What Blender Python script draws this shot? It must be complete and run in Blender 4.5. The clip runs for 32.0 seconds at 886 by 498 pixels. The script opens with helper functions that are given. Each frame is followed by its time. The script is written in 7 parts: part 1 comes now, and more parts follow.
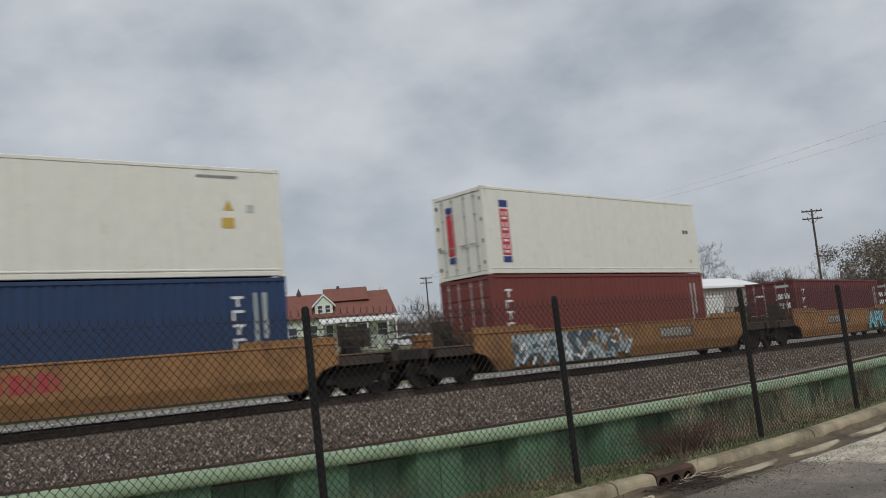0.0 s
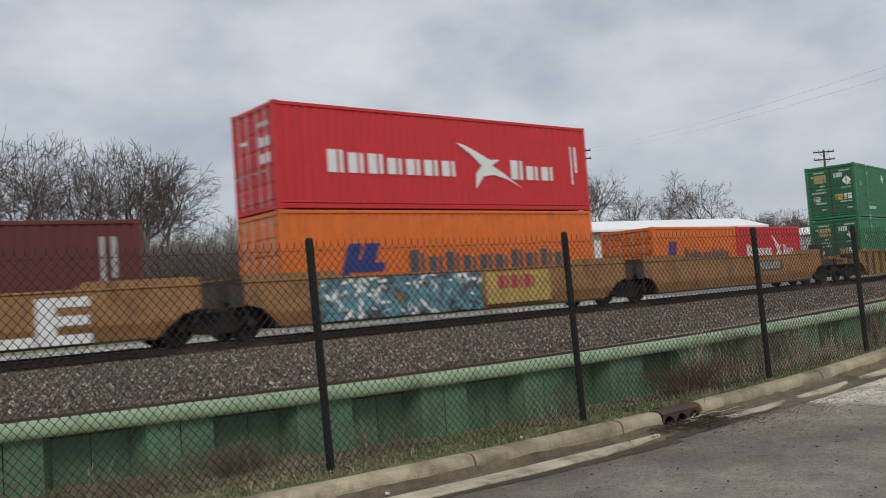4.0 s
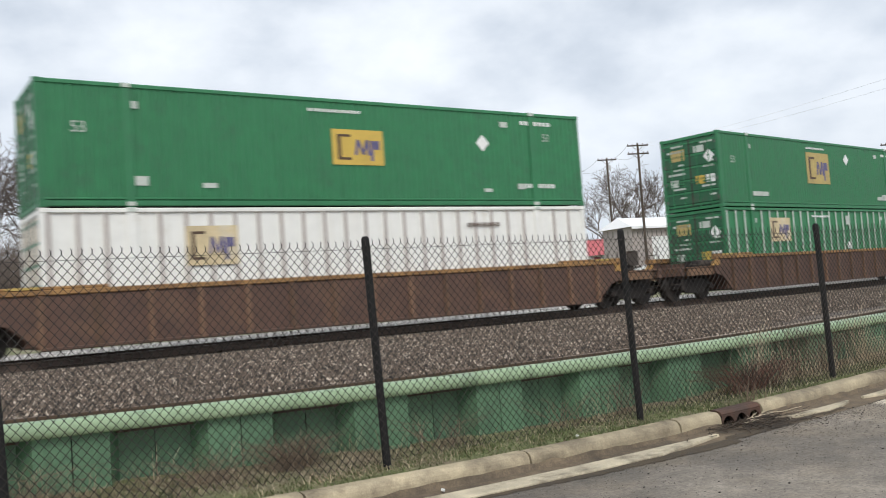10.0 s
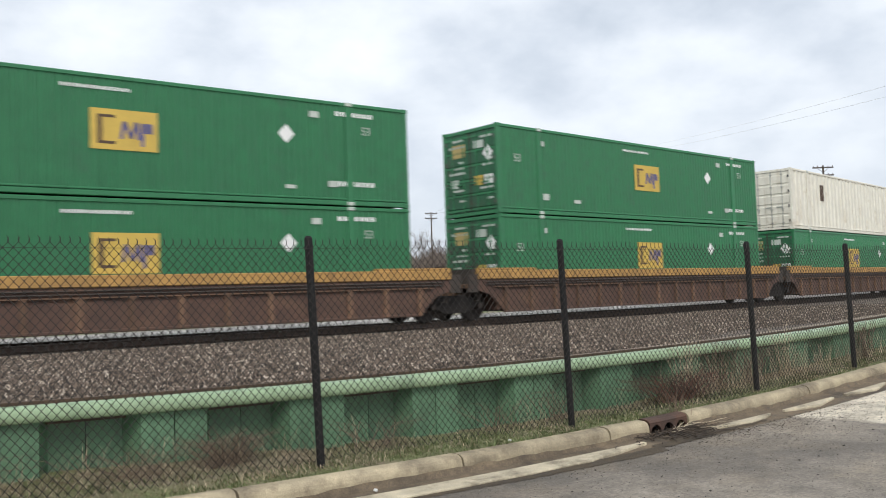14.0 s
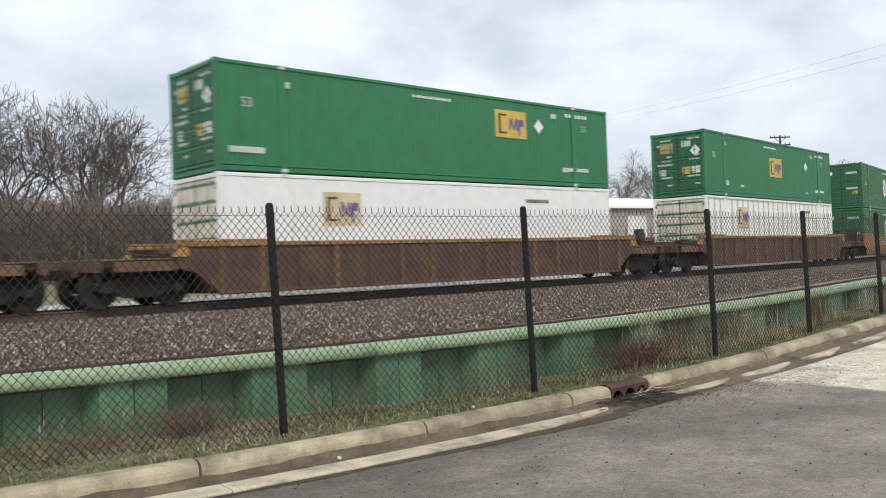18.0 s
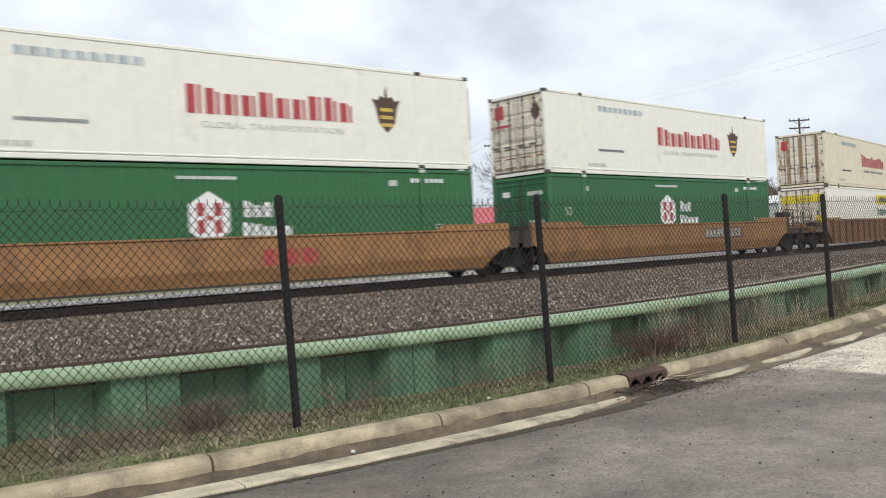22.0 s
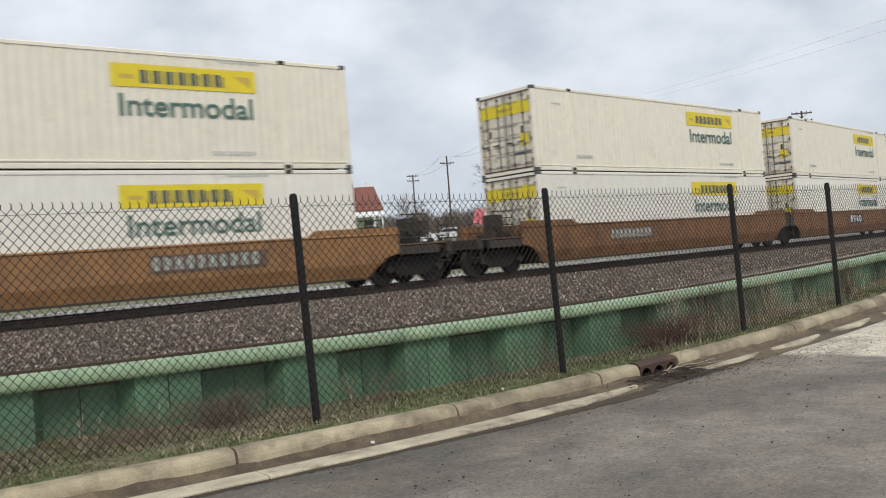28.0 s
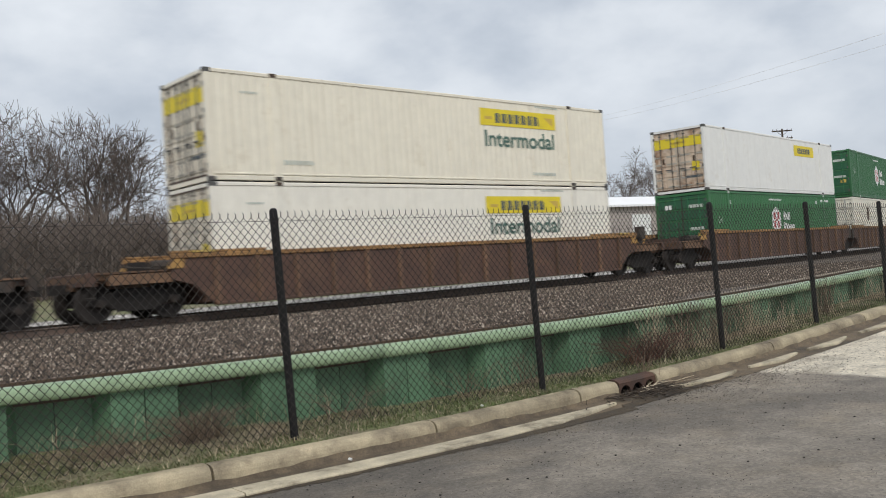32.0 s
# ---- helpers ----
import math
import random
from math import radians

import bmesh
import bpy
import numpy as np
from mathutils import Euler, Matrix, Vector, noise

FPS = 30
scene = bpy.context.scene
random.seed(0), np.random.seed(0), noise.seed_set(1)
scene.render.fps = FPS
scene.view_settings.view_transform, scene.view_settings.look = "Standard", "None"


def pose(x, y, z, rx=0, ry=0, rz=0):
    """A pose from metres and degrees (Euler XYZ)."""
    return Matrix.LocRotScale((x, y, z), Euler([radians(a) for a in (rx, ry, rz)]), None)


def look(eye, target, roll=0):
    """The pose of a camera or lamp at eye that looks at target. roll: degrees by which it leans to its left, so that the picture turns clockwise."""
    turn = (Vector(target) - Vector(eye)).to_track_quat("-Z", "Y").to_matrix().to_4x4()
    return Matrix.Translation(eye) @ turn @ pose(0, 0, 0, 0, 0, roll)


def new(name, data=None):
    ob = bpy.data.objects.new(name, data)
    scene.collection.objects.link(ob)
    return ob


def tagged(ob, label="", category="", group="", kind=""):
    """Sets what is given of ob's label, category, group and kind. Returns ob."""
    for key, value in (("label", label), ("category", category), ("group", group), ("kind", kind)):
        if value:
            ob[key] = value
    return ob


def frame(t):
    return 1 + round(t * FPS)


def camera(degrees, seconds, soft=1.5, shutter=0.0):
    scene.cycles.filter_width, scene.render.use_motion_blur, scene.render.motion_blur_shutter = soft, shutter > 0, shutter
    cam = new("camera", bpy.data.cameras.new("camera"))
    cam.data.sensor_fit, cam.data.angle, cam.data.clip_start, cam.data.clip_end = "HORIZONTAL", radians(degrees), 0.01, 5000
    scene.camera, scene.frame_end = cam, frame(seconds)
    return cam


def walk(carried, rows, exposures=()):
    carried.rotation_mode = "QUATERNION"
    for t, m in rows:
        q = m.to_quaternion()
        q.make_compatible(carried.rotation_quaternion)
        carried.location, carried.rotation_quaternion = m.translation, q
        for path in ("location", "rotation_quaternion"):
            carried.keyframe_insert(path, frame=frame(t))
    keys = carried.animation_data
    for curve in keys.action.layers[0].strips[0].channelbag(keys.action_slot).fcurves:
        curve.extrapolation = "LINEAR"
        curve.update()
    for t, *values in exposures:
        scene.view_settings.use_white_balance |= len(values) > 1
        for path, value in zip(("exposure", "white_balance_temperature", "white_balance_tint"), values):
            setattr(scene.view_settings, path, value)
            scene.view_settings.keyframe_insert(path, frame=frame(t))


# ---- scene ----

# ======== camera and its walk ========
cam = camera(53.67, 32.0, soft=1.0, shutter=0.22)
PATH = [  # seconds, eye, heading to the left of +y, pitch, roll
    (0, (-0.096, -0.093, 1.615), -35.999, 7.105, -5.137),
    (0.5, (-0.101, -0.110, 1.609), -35.744, 6.970, -5.243),
    (1, (-0.093, -0.115, 1.604), -35.281, 6.947, -5.107),
    (1.5, (-0.058, -0.084, 1.612), -35.251, 7.133, -5.085),
    (2, (-0.024, -0.060, 1.617), -35.289, 7.399, -4.915),
    (2.5, (0.001, -0.037, 1.611), -35.335, 7.441, -4.783),
    (3, (0.034, 0.036, 1.620), -35.356, 6.286, -4.502),
    (3.5, (0.075, 0.077, 1.619), -35.240, 4.453, -4.378),
    (4, (0.023, 0.090, 1.611), -35.212, 2.953, -4.150),
    (4.5, (-0.070, 0.063, 1.601), -35.129, 2.359, -3.966),
    (6.5, (-0.128, 0.017, 1.572), -33.938, 3.099, -4.372),
    (7, (-0.137, 0.034, 1.577), -33.723, 3.204, -4.273),
    (7.5, (-0.145, 0.028, 1.577), -33.369, 3.339, -4.249),
    (8, (-0.165, 0.020, 1.579), -33.043, 3.465, -4.297),
    (8.5, (-0.163, 0.011, 1.579), -32.613, 3.577, -4.524),
    (9, (-0.136, 0.042, 1.581), -32.274, 3.521, -4.667),
    (9.5, (-0.075, 0.064, 1.603), -31.978, 3.242, -4.592),
    (10, (0.013, 0.063, 1.625), -31.565, 2.972, -4.095),
    (10.5, (0.012, 0.180, 1.630), -32.368, 2.926, -3.835),
    (11, (0.039, 0.251, 1.633), -32.959, 2.945, -3.027),
    (11.5, (0.085, 0.204, 1.640), -33.174, 3.236, -2.581),
    (12, (0.101, 0.169, 1.646), -33.509, 3.518, -1.824),
    (12.5, (0.081, 0.130, 1.642), -33.957, 3.853, -1.091),
    (13, (0.050, 0.076, 1.635), -34.388, 3.900, -0.741),
    (13.5, (-0.009, 0.026, 1.637), -34.897, 3.403, -1.279),
    (14, (-0.049, -0.014, 1.628), -35.420, 2.964, -1.923),
    (14.5, (-0.071, -0.007, 1.618), -35.958, 2.474, -2.364),
    (16.5, (-0.040, 0.005, 1.597), -37.834, 1.246, -2.538),
    (17, (-0.034, 0.003, 1.602), -37.998, 1.048, -2.483),
    (17.5, (-0.037, 0.022, 1.617), -37.978, 0.863, -2.183),
    (18, (-0.028, 0.040, 1.610), -37.845, 0.877, -2.130),
    (18.5, (-0.021, 0.041, 1.598), -37.690, 0.975, -2.258),
    (19, (-0.018, 0.045, 1.615), -37.554, 0.924, -2.110),
    (19.5, (-0.010, 0.055, 1.619), -37.463, 0.919, -1.979),
    (20, (-0.006, 0.042, 1.613), -37.378, 0.982, -2.068),
    (20.5, (-0.003, 0.048, 1.605), -37.197, 0.845, -2.175),
    (21, (0.036, 0.071, 1.601), -36.858, 0.692, -2.557),
    (21.5, (0.090, 0.090, 1.612), -36.702, 0.393, -3.034),
    (22, (0.081, 0.095, 1.609), -36.650, 0.267, -3.026),
    (22.5, (0.062, 0.096, 1.621), -36.604, 0.109, -2.827),
    (23, (0.056, 0.124, 1.624), -36.728, 0.004, -2.801),
    (23.5, (0.093, 0.131, 1.612), -36.688, -0.018, -3.010),
    (24, (0.114, 0.139, 1.612), -36.800, -0.137, -3.182),
    (24.5, (0.092, 0.126, 1.606), -36.845, -0.212, -3.250),
    (25, (0.043, 0.112, 1.599), -36.877, -0.248, -3.090),
    (25.5, (-0.005, 0.088, 1.579), -36.866, -0.117, -3.199),
    (27.5, (-0.059, 0.028, 1.537), -36.411, 0.366, -4.243),
    (28, (-0.070, 0.010, 1.536), -36.333, 0.443, -4.430),
    (28.5, (-0.057, 0.006, 1.543), -36.309, 0.549, -4.561),
    (29, (-0.044, 0.008, 1.546), -36.503, 0.784, -4.542),
    (29.5, (-0.030, 0.016, 1.550), -36.741, 1.004, -4.522),
    (30, (-0.023, 0.008, 1.563), -36.823, 1.133, -4.283),
    (30.5, (-0.060, 0.000, 1.559), -37.060, 1.275, -4.002),
    (31, (-0.087, -0.004, 1.552), -37.244, 1.361, -3.719),
    (31.5, (-0.060, -0.013, 1.560), -37.333, 1.292, -3.818),
    (32, (-0.050, -0.010, 1.566), -37.506, 1.194, -3.900),
]
EXPOSURES = [(0.0, -0.72), (2.0, -0.72), (3.0, -0.76), (4.0, -0.54), (4.5, -0.32), (6.5, 0.02), (8.0, -0.04), (9.0, 0.08), (10.0, 0.06), (13.0, 0.08), (17.0, 0.12), (19.0, 0.02), (21.0, 0.10), (23.0, 0.04), (25.5, -0.10), (28.0, -0.16), (30.0, -0.14), (31.0, -0.24), (32.0, -0.24)]
walk(cam, [(t, pose(*eye, 0, 0, turn) @ pose(0, 0, 0, 90 + tilt) @ pose(0, 0, 0, 0, 0, lean)) for t, eye, turn, tilt, lean in PATH], EXPOSURES)

# ======== world, sun ========
SUN_TO = Vector((-0.32, -0.62, 0.70)).normalized()
world = bpy.data.worlds.new("overcast_sky")
scene.world = world
world.use_nodes = True


def world_nodes():
    nt = world.node_tree
    nt.nodes.clear()
    N, L = nt.nodes.new, nt.links.new
    out, bg = N("ShaderNodeOutputWorld"), N("ShaderNodeBackground")
    sky = N("ShaderNodeTexSky")
    sky.sky_type, sky.sun_disc = "NISHITA", False
    sky.sun_elevation = math.asin(SUN_TO.z)
    sky.sun_rotation = math.atan2(SUN_TO.x, SUN_TO.y)
    sky_dim = N("ShaderNodeVectorMath")
    sky_dim.operation = "SCALE"
    sky_dim.inputs[3].default_value = 0.09
    L(sky.outputs[0], sky_dim.inputs[0])
    co, sep = N("ShaderNodeTexCoord"), N("ShaderNodeSeparateXYZ")
    L(co.outputs["Generated"], sep.inputs[0])

    def m(op, a, b=None, clamp=False):
        q = N("ShaderNodeMath")
        q.operation, q.use_clamp = op, clamp
        for i, v in enumerate((a, b)):
            if v is None:
                continue
            if isinstance(v, (int, float)):
                q.inputs[i].default_value = v
            else:
                L(v, q.inputs[i])
        return q.outputs[0]

    up = m("MAXIMUM", sep.outputs[2], 0.0)
    comb = N("ShaderNodeCombineXYZ")
    L(sep.outputs[0], comb.inputs[0])
    L(sep.outputs[1], comb.inputs[1])
    L(m("MULTIPLY", sep.outputs[2], 1.75), comb.inputs[2])

    def noise_tex(scale, detail, rough, dist, offset):
        mp, n = N("ShaderNodeMapping"), N("ShaderNodeTexNoise")
        mp.inputs["Location"].default_value = offset
        L(comb.outputs[0], mp.inputs[0])
        L(mp.outputs[0], n.inputs["Vector"])
        n.inputs["Scale"].default_value, n.inputs["Detail"].default_value = scale, detail
        n.inputs["Roughness"].default_value, n.inputs["Distortion"].default_value = rough, dist
        return n.outputs[0]

    big, small = noise_tex(3.4, 5, 0.48, 0.0, (8.2, 3.4, 2.1)), noise_tex(8.0, 7, 0.5, 0.0, (7.3, 2.2, 0))
    mix = m("ADD", m("MULTIPLY", big, 0.58), m("MULTIPLY", small, 0.42))
    ramp = N("ShaderNodeValToRGB")
    L(mix, ramp.inputs[0])
    els = ramp.color_ramp.elements
    els[0].position, els[0].color = 0.36, (0.60, 0.67, 0.765, 1)
    els[1].position, els[1].color = 0.63, (1.06, 1.11, 1.17, 1)
    for p, c in ((0.45, (0.755, 0.82, 0.91, 1)), (0.535, (0.92, 0.975, 1.045, 1))):
        e = els.new(p)
        e.color = c
    # a paler band low over the horizon
    low = m("POWER", m("SUBTRACT", 1.0, m("MULTIPLY", up, 3.2), True), 2.0)
    pale = N("ShaderNodeMixRGB")
    pale.inputs[2].default_value = (0.76, 0.80, 0.88, 1)
    L(m("MULTIPLY", low, 0.65), pale.inputs[0])
    L(ramp.outputs[0], pale.inputs[1])
    both = N("ShaderNodeMixRGB")
    both.inputs[0].default_value = 0.88
    L(sky_dim.outputs[0], both.inputs[1])
    L(pale.outputs[0], both.inputs[2])
    L(both.outputs[0], bg.inputs[0])
    bg.inputs[1].default_value = 0.98
    L(bg.outputs[0], out.inputs[0])


world_nodes()
sun_data = bpy.data.lights.new("sun", "SUN")
sun_data.energy, sun_data.angle, sun_data.color = 1.95, radians(24), (1.0, 0.965, 0.91)
sun = new("sun", sun_data)
sun.matrix_basis = look(SUN_TO * 60, (0, 0, 0))

# ======== materials ========
def material(name, color, rough=0.7, metal=0.0, vary=0.18, scale=2.5, grain=60.0, bump=0.15, dirt=None, dirt_amount=0.0,
             streak=0.0, random=0.0, coat=0.0, patch=1.2, island=0.0):
    """A surface in its base colour, with variation at two scales, dirt or rust in patches and streaks that run down."""
    mat = bpy.data.materials.new(name)
    mat.use_nodes = True
    nt = mat.node_tree
    N, L = nt.nodes.new, nt.links.new
    bsdf = nt.nodes["Principled BSDF"]
    co = N("ShaderNodeTexCoord")

    def tex(s, detail=6.0, squash=None, rough_=0.6):
        n = N("ShaderNodeTexNoise")
        n.inputs["Scale"].default_value, n.inputs["Detail"].default_value, n.inputs["Roughness"].default_value = s, detail, rough_
        src = co.outputs["Object"]
        if squash:
            mp = N("ShaderNodeMapping")
            mp.inputs["Scale"].default_value = squash
            L(src, mp.inputs[0])
            src = mp.outputs[0]
        L(src, n.inputs["Vector"])
        return n.outputs[0]

    def ramp(v, a, b, lo=0.0, hi=1.0):
        r = N("ShaderNodeMapRange")
        r.inputs[1].default_value, r.inputs[2].default_value = a, b
        r.inputs[3].default_value, r.inputs[4].default_value = lo, hi
        L(v, r.inputs[0])
        return r.outputs[0]

    def mixed(kind, fac, a, b):
        n = N("ShaderNodeMixRGB")
        n.blend_type = kind
        for i, v in enumerate((fac, a, b)):
            if isinstance(v, (int, float)):
                n.inputs[i].default_value = v
            elif isinstance(v, tuple):
                n.inputs[i].default_value = (*v, 1)
            else:
                L(v, n.inputs[i])
        return n.outputs[0]

    fine, broad = tex(grain, 4), tex(scale, 6)
    col = mixed("MULTIPLY", 1.0, color, ramp(broad, 0.3, 0.7, 1 - vary, 1 + vary))
    col = mixed("MULTIPLY", 1.0, col, ramp(fine, 0.3, 0.7, 1 - vary * 0.6, 1 + vary * 0.6))
    if random:
        info = N("ShaderNodeObjectInfo")
        col = mixed("MULTIPLY", 1.0, col, ramp(info.outputs["Random"], 0, 1, 1 - random, 1 + random))
    if island:
        geo = N("ShaderNodeNewGeometry")
        col = mixed("MULTIPLY", 1.0, col, ramp(geo.outputs["Random Per Island"], 0, 1, 1 - island, 1 + island))
    if dirt and dirt_amount:
        col = mixed("MIX", ramp(tex(patch, 8, None, 0.68), 0.62 - 0.22 * dirt_amount, 0.8 - 0.2 * dirt_amount, 0, min(1, 0.35 + dirt_amount)), col, dirt)
    if streak:
        col = mixed("MIX", ramp(tex(1.0, 5, (7, 7, 0.35)), 0.52, 0.75, 0, streak), col, dirt or (0.10, 0.07, 0.05))
    L(col, bsdf.inputs["Base Color"])
    L(ramp(broad, 0.3, 0.7, max(0.05, rough - 0.12), min(1, rough + 0.12)), bsdf.inputs["Roughness"])
    bsdf.inputs["Metallic"].default_value = metal
    bsdf.inputs["Coat Weight"].default_value = coat
    if bump:
        b = N("ShaderNodeBump")
        b.inputs["Strength"].default_value, b.inputs["Distance"].default_value = bump, 0.01
        L(fine, b.inputs["Height"])
        L(b.outputs[0], bsdf.inputs["Normal"])
    return mat


RUST = (0.12, 0.055, 0.03)
GRIME = (0.10, 0.085, 0.07)
M = {}
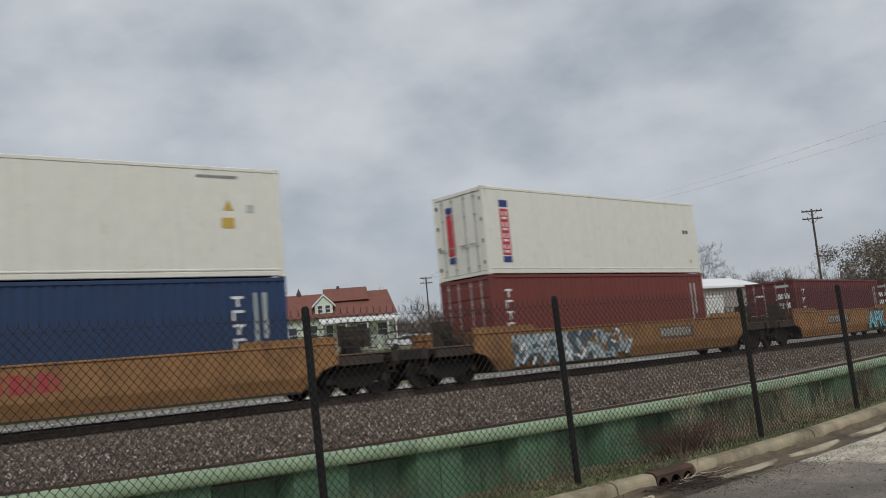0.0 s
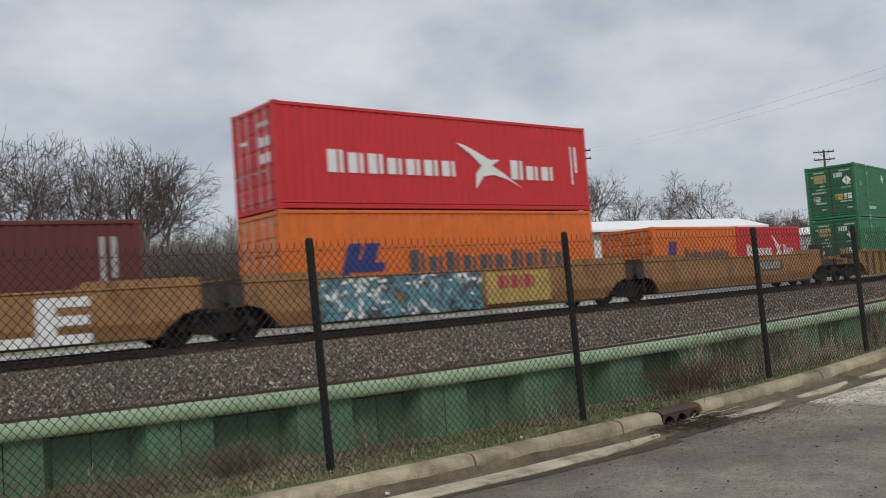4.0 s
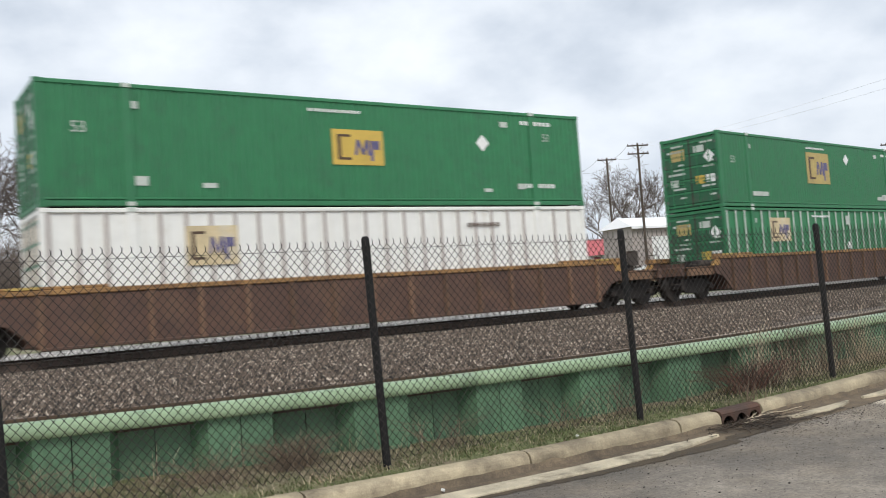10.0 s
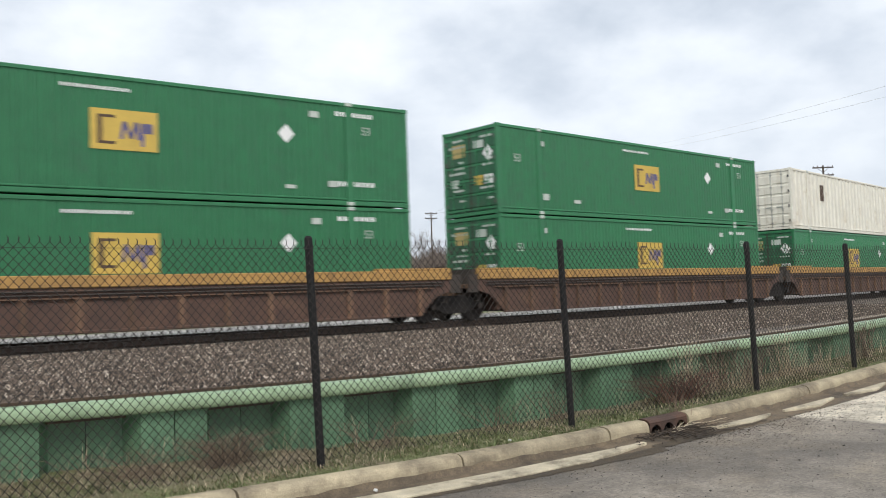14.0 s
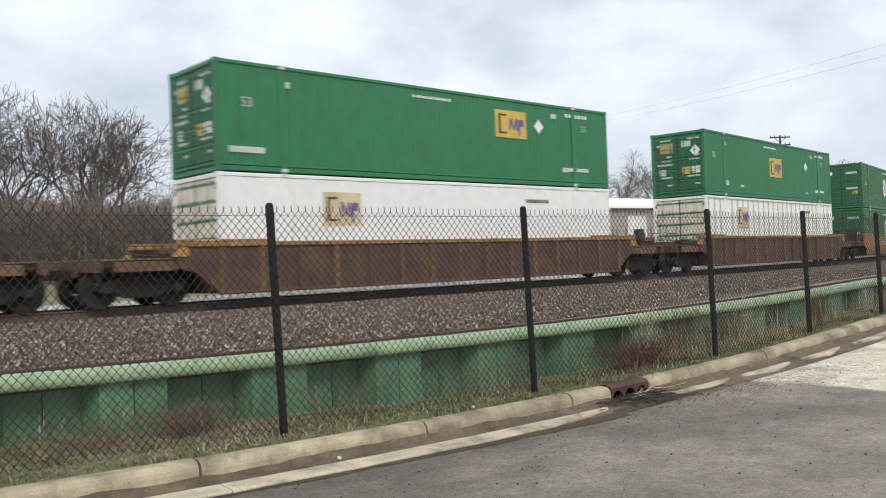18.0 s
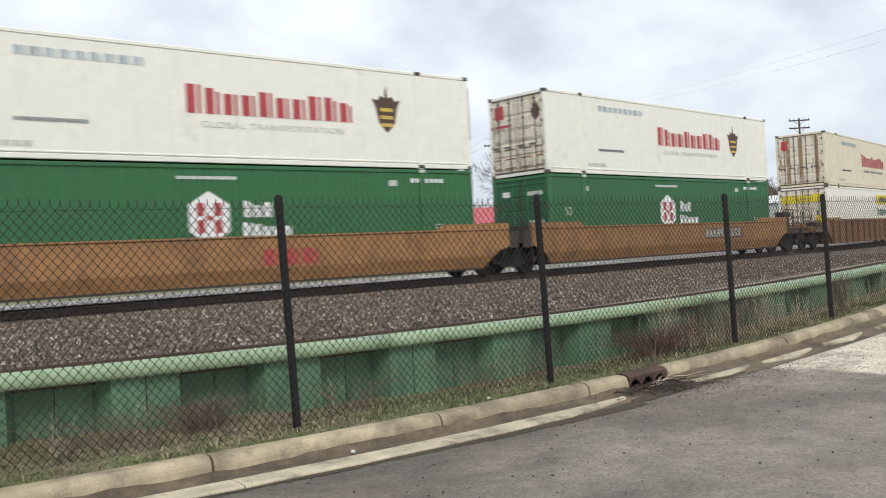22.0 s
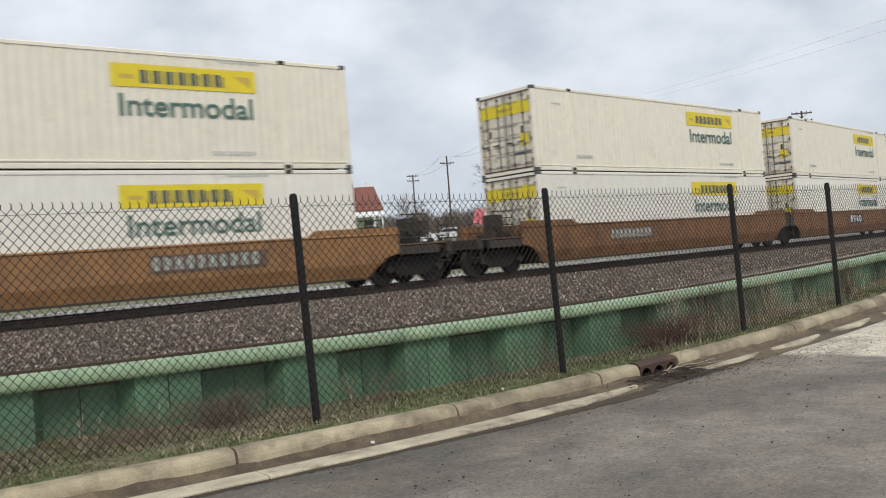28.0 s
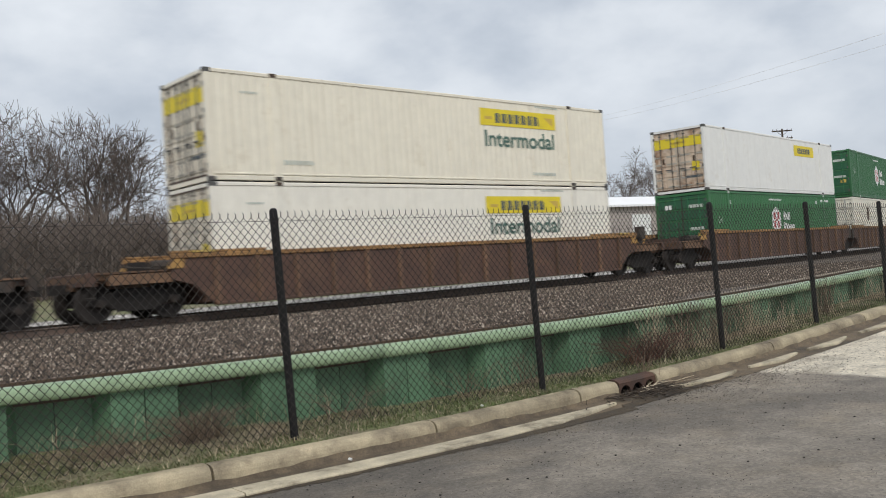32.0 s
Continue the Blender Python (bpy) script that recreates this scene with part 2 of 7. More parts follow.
for key, args in dict(
    green_box=dict(color=(0.031, 0.182, 0.076), rough=0.5, vary=0.14, dirt=(0.04, 0.115, 0.065), dirt_amount=0.35, streak=0.3, random=0.10),
    cream_panel=dict(color=(0.60, 0.50, 0.32), rough=0.6, vary=0.12, dirt=(0.35, 0.25, 0.14), dirt_amount=0.35, streak=0.4),
    door_grubby=dict(color=(0.72, 0.66, 0.54), rough=0.6, vary=0.12, dirt=(0.28, 0.17, 0.10), dirt_amount=0.38, streak=0.55),
    rib_ochre=dict(color=(0.165, 0.094, 0.057), rough=0.8, vary=0.3, dirt=(0.12, 0.07, 0.045), dirt_amount=0.4, streak=0.3, random=0.35),
    platform_rust=dict(color=(0.165, 0.095, 0.055), rough=0.85, vary=0.3, dirt=(0.06, 0.04, 0.03), dirt_amount=0.4, random=0.15),
    ballast_stone=dict(color=(0.098, 0.074, 0.056), rough=0.9, vary=0.3, bump=0, island=0.85),
    ballast_bright=dict(color=(0.41, 0.345, 0.28), rough=0.9, vary=0.2, bump=0, island=0.5),
    ballast_pale=dict(color=(0.42, 0.40, 0.385), rough=0.9, vary=0.2, bump=0, island=0.75),
    dull_white=dict(color=(0.76, 0.73, 0.63), rough=0.6, vary=0.08, dirt=(0.40, 0.30, 0.18), dirt_amount=0.3, streak=0.4),
    white_warm=dict(color=(0.82, 0.785, 0.69), rough=0.5, vary=0.05, dirt=(0.50, 0.42, 0.30), dirt_amount=0.16, streak=0.25, random=0.05),
    flange_yellow=dict(color=(0.44, 0.25, 0.075), rough=0.75, vary=0.25, dirt=(0.22, 0.12, 0.05), dirt_amount=0.45, streak=0.3),
    # grey for recess shade painted on doors, also the side gaskets
    door_shadow=dict(color=(0.42, 0.39, 0.33), rough=0.7, vary=0.25, dirt=(0.16, 0.12, 0.08), dirt_amount=0.4),
    door_rust_line=dict(color=(0.30, 0.175, 0.105), rough=0.8, vary=0.35, bump=0.02),
    door_rusty=dict(color=(0.62, 0.50, 0.38), rough=0.65, vary=0.15, dirt=(0.26, 0.12, 0.05), dirt_amount=0.6, streak=0.7),
    faded_yellow=dict(color=(0.50, 0.35, 0.10), rough=0.7, vary=0.25, dirt=(0.33, 0.19, 0.08), dirt_amount=0.5, streak=0.3),
    spray_teal=dict(color=(0.13, 0.28, 0.32), rough=0.6, vary=0.35, bump=0.02),
    grit=dict(color=(0.085, 0.072, 0.060), rough=0.9, vary=0.2, bump=0, island=0.8),
    straw_pale=dict(color=(0.50, 0.42, 0.30), rough=0.9, vary=0.2, bump=0, island=0.45),
    plate_brown=dict(color=(0.135, 0.088, 0.062), rough=0.8, vary=0.25, bump=0.02),
    spray_faint=dict(color=(0.21, 0.165, 0.145), rough=0.8, vary=0.3, bump=0.02),
    faded_badge=dict(color=(0.47, 0.36, 0.14), rough=0.7, vary=0.2, bump=0.02, dirt=(0.30, 0.25, 0.12), dirt_amount=0.4),
    faded_tan=dict(color=(0.60, 0.49, 0.30), rough=0.7, vary=0.2, bump=0.02, dirt=(0.7, 0.68, 0.6), dirt_amount=0.4),
    rust_streak=dict(color=(0.30, 0.20, 0.115), rough=0.8, vary=0.3, dirt=(0.60, 0.52, 0.40), dirt_amount=0.5),
    fines=dict(color=(0.30, 0.245, 0.185), rough=0.95, vary=0.25, scale=6, grain=80, bump=0.4, dirt=(0.15, 0.12, 0.09), dirt_amount=0.4),
    # darker copy of the box green: recess shade in the colour, plus grime
    green_recess=dict(color=(0.020, 0.108, 0.050), rough=0.55, vary=0.15, dirt=(0.075, 0.075, 0.055), dirt_amount=0.42, streak=0.35),
    hub_green=dict(color=(0.034, 0.145, 0.052), rough=0.5, vary=0.12, dirt=(0.03, 0.08, 0.045), dirt_amount=0.3, streak=0.28, random=0.10),
    cream=dict(color=(0.83, 0.775, 0.64), rough=0.5, vary=0.05, dirt=(0.52, 0.43, 0.30), dirt_amount=0.2, streak=0.28, random=0.05),
    white_box=dict(color=(0.82, 0.815, 0.775), rough=0.5, vary=0.05, dirt=(0.50, 0.42, 0.30), dirt_amount=0.14, streak=0.25, random=0.04),
    grubby_white=dict(color=(0.74, 0.67, 0.50), rough=0.6, vary=0.08, dirt=(0.36, 0.26, 0.15), dirt_amount=0.22, streak=0.45),
    reefer_white=dict(color=(0.83, 0.815, 0.72), rough=0.45, vary=0.04, dirt=(0.45, 0.40, 0.30), dirt_amount=0.15, streak=0.15),
    maroon=dict(color=(0.135, 0.030, 0.030), rough=0.6, vary=0.12, dirt=(0.07, 0.035, 0.03), dirt_amount=0.25, streak=0.3, random=0.1),
    brick_red=dict(color=(0.185, 0.044, 0.034), rough=0.6, vary=0.12, dirt=(0.08, 0.03, 0.025), dirt_amount=0.25, streak=0.3),
    red_box=dict(color=(0.60, 0.026, 0.030), rough=0.5, vary=0.1, dirt=(0.30, 0.03, 0.03), dirt_amount=0.2, streak=0.25),
    orange_box=dict(color=(0.74, 0.165, 0.022), rough=0.5, vary=0.12, dirt=(0.42, 0.13, 0.04), dirt_amount=0.35, streak=0.35),
    blue_box=dict(color=(0.022, 0.050, 0.125), rough=0.55, vary=0.14, dirt=(0.03, 0.035, 0.05), dirt_amount=0.3, streak=0.3),
    tan_car=dict(color=(0.325, 0.165, 0.062), rough=0.7, vary=0.24, dirt=(0.17, 0.085, 0.04), dirt_amount=0.5, streak=0.4, random=0.12),
    rust_car=dict(color=(0.215, 0.102, 0.043), rough=0.75, vary=0.32, dirt=(0.095, 0.052, 0.028), dirt_amount=0.5, streak=0.45, random=0.12),
    brown_car=dict(color=(0.098, 0.054, 0.040), rough=0.8, vary=0.28, dirt=(0.165, 0.095, 0.058), dirt_amount=0.45, streak=0.45, random=0.12),
    maroon_car=dict(color=(0.086, 0.037, 0.032), rough=0.8, vary=0.28, dirt=(0.13, 0.08, 0.06), dirt_amount=0.5, streak=0.45),
    yellow_car=dict(color=(0.34, 0.20, 0.055), rough=0.75, vary=0.22, dirt=(0.16, 0.09, 0.04), dirt_amount=0.55, streak=0.4),
    flange=dict(color=(0.30, 0.165, 0.062), rough=0.8, vary=0.3, dirt=RUST, dirt_amount=0.6, streak=0.3, random=0.15),
    truck_iron=dict(color=(0.017, 0.014, 0.0125), rough=0.9, vary=0.3, dirt=(0.045, 0.030, 0.022), dirt_amount=0.35),
    wheel_steel=dict(color=(0.030, 0.024, 0.021), rough=0.7, metal=0.2, vary=0.3, dirt=(0.05, 0.03, 0.02), dirt_amount=0.4),
    frame_dark=dict(color=(0.052, 0.042, 0.035), rough=0.85, vary=0.3, dirt=RUST, dirt_amount=0.35),
    casting=dict(color=(0.10, 0.10, 0.095), rough=0.7, vary=0.2, dirt=RUST, dirt_amount=0.3),
    rod=dict(color=(0.45, 0.45, 0.43), rough=0.5, metal=0.5, vary=0.15, dirt=RUST, dirt_amount=0.3),
    ink_white=dict(color=(0.80, 0.80, 0.78), rough=0.6, vary=0.08, bump=0.02),
    ink_black=dict(color=(0.02, 0.02, 0.022), rough=0.6, vary=0.1, bump=0.02),
    ink_brown=dict(color=(0.085, 0.050, 0.030), rough=0.6, vary=0.1, bump=0.02),
    ink_yellow=dict(color=(0.60, 0.415, 0.085), rough=0.6, vary=0.12, bump=0.02, dirt=(0.40, 0.27, 0.07), dirt_amount=0.35),
    ink_lemon=dict(color=(0.76, 0.60, 0.03), rough=0.55, vary=0.08, bump=0.02),
    ink_purple=dict(color=(0.115, 0.105, 0.22), rough=0.6, vary=0.15, bump=0.02),
    ink_blue=dict(color=(0.028, 0.045, 0.20), rough=0.55, vary=0.1, bump=0.02),
    ink_red=dict(color=(0.55, 0.035, 0.05), rough=0.55, vary=0.1, bump=0.02),
    ink_wine=dict(color=(0.42, 0.055, 0.06), rough=0.55, vary=0.1, bump=0.02),
    ink_slate=dict(color=(0.075, 0.095, 0.105), rough=0.55, vary=0.1, bump=0.02),
    ink_teal=dict(color=(0.075, 0.150, 0.120), rough=0.55, vary=0.12, bump=0.02),
    ink_pale=dict(color=(0.50, 0.54, 0.49), rough=0.65, vary=0.15, bump=0.02),
    spray_cyan=dict(color=(0.22, 0.62, 0.74), rough=0.6, vary=0.1, bump=0.02),
    spray_blue=dict(color=(0.085, 0.125, 0.145), rough=0.6, vary=0.3, bump=0.02),
    spray_grey=dict(color=(0.38, 0.45, 0.47), rough=0.6, vary=0.3, bump=0.02),
    spray_silver=dict(color=(0.40, 0.37, 0.34), rough=0.7, vary=0.35, bump=0.02),
    kerb_concrete=dict(color=(0.40, 0.335, 0.225), rough=0.85, vary=0.28, scale=4, grain=90, bump=0.5, dirt=(0.115, 0.09, 0.062), dirt_amount=0.6, random=0.10, patch=1.5),
    gutter_concrete=dict(color=(0.50, 0.435, 0.315), rough=0.85, vary=0.25, scale=4, grain=90, bump=0.5, dirt=(0.12, 0.10, 0.07), dirt_amount=0.6, random=0.1, patch=1.9),
    gutter_wet=dict(color=(0.150, 0.112, 0.072), rough=0.8, vary=0.4, scale=6, grain=55, bump=0.5, dirt=(0.045, 0.034, 0.023), dirt_amount=0.7),
    # wet brown with the shade of the pan's edge put into it
    seam_brown=dict(color=(0.062, 0.044, 0.025), rough=0.75, vary=0.4, scale=6, grain=60, bump=0.4, dirt=(0.035, 0.026, 0.018), dirt_amount=0.6),
    inlet_iron=dict(color=(0.075, 0.045, 0.034), rough=0.8, vary=0.3, dirt=(0.13, 0.06, 0.035), dirt_amount=0.6, bump=0.4),
    void=dict(color=(0.006, 0.006, 0.006), rough=0.9, vary=0.1),
    pile_green=dict(color=(0.135, 0.262, 0.150), rough=0.6, vary=0.22, scale=3, grain=50, dirt=(0.05, 0.095, 0.06), dirt_amount=0.55, streak=0.45, random=0.10, patch=1.6),
    cap_green=dict(color=(0.335, 0.455, 0.275), rough=0.33, vary=0.16, scale=3, dirt=(0.14, 0.20, 0.12), dirt_amount=0.42, random=0.04, patch=3.0),
    plank=dict(color=(0.095, 0.062, 0.042), rough=0.9, vary=0.3),
    fence_black=dict(color=(0.009, 0.0085, 0.009), rough=0.85, vary=0.2, dirt=(0.05, 0.04, 0.035), dirt_amount=0.25),
    wire_black=dict(color=(0.032, 0.028, 0.025), rough=0.85, vary=0.2, bump=0),
    rail_steel=dict(color=(0.115, 0.083, 0.066), rough=0.8, vary=0.25, dirt=(0.16, 0.10, 0.07), dirt_amount=0.4),
    rail_head=dict(color=(0.42, 0.41, 0.40), rough=0.3, metal=0.9, vary=0.1),
    tie_wood=dict(color=(0.060, 0.048, 0.040), rough=0.9, vary=0.3, random=0.2),
    roof_red=dict(color=(0.215, 0.085, 0.062), rough=0.85, vary=0.22, scale=1.2, grain=25, dirt=(0.12, 0.065, 0.05), dirt_amount=0.35),
    roof_pink=dict(color=(0.50, 0.13, 0.14), rough=0.8, vary=0.15),
    wall_mint=dict(color=(0.60, 0.68, 0.55), rough=0.8, vary=0.08),
    trim_white=dict(color=(0.80, 0.80, 0.78), rough=0.7, vary=0.06),
    door_red=dict(color=(0.16, 0.035, 0.03), rough=0.6, vary=0.1),
    roof_white=dict(color=(0.88, 0.88, 0.88), rough=0.6, vary=0.04, scale=0.4),
    metal_siding=dict(color=(0.42, 0.37, 0.34), rough=0.6, vary=0.12, scale=0.4),
    siding_grey=dict(color=(0.50, 0.51, 0.52), rough=0.6, vary=0.12, scale=0.4),
    pole_wood=dict(color=(0.085, 0.065, 0.050), rough=0.9, vary=0.2),
    bark=dict(color=(0.070, 0.057, 0.048), rough=0.95, vary=0.25, bump=0),
    twig=dict(color=(0.130, 0.105, 0.090), rough=0.95, vary=0.2, bump=0),
    brush=dict(color=(0.165, 0.132, 0.112), rough=0.95, vary=0.25, bump=0, island=0.3),
    olive_leaf=dict(color=(0.185, 0.152, 0.118), rough=0.9, vary=0.25, bump=0, island=0.3),
    straw=dict(color=(0.47, 0.385, 0.265), rough=0.9, vary=0.2, bump=0, island=0.5),
    debris_dark=dict(color=(0.050, 0.036, 0.025), rough=0.9, vary=0.3, bump=0, island=0.6),
    straw_dark=dict(color=(0.205, 0.150, 0.105), rough=0.9, vary=0.25, bump=0, island=0.45),
    grass=dict(color=(0.150, 0.180, 0.075), rough=0.85, vary=0.3, bump=0, island=0.45),
    red_brush=dict(color=(0.125, 0.060, 0.042), rough=0.95, vary=0.25, bump=0),
    car_white=dict(color=(0.72, 0.73, 0.74), rough=0.3, vary=0.03, coat=0.5, bump=0),
    rubber=dict(color=(0.02, 0.02, 0.02), rough=0.9, vary=0.1),
    litter=dict(color=(0.75, 0.75, 0.72), rough=0.7, vary=0.1),
    pebble=dict(color=(0.035, 0.030, 0.026), rough=0.9, vary=0.3, random=0.4),
).items():
    M[key] = material(key, **args)


def glass_material():
    mat = bpy.data.materials.new("window_glass")
    mat.use_nodes = True
    b = mat.node_tree.nodes["Principled BSDF"]
    b.inputs["Base Color"].default_value = (0.05, 0.06, 0.07, 1)
    b.inputs["Roughness"].default_value = 0.08
    return mat


M["glass"] = glass_material()


def ground_material(name, kind):
    """Ballast, asphalt and earth: colour from several noises and cells, with relief."""
    mat = bpy.data.materials.new(name)
    mat.use_nodes = True
    nt = mat.node_tree
    N, L = nt.nodes.new, nt.links.new
    bsdf = nt.nodes["Principled BSDF"]
    co = N("ShaderNodeTexCoord")

    def tex(s, detail=6.0, rough_=0.6, loc=(0, 0, 0), sc=(1, 1, 1)):
        mp, n = N("ShaderNodeMapping"), N("ShaderNodeTexNoise")
        mp.inputs["Location"].default_value, mp.inputs["Scale"].default_value = loc, sc
        L(co.outputs["Object"], mp.inputs[0])
        L(mp.outputs[0], n.inputs["Vector"])
        n.inputs["Scale"].default_value, n.inputs["Detail"].default_value, n.inputs["Roughness"].default_value = s, detail, rough_
        return n.outputs[0]

    def cells(s, what="Color"):
        v = N("ShaderNodeTexVoronoi")
        v.inputs["Scale"].default_value = s
        L(co.outputs["Object"], v.inputs["Vector"])
        return v.outputs[what]

    def rng(v, a, b, lo=0.0, hi=1.0):
        r = N("ShaderNodeMapRange")
        r.inputs[1].default_value, r.inputs[2].default_value, r.inputs[3].default_value, r.inputs[4].default_value = a, b, lo, hi
        L(v, r.inputs[0])
        return r.outputs[0]

    def mixed(kind_, fac, a, b):
        n = N("ShaderNodeMixRGB")
        n.blend_type = kind_
        for i, v in enumerate((fac, a, b)):
            if isinstance(v, (int, float)):
                n.inputs[i].default_value = v
            elif isinstance(v, tuple):
                n.inputs[i].default_value = (*v, 1)
            else:
                L(v, n.inputs[i])
        return n.outputs[0]

    rough = 0.9
    if kind.startswith("ballast"):
        sep = N("ShaderNodeSeparateXYZ")
        L(cells(17.0), sep.inputs[0])
        col = mixed("MIX", rng(sep.outputs[0], 0.0, 1.0), (0.035, 0.028, 0.023), (0.25, 0.20, 0.16))
        col = mixed("MULTIPLY", 1.0, col, rng(tex(34, 4), 0.3, 0.7, 0.55, 1.4))
        col = mixed("MULTIPLY", 1.0, col, rng(tex(0.5, 4), 0.3, 0.7, 0.82, 1.15))
        if kind == "ballast_clean":
            col = mixed("MIX", 0.35, col, (0.45, 0.43, 0.41))
        bump_from, strength = mixed("ADD", 1.0, cells(17.0, "Distance"), tex(40, 4)), 1.0
    elif kind == "asphalt":
        col = mixed("MIX", rng(tex(0.45, 7, 0.62, (2.0, 0.3, 0)), 0.38, 0.64), (0.138, 0.119, 0.098), (0.305, 0.264, 0.214))
        # from here on an older pale slab, its joint crossing the road
        sep = N("ShaderNodeSeparateXYZ")
        L(co.outputs["Object"], sep.inputs[0])

        def calc(op, p, q, r=0.0):
            n = N("ShaderNodeMath")
            n.operation = op
            for i, v in enumerate((p, q, r)):
                if isinstance(v, (int, float)):
                    n.inputs[i].default_value = v
                else:
                    L(v, n.inputs[i])
            return n.outputs[0]

        edge = calc("MULTIPLY_ADD", tex(1.6, 6), 0.7, sep.outputs[0])
        col = mixed("MIX", rng(edge, 9.62, 9.78, 0, 0.9), col, (0.70, 0.625, 0.495))
        # damp, dark run beside the gutter
        wet = calc("MULTIPLY_ADD", tex(0.7, 7, 0.66, (5, 3, 0), (0.45, 1.6, 1)), 2.6, calc("MULTIPLY_ADD", sep.outputs[1], 0.55, calc("MULTIPLY_ADD", sep.outputs[0], -0.10, 0.62)))
        inland = rng(edge, 9.0, 9.9, 1.0, 0.12)
        damp = calc("MULTIPLY", rng(wet, 4.12, 4.75, 0, 0.78), inland)
        col = mixed("MIX", damp, col, (0.095, 0.082, 0.068))
        stain = rng(tex(1.3, 8, 0.72, (9, 1, 0)), 0.52, 0.64, 0, 0.5)
        col = mixed("MIX", stain, col, (0.12, 0.105, 0.09))
        silt = rng(tex(0.75, 7, 0.68, (1, 7, 0)), 0.48, 0.66, 0, 0.55)
        col = mixed("MIX", silt, col, (0.235, 0.190, 0.135))
        grains = N("ShaderNodeSeparateXYZ")
        L(cells(48.0), grains.inputs[0])
        col = mixed("MULTIPLY", 1.0, col, rng(grains.outputs[0], 0, 1, 0.78, 1.22))
        col = mixed("MULTIPLY", 1.0, col, rng(tex(3.5, 7, 0.72, (4, 4, 0)), 0.3, 0.7, 0.80, 1.18))
        spots = cells(13.0, "Distance")
        col = mixed("MIX", rng(spots, 0.06, 0.10, 0.7, 0.0), col, (0.03, 0.026, 0.022))
        chips = cells(21.0, "Distance")
        col = mixed("MIX", rng(chips, 0.05, 0.09, 0.6, 0.0), col, (0.5, 0.46, 0.4))
        bump_from, strength = tex(110, 5), 0.5
        rough = 0.78
    else:
        lush = rng(tex(1.6, 6), 0.36, 0.56)
        col = mixed("MIX", lush, (0.235, 0.190, 0.130), (0.150, 0.165, 0.070))
        col = mixed("MULTIPLY", 1.0, col, rng(tex(45, 4), 0.3, 0.7, 0.55, 1.4))
        bump_from, strength = tex(30, 5), 1.0
    L(col, bsdf.inputs["Base Color"])
    bsdf.inputs["Roughness"].default_value = rough
    b = N("ShaderNodeBump")
    b.inputs["Strength"].default_value, b.inputs["Distance"].default_value = strength, 0.03 if "ballast" in kind else 0.01
    L(bump_from, b.inputs["Height"])
    L(b.outputs[0], bsdf.inputs["Normal"])
    return mat


M["ballast"], M["asphalt"], M["earth"], M["ballast_clean"] = (ground_material(k, k) for k in ("ballast", "asphalt", "earth", "ballast_clean"))


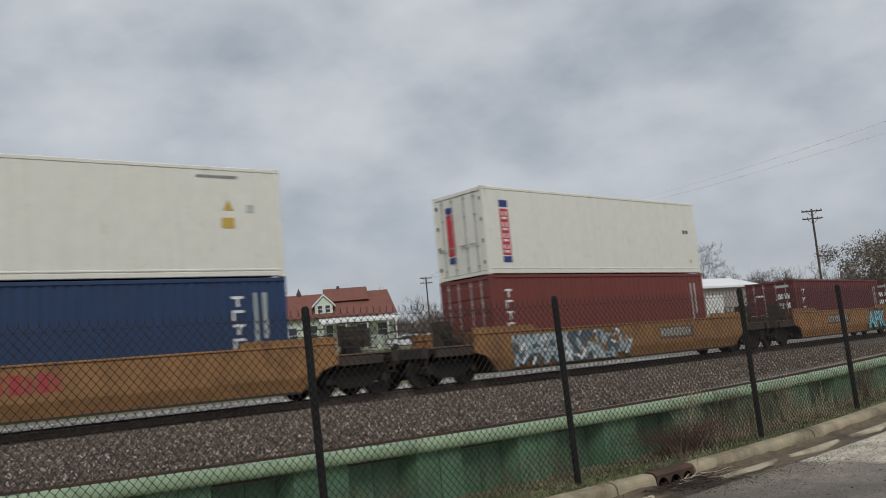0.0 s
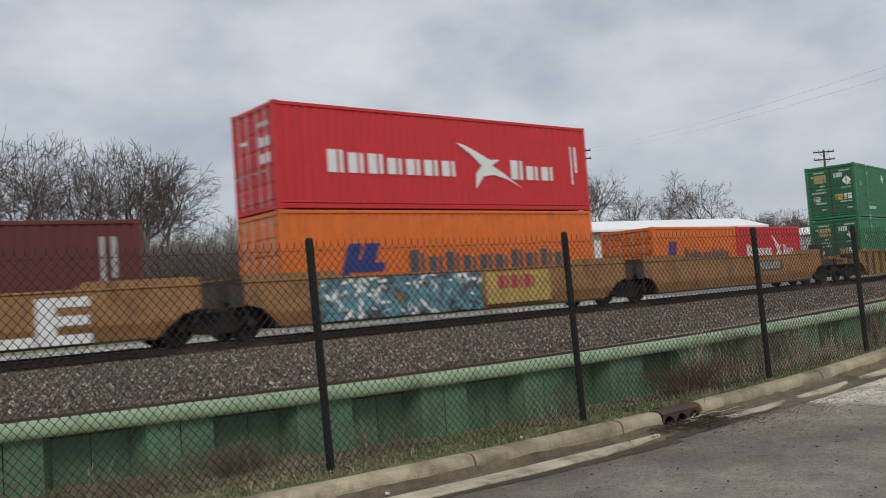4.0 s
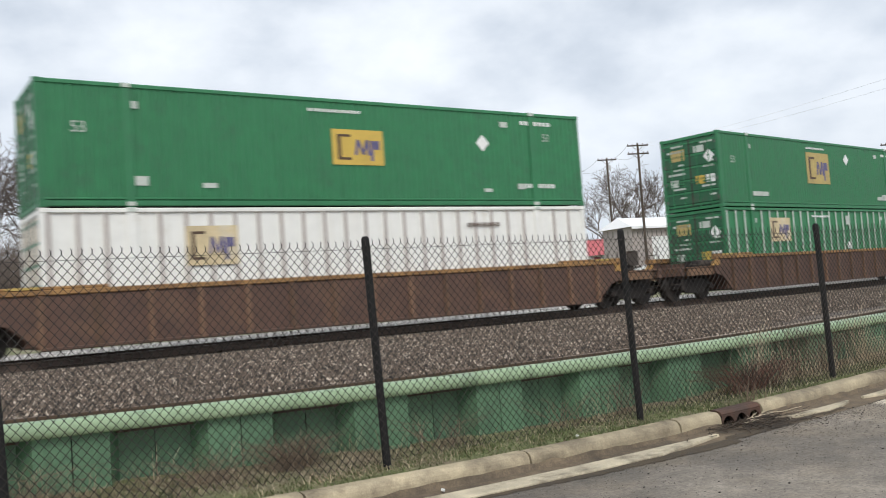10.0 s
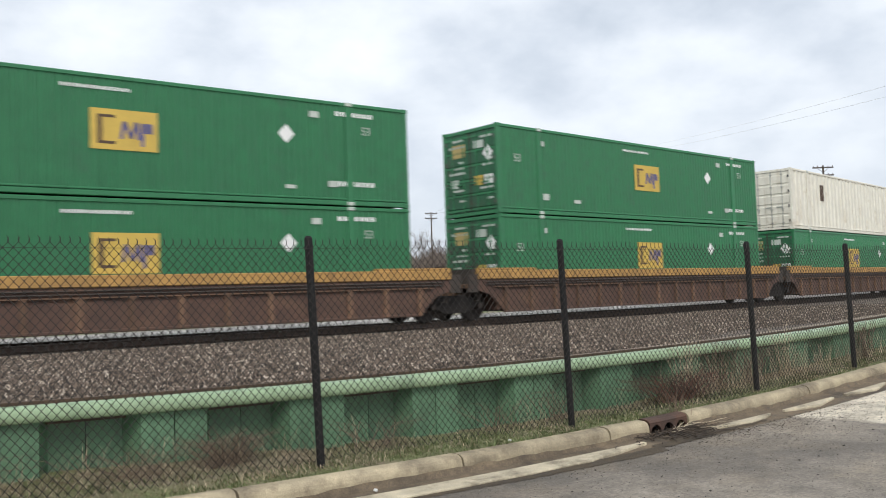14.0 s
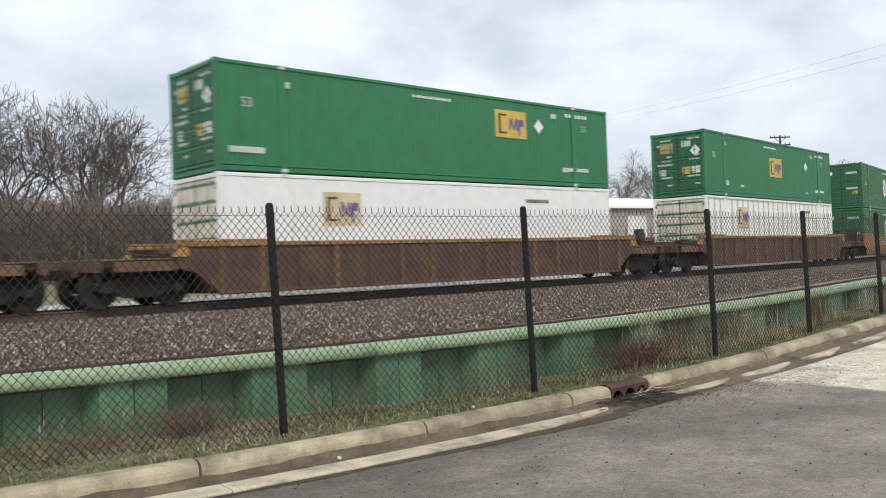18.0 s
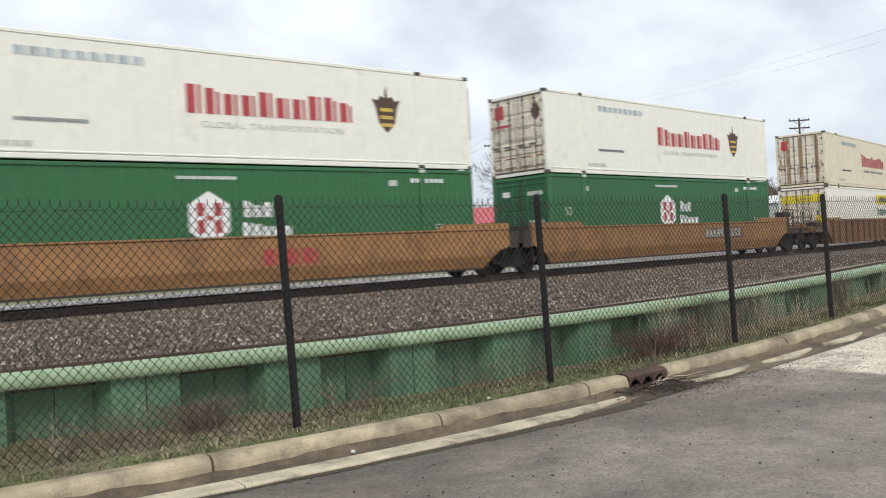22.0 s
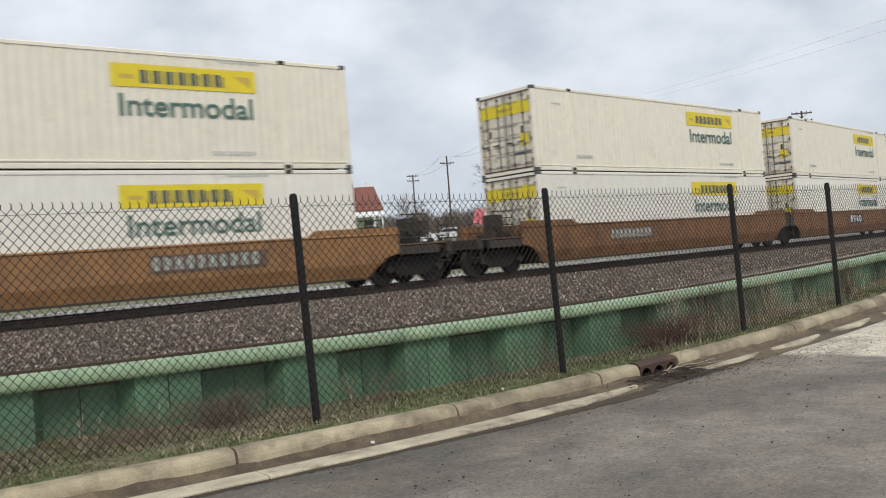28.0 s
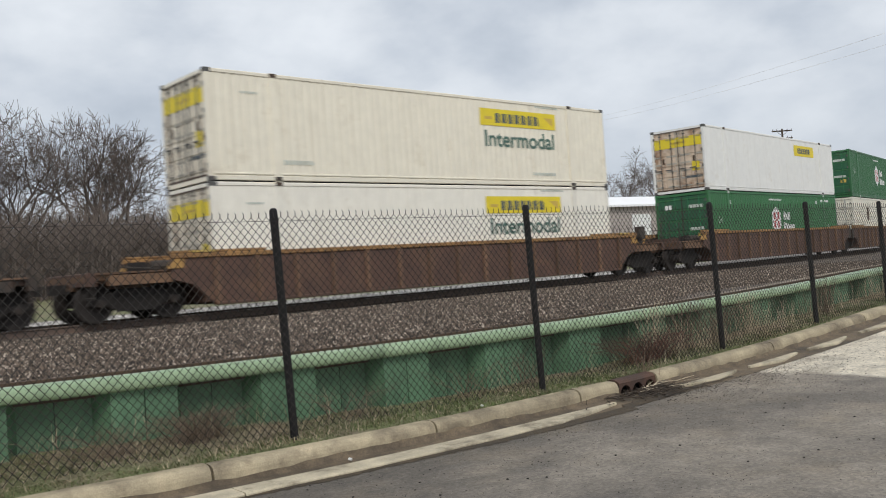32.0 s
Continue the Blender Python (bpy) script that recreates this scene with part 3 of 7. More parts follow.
# ======== mesh helpers ========
class Build:
    """Collects faces for one mesh."""

    def __init__(self):
        self.v, self.f = [], []

    def add(self, verts, faces):
        n = len(self.v)
        self.v.extend(verts)
        self.f.extend(tuple(i + n for i in face) for face in faces)
        return self

    def box(self, x0, y0, z0, x1, y1, z1, c=0.0):
        """A box; c: the chamfer of its long edges (along x, y or z, whichever is longest)."""
        if c <= 0:
            return self.add([(x, y, z) for x in (x0, x1) for y in (y0, y1) for z in (z0, z1)],
                            [(0, 1, 3, 2), (4, 6, 7, 5), (0, 4, 5, 1), (2, 3, 7, 6), (0, 2, 6, 4), (1, 5, 7, 3)])
        size = (x1 - x0, y1 - y0, z1 - z0)
        axis = size.index(max(size))
        lo, hi = (x0, y0, z0), (x1, y1, z1)
        u, w = [i for i in range(3) if i != axis]
        ring = [(lo[u] + c, lo[w]), (hi[u] - c, lo[w]), (hi[u], lo[w] + c), (hi[u], hi[w] - c),
                (hi[u] - c, hi[w]), (lo[u] + c, hi[w]), (lo[u], hi[w] - c), (lo[u], lo[w] + c)]
        verts = []
        for end in (lo[axis], hi[axis]):
            for a, b in ring:
                p = [0, 0, 0]
                p[axis], p[u], p[w] = end, a, b
                verts.append(tuple(p))
        faces = [tuple(range(8)), tuple(range(15, 7, -1))] + [(i, i + 8, (i + 1) % 8 + 8, (i + 1) % 8) for i in range(8)]
        return self.add(verts, faces)

    def span(self, xa, xb, ya, yb, za, zb):
        return self.box(min(xa, xb), min(ya, yb), za, max(xa, xb), max(ya, yb), zb)

    def sweep(self, profile, stations, closed=True, cap=True):
        """A profile of (u, w) pairs carried through stations: functions (u, w) -> point."""
        n = len(profile)
        verts = [st(u, w) for st in stations for u, w in profile]
        faces = []
        for k in range(len(stations) - 1):
            for i in range(n if closed else n - 1):
                j = (i + 1) % n
                faces.append((k * n + i, k * n + j, (k + 1) * n + j, (k + 1) * n + i))
        if closed and cap:
            faces += [tuple(range(n - 1, -1, -1)), tuple(range((len(stations) - 1) * n, len(stations) * n))]
        return self.add(verts, faces)

    def rod(self, a, b, r0, r1=None, sides=6, cap=True):
        a, b = Vector(a), Vector(b)
        r1 = r0 if r1 is None else r1
        d = (b - a).normalized()
        e = d.cross(Vector((0, 0, 1)) if abs(d.z) < 0.9 else Vector((1, 0, 0))).normalized()
        g = d.cross(e)
        verts = []
        for p, r in ((a, r0), (b, r1)):
            for i in range(sides):
                t = 2 * math.pi * i / sides
                verts.append(tuple(p + e * (r * math.cos(t)) + g * (r * math.sin(t))))
        faces = [(i, (i + 1) % sides, (i + 1) % sides + sides, i + sides) for i in range(sides)]
        if cap:
            faces += [tuple(range(sides - 1, -1, -1)), tuple(range(sides, 2 * sides))]
        return self.add(verts, faces)

    def plate(self, outline, y0, y1):
        """An outline of (x, z) pairs made solid between y0 and y1."""
        n = len(outline)
        return self.add([(x, y0, z) for x, z in outline] + [(x, y1, z) for x, z in outline],
                        [tuple(range(n)), tuple(range(2 * n - 1, n - 1, -1))] + [(i, i + n, (i + 1) % n + n, (i + 1) % n) for i in range(n)])

    def mesh(self, name, mat, smooth=False):
        me = bpy.data.meshes.new(name)
        me.from_pydata(self.v, [], self.f)
        bm = bmesh.new()
        bm.from_mesh(me)
        bmesh.ops.recalc_face_normals(bm, faces=bm.faces)
        bm.to_mesh(me)
        bm.free()
        me.materials.append(mat)
        if smooth:
            for p in me.polygons:
                p.use_smooth = True
        return me


def part(name, built, mat, parent, label="", at=None, smooth=False, kind=""):
    """Links a build, or a ready mesh, as one mesh object under a thing or a part."""
    me = built if isinstance(built, bpy.types.Mesh) else built.mesh(name, M[mat], smooth)
    ob = new(name, me)
    if parent:
        ob.parent = parent
    if at is not None:
        ob.matrix_basis = at if isinstance(at, Matrix) else Matrix.Translation(at)
    return tagged(ob, label, kind=kind)


def thing(name, label, category, group="", at=None, kind=""):
    ob = new(name)
    ob.empty_display_size = 0.3
    if at is not None:
        ob.matrix_basis = at
    return tagged(ob, label, category, group, kind)


# ======== the plan ========
def bowed(x, base, bow, middle, lo, hi):
    """A gentle bow about x = middle, going on straight outside lo..hi."""
    q = min(max(x, lo), hi)
    return base + bow * (q - middle) ** 2 + 2 * bow * (q - middle) * (x - q) * 0.6


def fence_y(x):
    return 7.05 + max(0.0, x - 10.0) * 0.056


def kerb_y(x):
    return bowed(x, 6.62, 0.004, 5, 1, 14)


def kerb_z(x):
    return 0.13 + (bowed(x, 0, 0.0030, 4, 4, 14) if x > 4 else 0.004 * min(4 - x, 4) ** 1.5)


def wall_y(x):
    return bowed(x, 7.62, 0.004, 5, 0, 16)


def wall_z(x):
    return bowed(x, 0.81, 0.0018, 6, 0, 16)


TRACK_Y, CURVE, RAIL_Z, BEND = 22.226, 0.0044, 0.80, 62.0


def track(s, off=0.0):
    """Place and heading on the line at s metres along it: straight, then a long bend, then straight again."""
    a = min(max(s, 0.0), BEND) * CURVE
    x, y = math.sin(a) / CURVE, TRACK_Y + (1 - math.cos(a)) / CURVE
    extra = s if s < 0 else max(0.0, s - BEND)
    x, y = x + extra * math.cos(a), y + extra * math.sin(a)
    return x - off * math.sin(a), y + off * math.cos(a), a


def land_z(x, y):
    """Height of the ground: flat by the line, rising gently behind it."""
    d = math.hypot(x, y)
    far = max(0.0, y - (TRACK_Y + 6 + 0.12 * max(0, x)))
    return 0.35 + min(3.4, max(0, far - 8) * 0.075) if far > 0 else 0.35

# ======== large structure ========
XS = [-14 + 0.5 * i for i in range(121)]  # stations along the road and wall


def strip(name, mat, rows, kind="structure", parent=None, smooth=True):
    """A sheet over rows of equal length."""
    b = Build()
    n = len(rows[0])
    for r in rows:
        b.v.extend(r)
    for k in range(len(rows) - 1):
        for i in range(n - 1):
            b.f.append((k * n + i, k * n + i + 1, (k + 1) * n + i + 1, (k + 1) * n + i))
    return part(name, b, mat, parent, smooth=smooth, kind=kind)


def make_ground():
    # the wide ground, with the bed of the line in it
    xs = [-900, -500, -300, -180, -120] + list(range(-100, 260, 6)) + [290, 350, 450, 650, 950]
    rows = []
    for dy in [-60, -30, -12, 8.2, 12, 20, 24, 28, 32, 38, 45, 55, 70, 90, 120, 170, 260, 450, 900, 1500]:
        row = []
        for x in xs:
            y = dy
            z = -0.35 if dy < 9 else (0.2 if dy < 27 else land_z(x, y))
            row.append((x, y, z))
        rows.append(row)
    tagged(strip("ground", "earth", rows), "brownish winter earth and thin grass behind the railway", "ground")
    # ballast bed between the wall and beyond the track
    rng = random.Random(5)
    rows = []
    ss = [-60 + 0.6 * i for i in range(260)]
    for off in [-14.6, -13.8, -12, -9, -6, -4.2, -3.4, -2.9, -1.9, -0.75, 0, 0.75, 1.9, 2.9, 4.2, 6.5]:
        row = []
        for s in ss:
            x, y, a = track(s, off)
            if off < -13:
                y = wall_y(x) + (0.14 if off < -14 else 0.9)
                z = wall_z(x) - (0.05 if off < -14 else 0.07)
            else:
                z = (0.60 if off < -3 else RAIL_Z - 0.19) + 0.16 * max(0, (-off - 3) / 11) if off < 3 else (RAIL_Z - 0.22 if off < 3.5 else 0.3)
                if off > 6:
                    z = 0.12
            row.append((x, y, z + rng.uniform(-0.012, 0.012)))
        rows.append(row)
    tagged(strip("ballast_bed", "ballast", rows), "bed of grey-brown crushed stone ballast beneath the rails", "ballast")
    rows = []
    for off in (2.6, 4.0, 6.0, 8.5, 11.0, 13.0):
        rows.append([(*track(s, off)[:2], RAIL_Z - 0.20 + (0.02 if off < 12 else -0.3) + rng.uniform(-0.015, 0.015)) for s in ss])
    tagged(strip("ballast_far", "ballast_clean", rows), "clean pale grey ballast beyond the track", "ballast")
    rows = [[(x, wall_y(x) + o, wall_z(x) + h) for x in XS if x < 30] for o, h in ((0.23, -0.025), (0.5, -0.03), (0.82, -0.042), (1.0, -0.075))]
    tagged(strip("gravel_fines", "fines", rows), "pale tan fine gravel along the back of the wall", "gravel")
    # the crushed stones themselves, near shoulder and far side
    gen = np.random.default_rng(5)

    def stones(name, label, mat, s, off, size, height):
        n = len(s)
        k = CURVE
        rad = 1 / k - off
        ang = np.clip(s, 0, 62) * k
        base = np.stack([np.where(s < 0, s, rad * np.sin(ang)), np.where(s < 0, TRACK_Y + off, TRACK_Y + 1 / k - rad * np.cos(ang)), height], 1)
        shape = np.array([(1, 0, 0), (-0.2, 0.95, 0.1), (-0.9, -0.1, 0), (0.1, -0.95, -0.1), (0.1, 0.1, 0.95)])
        turn = gen.uniform(0, 6.28, n)
        r = gen.uniform(*size, n)
        pts = shape[None] * gen.uniform(0.55, 1.25, (n, 5, 3)) * r[:, None, None]
        c, q = np.cos(turn)[:, None], np.sin(turn)[:, None]
        pts = np.stack([pts[:, :, 0] * c - pts[:, :, 1] * q, pts[:, :, 0] * q + pts[:, :, 1] * c, pts[:, :, 2]], 2) + base[:, None]
        tri_ = np.array([(0, 1, 4), (1, 2, 4), (2, 3, 4), (3, 0, 4)])
        b = Build()
        b.v = pts.reshape(-1, 3).tolist()
        b.f = (tri_[None] + (np.arange(n) * 5)[:, None, None]).reshape(-1, 3).tolist()
        ob = part(name, b, mat, None, kind="stuff")
        ob["label"] = label

    n = 200000
    s = 34.0 * gen.random(n) ** 1.25 - 0.5
    off = -13.75 + 11.8 * gen.random(n) ** 1.15
    # the fines behind the cap lie nearly bare
    across = TRACK_Y + off + 0.5 * CURVE * s ** 2
    reach = 7.62 + 0.004 * (s - 5) ** 2 + 0.80 + gen.normal(0, 0.14, n)
    bare = gen.random(n) < 0.06
    keep = (across > reach) | bare
    s, off = s[keep], off[keep]
    n = len(s)
    dark = int(n * 0.91)
    h = np.where(off < -3, 0.60 + 0.16 * np.clip((-off - 3) / 11, 0, 1), RAIL_Z - 0.19) + 0.004
    stones("ballast_stones", "crushed brown and grey ballast stones on the shoulder", "ballast_stone", s[:dark], off[:dark], (0.020, 0.042), h[:dark])
    stones("ballast_stones", "pale fresh faces of crushed stone among the ballast", "ballast_bright", s[dark:], off[dark:], (0.016, 0.034), h[dark:] + 0.010)
    n = 16000
    s = gen.uniform(0, 38, n)
    off = gen.uniform(2.7, 9.0, n)
    stones("ballast_stones", "clean pale crushed stones beyond the track", "ballast_pale", s, off, (0.03, 0.07), np.full(n, RAIL_Z - 0.175))


def make_road():
    rows = []
    for d in (0.0, 0.15, 0.5, 1.2, 2.5, 4, 6, 9, 14, 22):
        rows.append([(x, kerb_y(x) - 0.55 - d, kerb_z(x) - 0.165 + min(0.10, d * 0.02)) for x in XS])
    tagged(strip("road", "asphalt", rows), "worn grey asphalt road with damp stains and a pale dry stretch", "road")


KERB_JOINTS = [-9.5, -6.6, -3.7, -0.6, 2.62, 4.80, 6.74, 7.37, 8.04, 10.6, 13.4, 16.2, 19.0, 22.0, 25.0, 28.0]


def verge_rise(x):
    """How far the soil climbs from the kerb to the foot of the wall."""
    return 0.16 - 0.13 * min(1.0, max(0.0, (x - 2.0) / 4.0))


def make_kerb():
    kerb = thing("kerb", "weathered tan concrete kerb with open joints along the road", "kerb", kind="structure")
    profile = [(-0.19, -0.22), (-0.178, -0.075), (-0.168, -0.045), (-0.15, -0.020), (-0.122, -0.005), (-0.09, 0.0), (-0.01, 0.002), (0.02, -0.02), (0.03, -0.22)]
    for a, b in zip(KERB_JOINTS, KERB_JOINTS[1:]):
        if abs(a - 7.37) < 0.01:
            continue
        n = max(3, int((b - a) / 0.5))
        st = []
        rng = random.Random(int(a * 10))
        tip = rng.uniform(-0.012, 0.012)
        for i in range(n + 1):
            x = a + 0.012 + (b - a - 0.024) * i / n
            st.append(lambda u, w, x=x, t=tip * (i / n - 0.5): (x, kerb_y(x) + u + 0.18 - 0.03, kerb_z(x) + w + t))
        part("kerb_stone", Build().sweep(profile, st), "kerb_concrete", kerb, smooth=False)
    # gutter: a dark wet channel, then the pale lip of the gutter pan
    silt = random.Random(19)
    fine = [-14 + 0.16 * i for i in range(376)]
    lift = [silt.uniform(-0.012, 0.016) + 0.012 * math.sin(x * 1.7) for x in fine]
    rows = [[(x, kerb_y(x) + o, kerb_z(x) + (h + e * min(1.0, abs(x - 7.7) / 0.9) if h > -0.12 and not 7.32 < x < 8.08 else min(h, -0.15))) for x, e in zip(fine, lift)] for o, h in ((0.0, -0.104), (-0.036, -0.108), (-0.060, -0.138), (-0.12, -0.150), (-0.22, -0.154), (-0.32, -0.158), (-0.66, -0.172))]
    tagged(strip("gutter", "gutter_wet", rows), "dark wet silt lying in the gutter by the kerb", "gutter")
    pan = thing("gutter_pan", "pale concrete gutter pan with chipped edge beside the asphalt", "gutter", kind="structure")
    joints = [-9.5, -5.0, -1.4, 2.65, 6.95, 8.08, 9.22, 9.5, 10.65, 10.95, 12.1, 12.5, 14.2, 15.0, 18.0]
    for a, b in zip(joints, joints[1:]):
        if a in (6.95, 9.22, 10.65, 12.1, 14.2):
            continue
        rng = random.Random(int(a * 7) + 3)
        st = []
        n = max(4, int((b - a) / 0.25))
        wide = 0.24 if a < 6 else 0.16
        for i in range(n + 1):
            x = a + 0.006 + (b - a - 0.012) * i / n
            taper = min(1.0, 0.25 + 1.6 * min(i, n - i) / n) if a > 6 else (min(1.0, 0.15 + (n - i) * 0.22) if b > 6.8 else 1.0)
            e = rng.uniform(-0.012, 0.012)
            st.append(lambda u, w, x=x, e=e, k=taper: (x, kerb_y(x) - 0.30 + u * k * (wide / 0.24) + (e if u < -0.1 else 0), kerb_z(x) - 0.132 + w))
        part("slab", Build().sweep([(0, 0), (0, -0.12), (-0.24, -0.12), (-0.24, -0.012), (-0.225, 0.0)], st), "gutter_concrete", pan)
    # ragged wet brown strip painting the pan's shaded edge, widest short of the drain
    rng = random.Random(41)
    rows = [[], [], []]
    for i in range(308):
        x = -9.5 + 0.06 * i
        y = kerb_y(x) - 0.545 + (0.10 if x > 6.9 else 0.0)
        z = kerb_z(x) - 0.165
        swell = max(0.0, 1 - abs(x - 6.4) / (2.6 if x < 6.4 else 1.5))
        w = 0.025 + rng.random() ** 2 * 0.04 + 0.03 * max(0.0, noise.noise((x * 1.3, 0, 5))) + swell * (0.13 + 0.05 * noise.noise((x * 2.1, 3, 1)))
        rows[0].append((x, y + 0.03, z + 0.012))
        rows[1].append((x, y - 0.5 * w, z + 0.010))
        rows[2].append((x, y - w, z + 0.004 + 0.02 * w))
    tagged(strip("gutter_seam", "seam_brown", rows), "ragged wet brown strip with the pan edge's shade painted in", "gutter")
    # storm drain inlet set into the kerb
    inlet = thing("storm_drain_inlet", "rusty cast-iron kerb inlet with three openings", "storm drain")
    b = Build()
    x0, x1 = 7.385, 8.025
    st = [lambda u, w, x=x: (x, kerb_y(x) + u + 0.15, kerb_z(x) + w) for x in (x0, 7.55, 7.7, 7.87, x1)]
    b.sweep([(-0.12, -0.050), (-0.160, -0.046), (-0.163, -0.030), (-0.140, -0.008), (-0.10, 0.006), (-0.02, 0.008), (0.03, -0.03), (0.03, -0.050)], st)
    part("hood", b, "inlet_iron", inlet)
    wide = (x1 - x0) / 3
    for k in range(3):
        c = x0 + wide * (k + 0.5)
        y, z = kerb_y(c), kerb_z(c)
        r = wide / 2 - 0.016
        arch = [(c - wide / 2, -0.25), (c - r, -0.25)] + [(c + r * math.cos(t), -0.165 + 0.108 * math.sin(t)) for t in (math.pi * (1 - i / 8) for i in range(9))] + [(c + r, -0.25), (c + wide / 2, -0.25), (c + wide / 2, -0.045), (c - wide / 2, -0.045)]
        b = Build()
        b.add([(u, y - 0.015, z + w) for u, w in arch] + [(u, y + 0.035, z + w) for u, w in arch],
              [(i, i + 1, i + 1 + len(arch), i + len(arch)) for i in range(len(arch) - 1)])
        top = len(arch) - 1
        for i in range(1, 11):
            q = top if c - r * 0.01 > arch[i][0] else top - 1
            b.f.append((i, i + 1, q))
        b.f += [(0, 1, top), (6, top - 1, top), (11, 12, top - 1)]
        part("arch", b, "inlet_iron", inlet)
    # solid near-black block paints the shade inside the drain
    part("throat", Build().box(x0 + 0.02, kerb_y(7.7) + 0.10, kerb_z(7.7) - 0.42, x1 - 0.02, kerb_y(7.7) + 0.2, kerb_z(7.7) - 0.06), "void", inlet)
    # verge between kerb and wall
    rng = random.Random(8)
    rows = []
    for f in (0.0, 0.12, 0.3, 0.5, 0.75, 1.0):
        rows.append([(x, kerb_y(x) + 0.16 + (wall_y(x) + 0.1 - kerb_y(x) - 0.16) * f, kerb_z(x) - 0.03 + verge_rise(x) * f + rng.uniform(-0.02, 0.02)) for x in XS])
    tagged(strip("verge", "earth", rows), "narrow verge of trampled soil and grass behind the kerb", "verge")


def verge_z(x, y):
    f = (y - kerb_y(x) - 0.16) / (wall_y(x) + 0.1 - kerb_y(x) - 0.16)
    return kerb_z(x) - 0.03 + verge_rise(x) * min(1, max(0, f))


PILE = 1.376


def make_wall():
    wall = thing("retaining_wall", "green painted steel sheet-pile retaining wall with a rounded cap", "retaining wall", kind="structure")
    d = 0.22
    # one pile: half of an outer pan, a web and half of an inner pan; the next is its mirror
    shapes = []
    for flip in (False, True):
        pts = [(0.0, 0.0), (0.288, 0.0), (0.388, d), (PILE / 2, d)]
        if flip:
            pts = [(PILE / 2 - x, y) for x, y in reversed(pts)]
        outline = pts + [(x, y + 0.012) for x, y in reversed(pts)]
        b = Build()
        n = len(outline)
        b.add([(x + 0.005 if x < 0.1 else (x - 0.005 if x > 0.6 else x), y, z) for z in (-1.35, 0.0) for x, y in outline],
              [(i, (i + 1) % n, (i + 1) % n + n, i + n) for i in range(n)] + [tuple(range(n, 2 * n))])
        shapes.append(b.mesh("pile", M["pile_green"]))
    x, k = 2.465 - 14 * PILE / 2 - PILE, 0
    while x < 30:
        a = math.atan2(wall_y(x + PILE / 2) - wall_y(x), PILE / 2)
        part("pile", shapes[k % 2], None, wall, at=pose(x, wall_y(x), wall_z(x) - 0.12, 0, 0, math.degrees(a)))
        x += PILE / 2
        k += 1
    # near-black sheet puts the darkness of the gaps between piles into colour
    st = [lambda u, w, xx=xx: (xx, wall_y(xx) + 0.27 + u, wall_z(xx) + w) for xx in XS if xx < 30]
    part("backing", Build().sweep([(0, -0.1), (0, -1.3), (0.03, -1.3), (0.03, -0.1)], st), "void", wall, "near-black sheet painting the dark of the pile gaps")
    # rounded cap in lengths
    prof = [(-0.060, -0.135), (-0.082, -0.125), (-0.092, -0.09), (-0.088, -0.05), (-0.070, -0.02), (-0.04, -0.003), (0.0, 0.0), (0.10, -0.004), (0.14, -0.03), (0.14, -0.135)]
    edges = [-12, -6, -0.2, 4.9, 10.4, 16.4, 22.4, 30]
    for a, b in zip(edges, edges[1:]):
        n = 12
        st = []
        for i in range(n + 1):
            xx = a + 0.004 + (b - a - 0.008) * i / n
            st.append(lambda u, w, xx=xx: (xx, wall_y(xx) + u, wall_z(xx) + w))
        part("cap", Build().sweep(prof, st), "cap_green", wall, "paler green rounded steel cap", smooth=True)
    st = [lambda u, w, xx=xx: (xx, wall_y(xx) + 0.17 + u, wall_z(xx) + 0.018 + w) for xx in XS if xx < 30]
    part("plank", Build().sweep([(0, 0), (0, -0.2), (0.05, -0.2), (0.05, 0)], st), "plank", wall, "dark timber lagging behind the cap")


FENCE_POSTS = [-8.6, -5.6, -2.55, 0.48, 3.50, 6.545, 9.87, 12.47, 15.05, 18.0, 21.0, 24.0, 27.0]


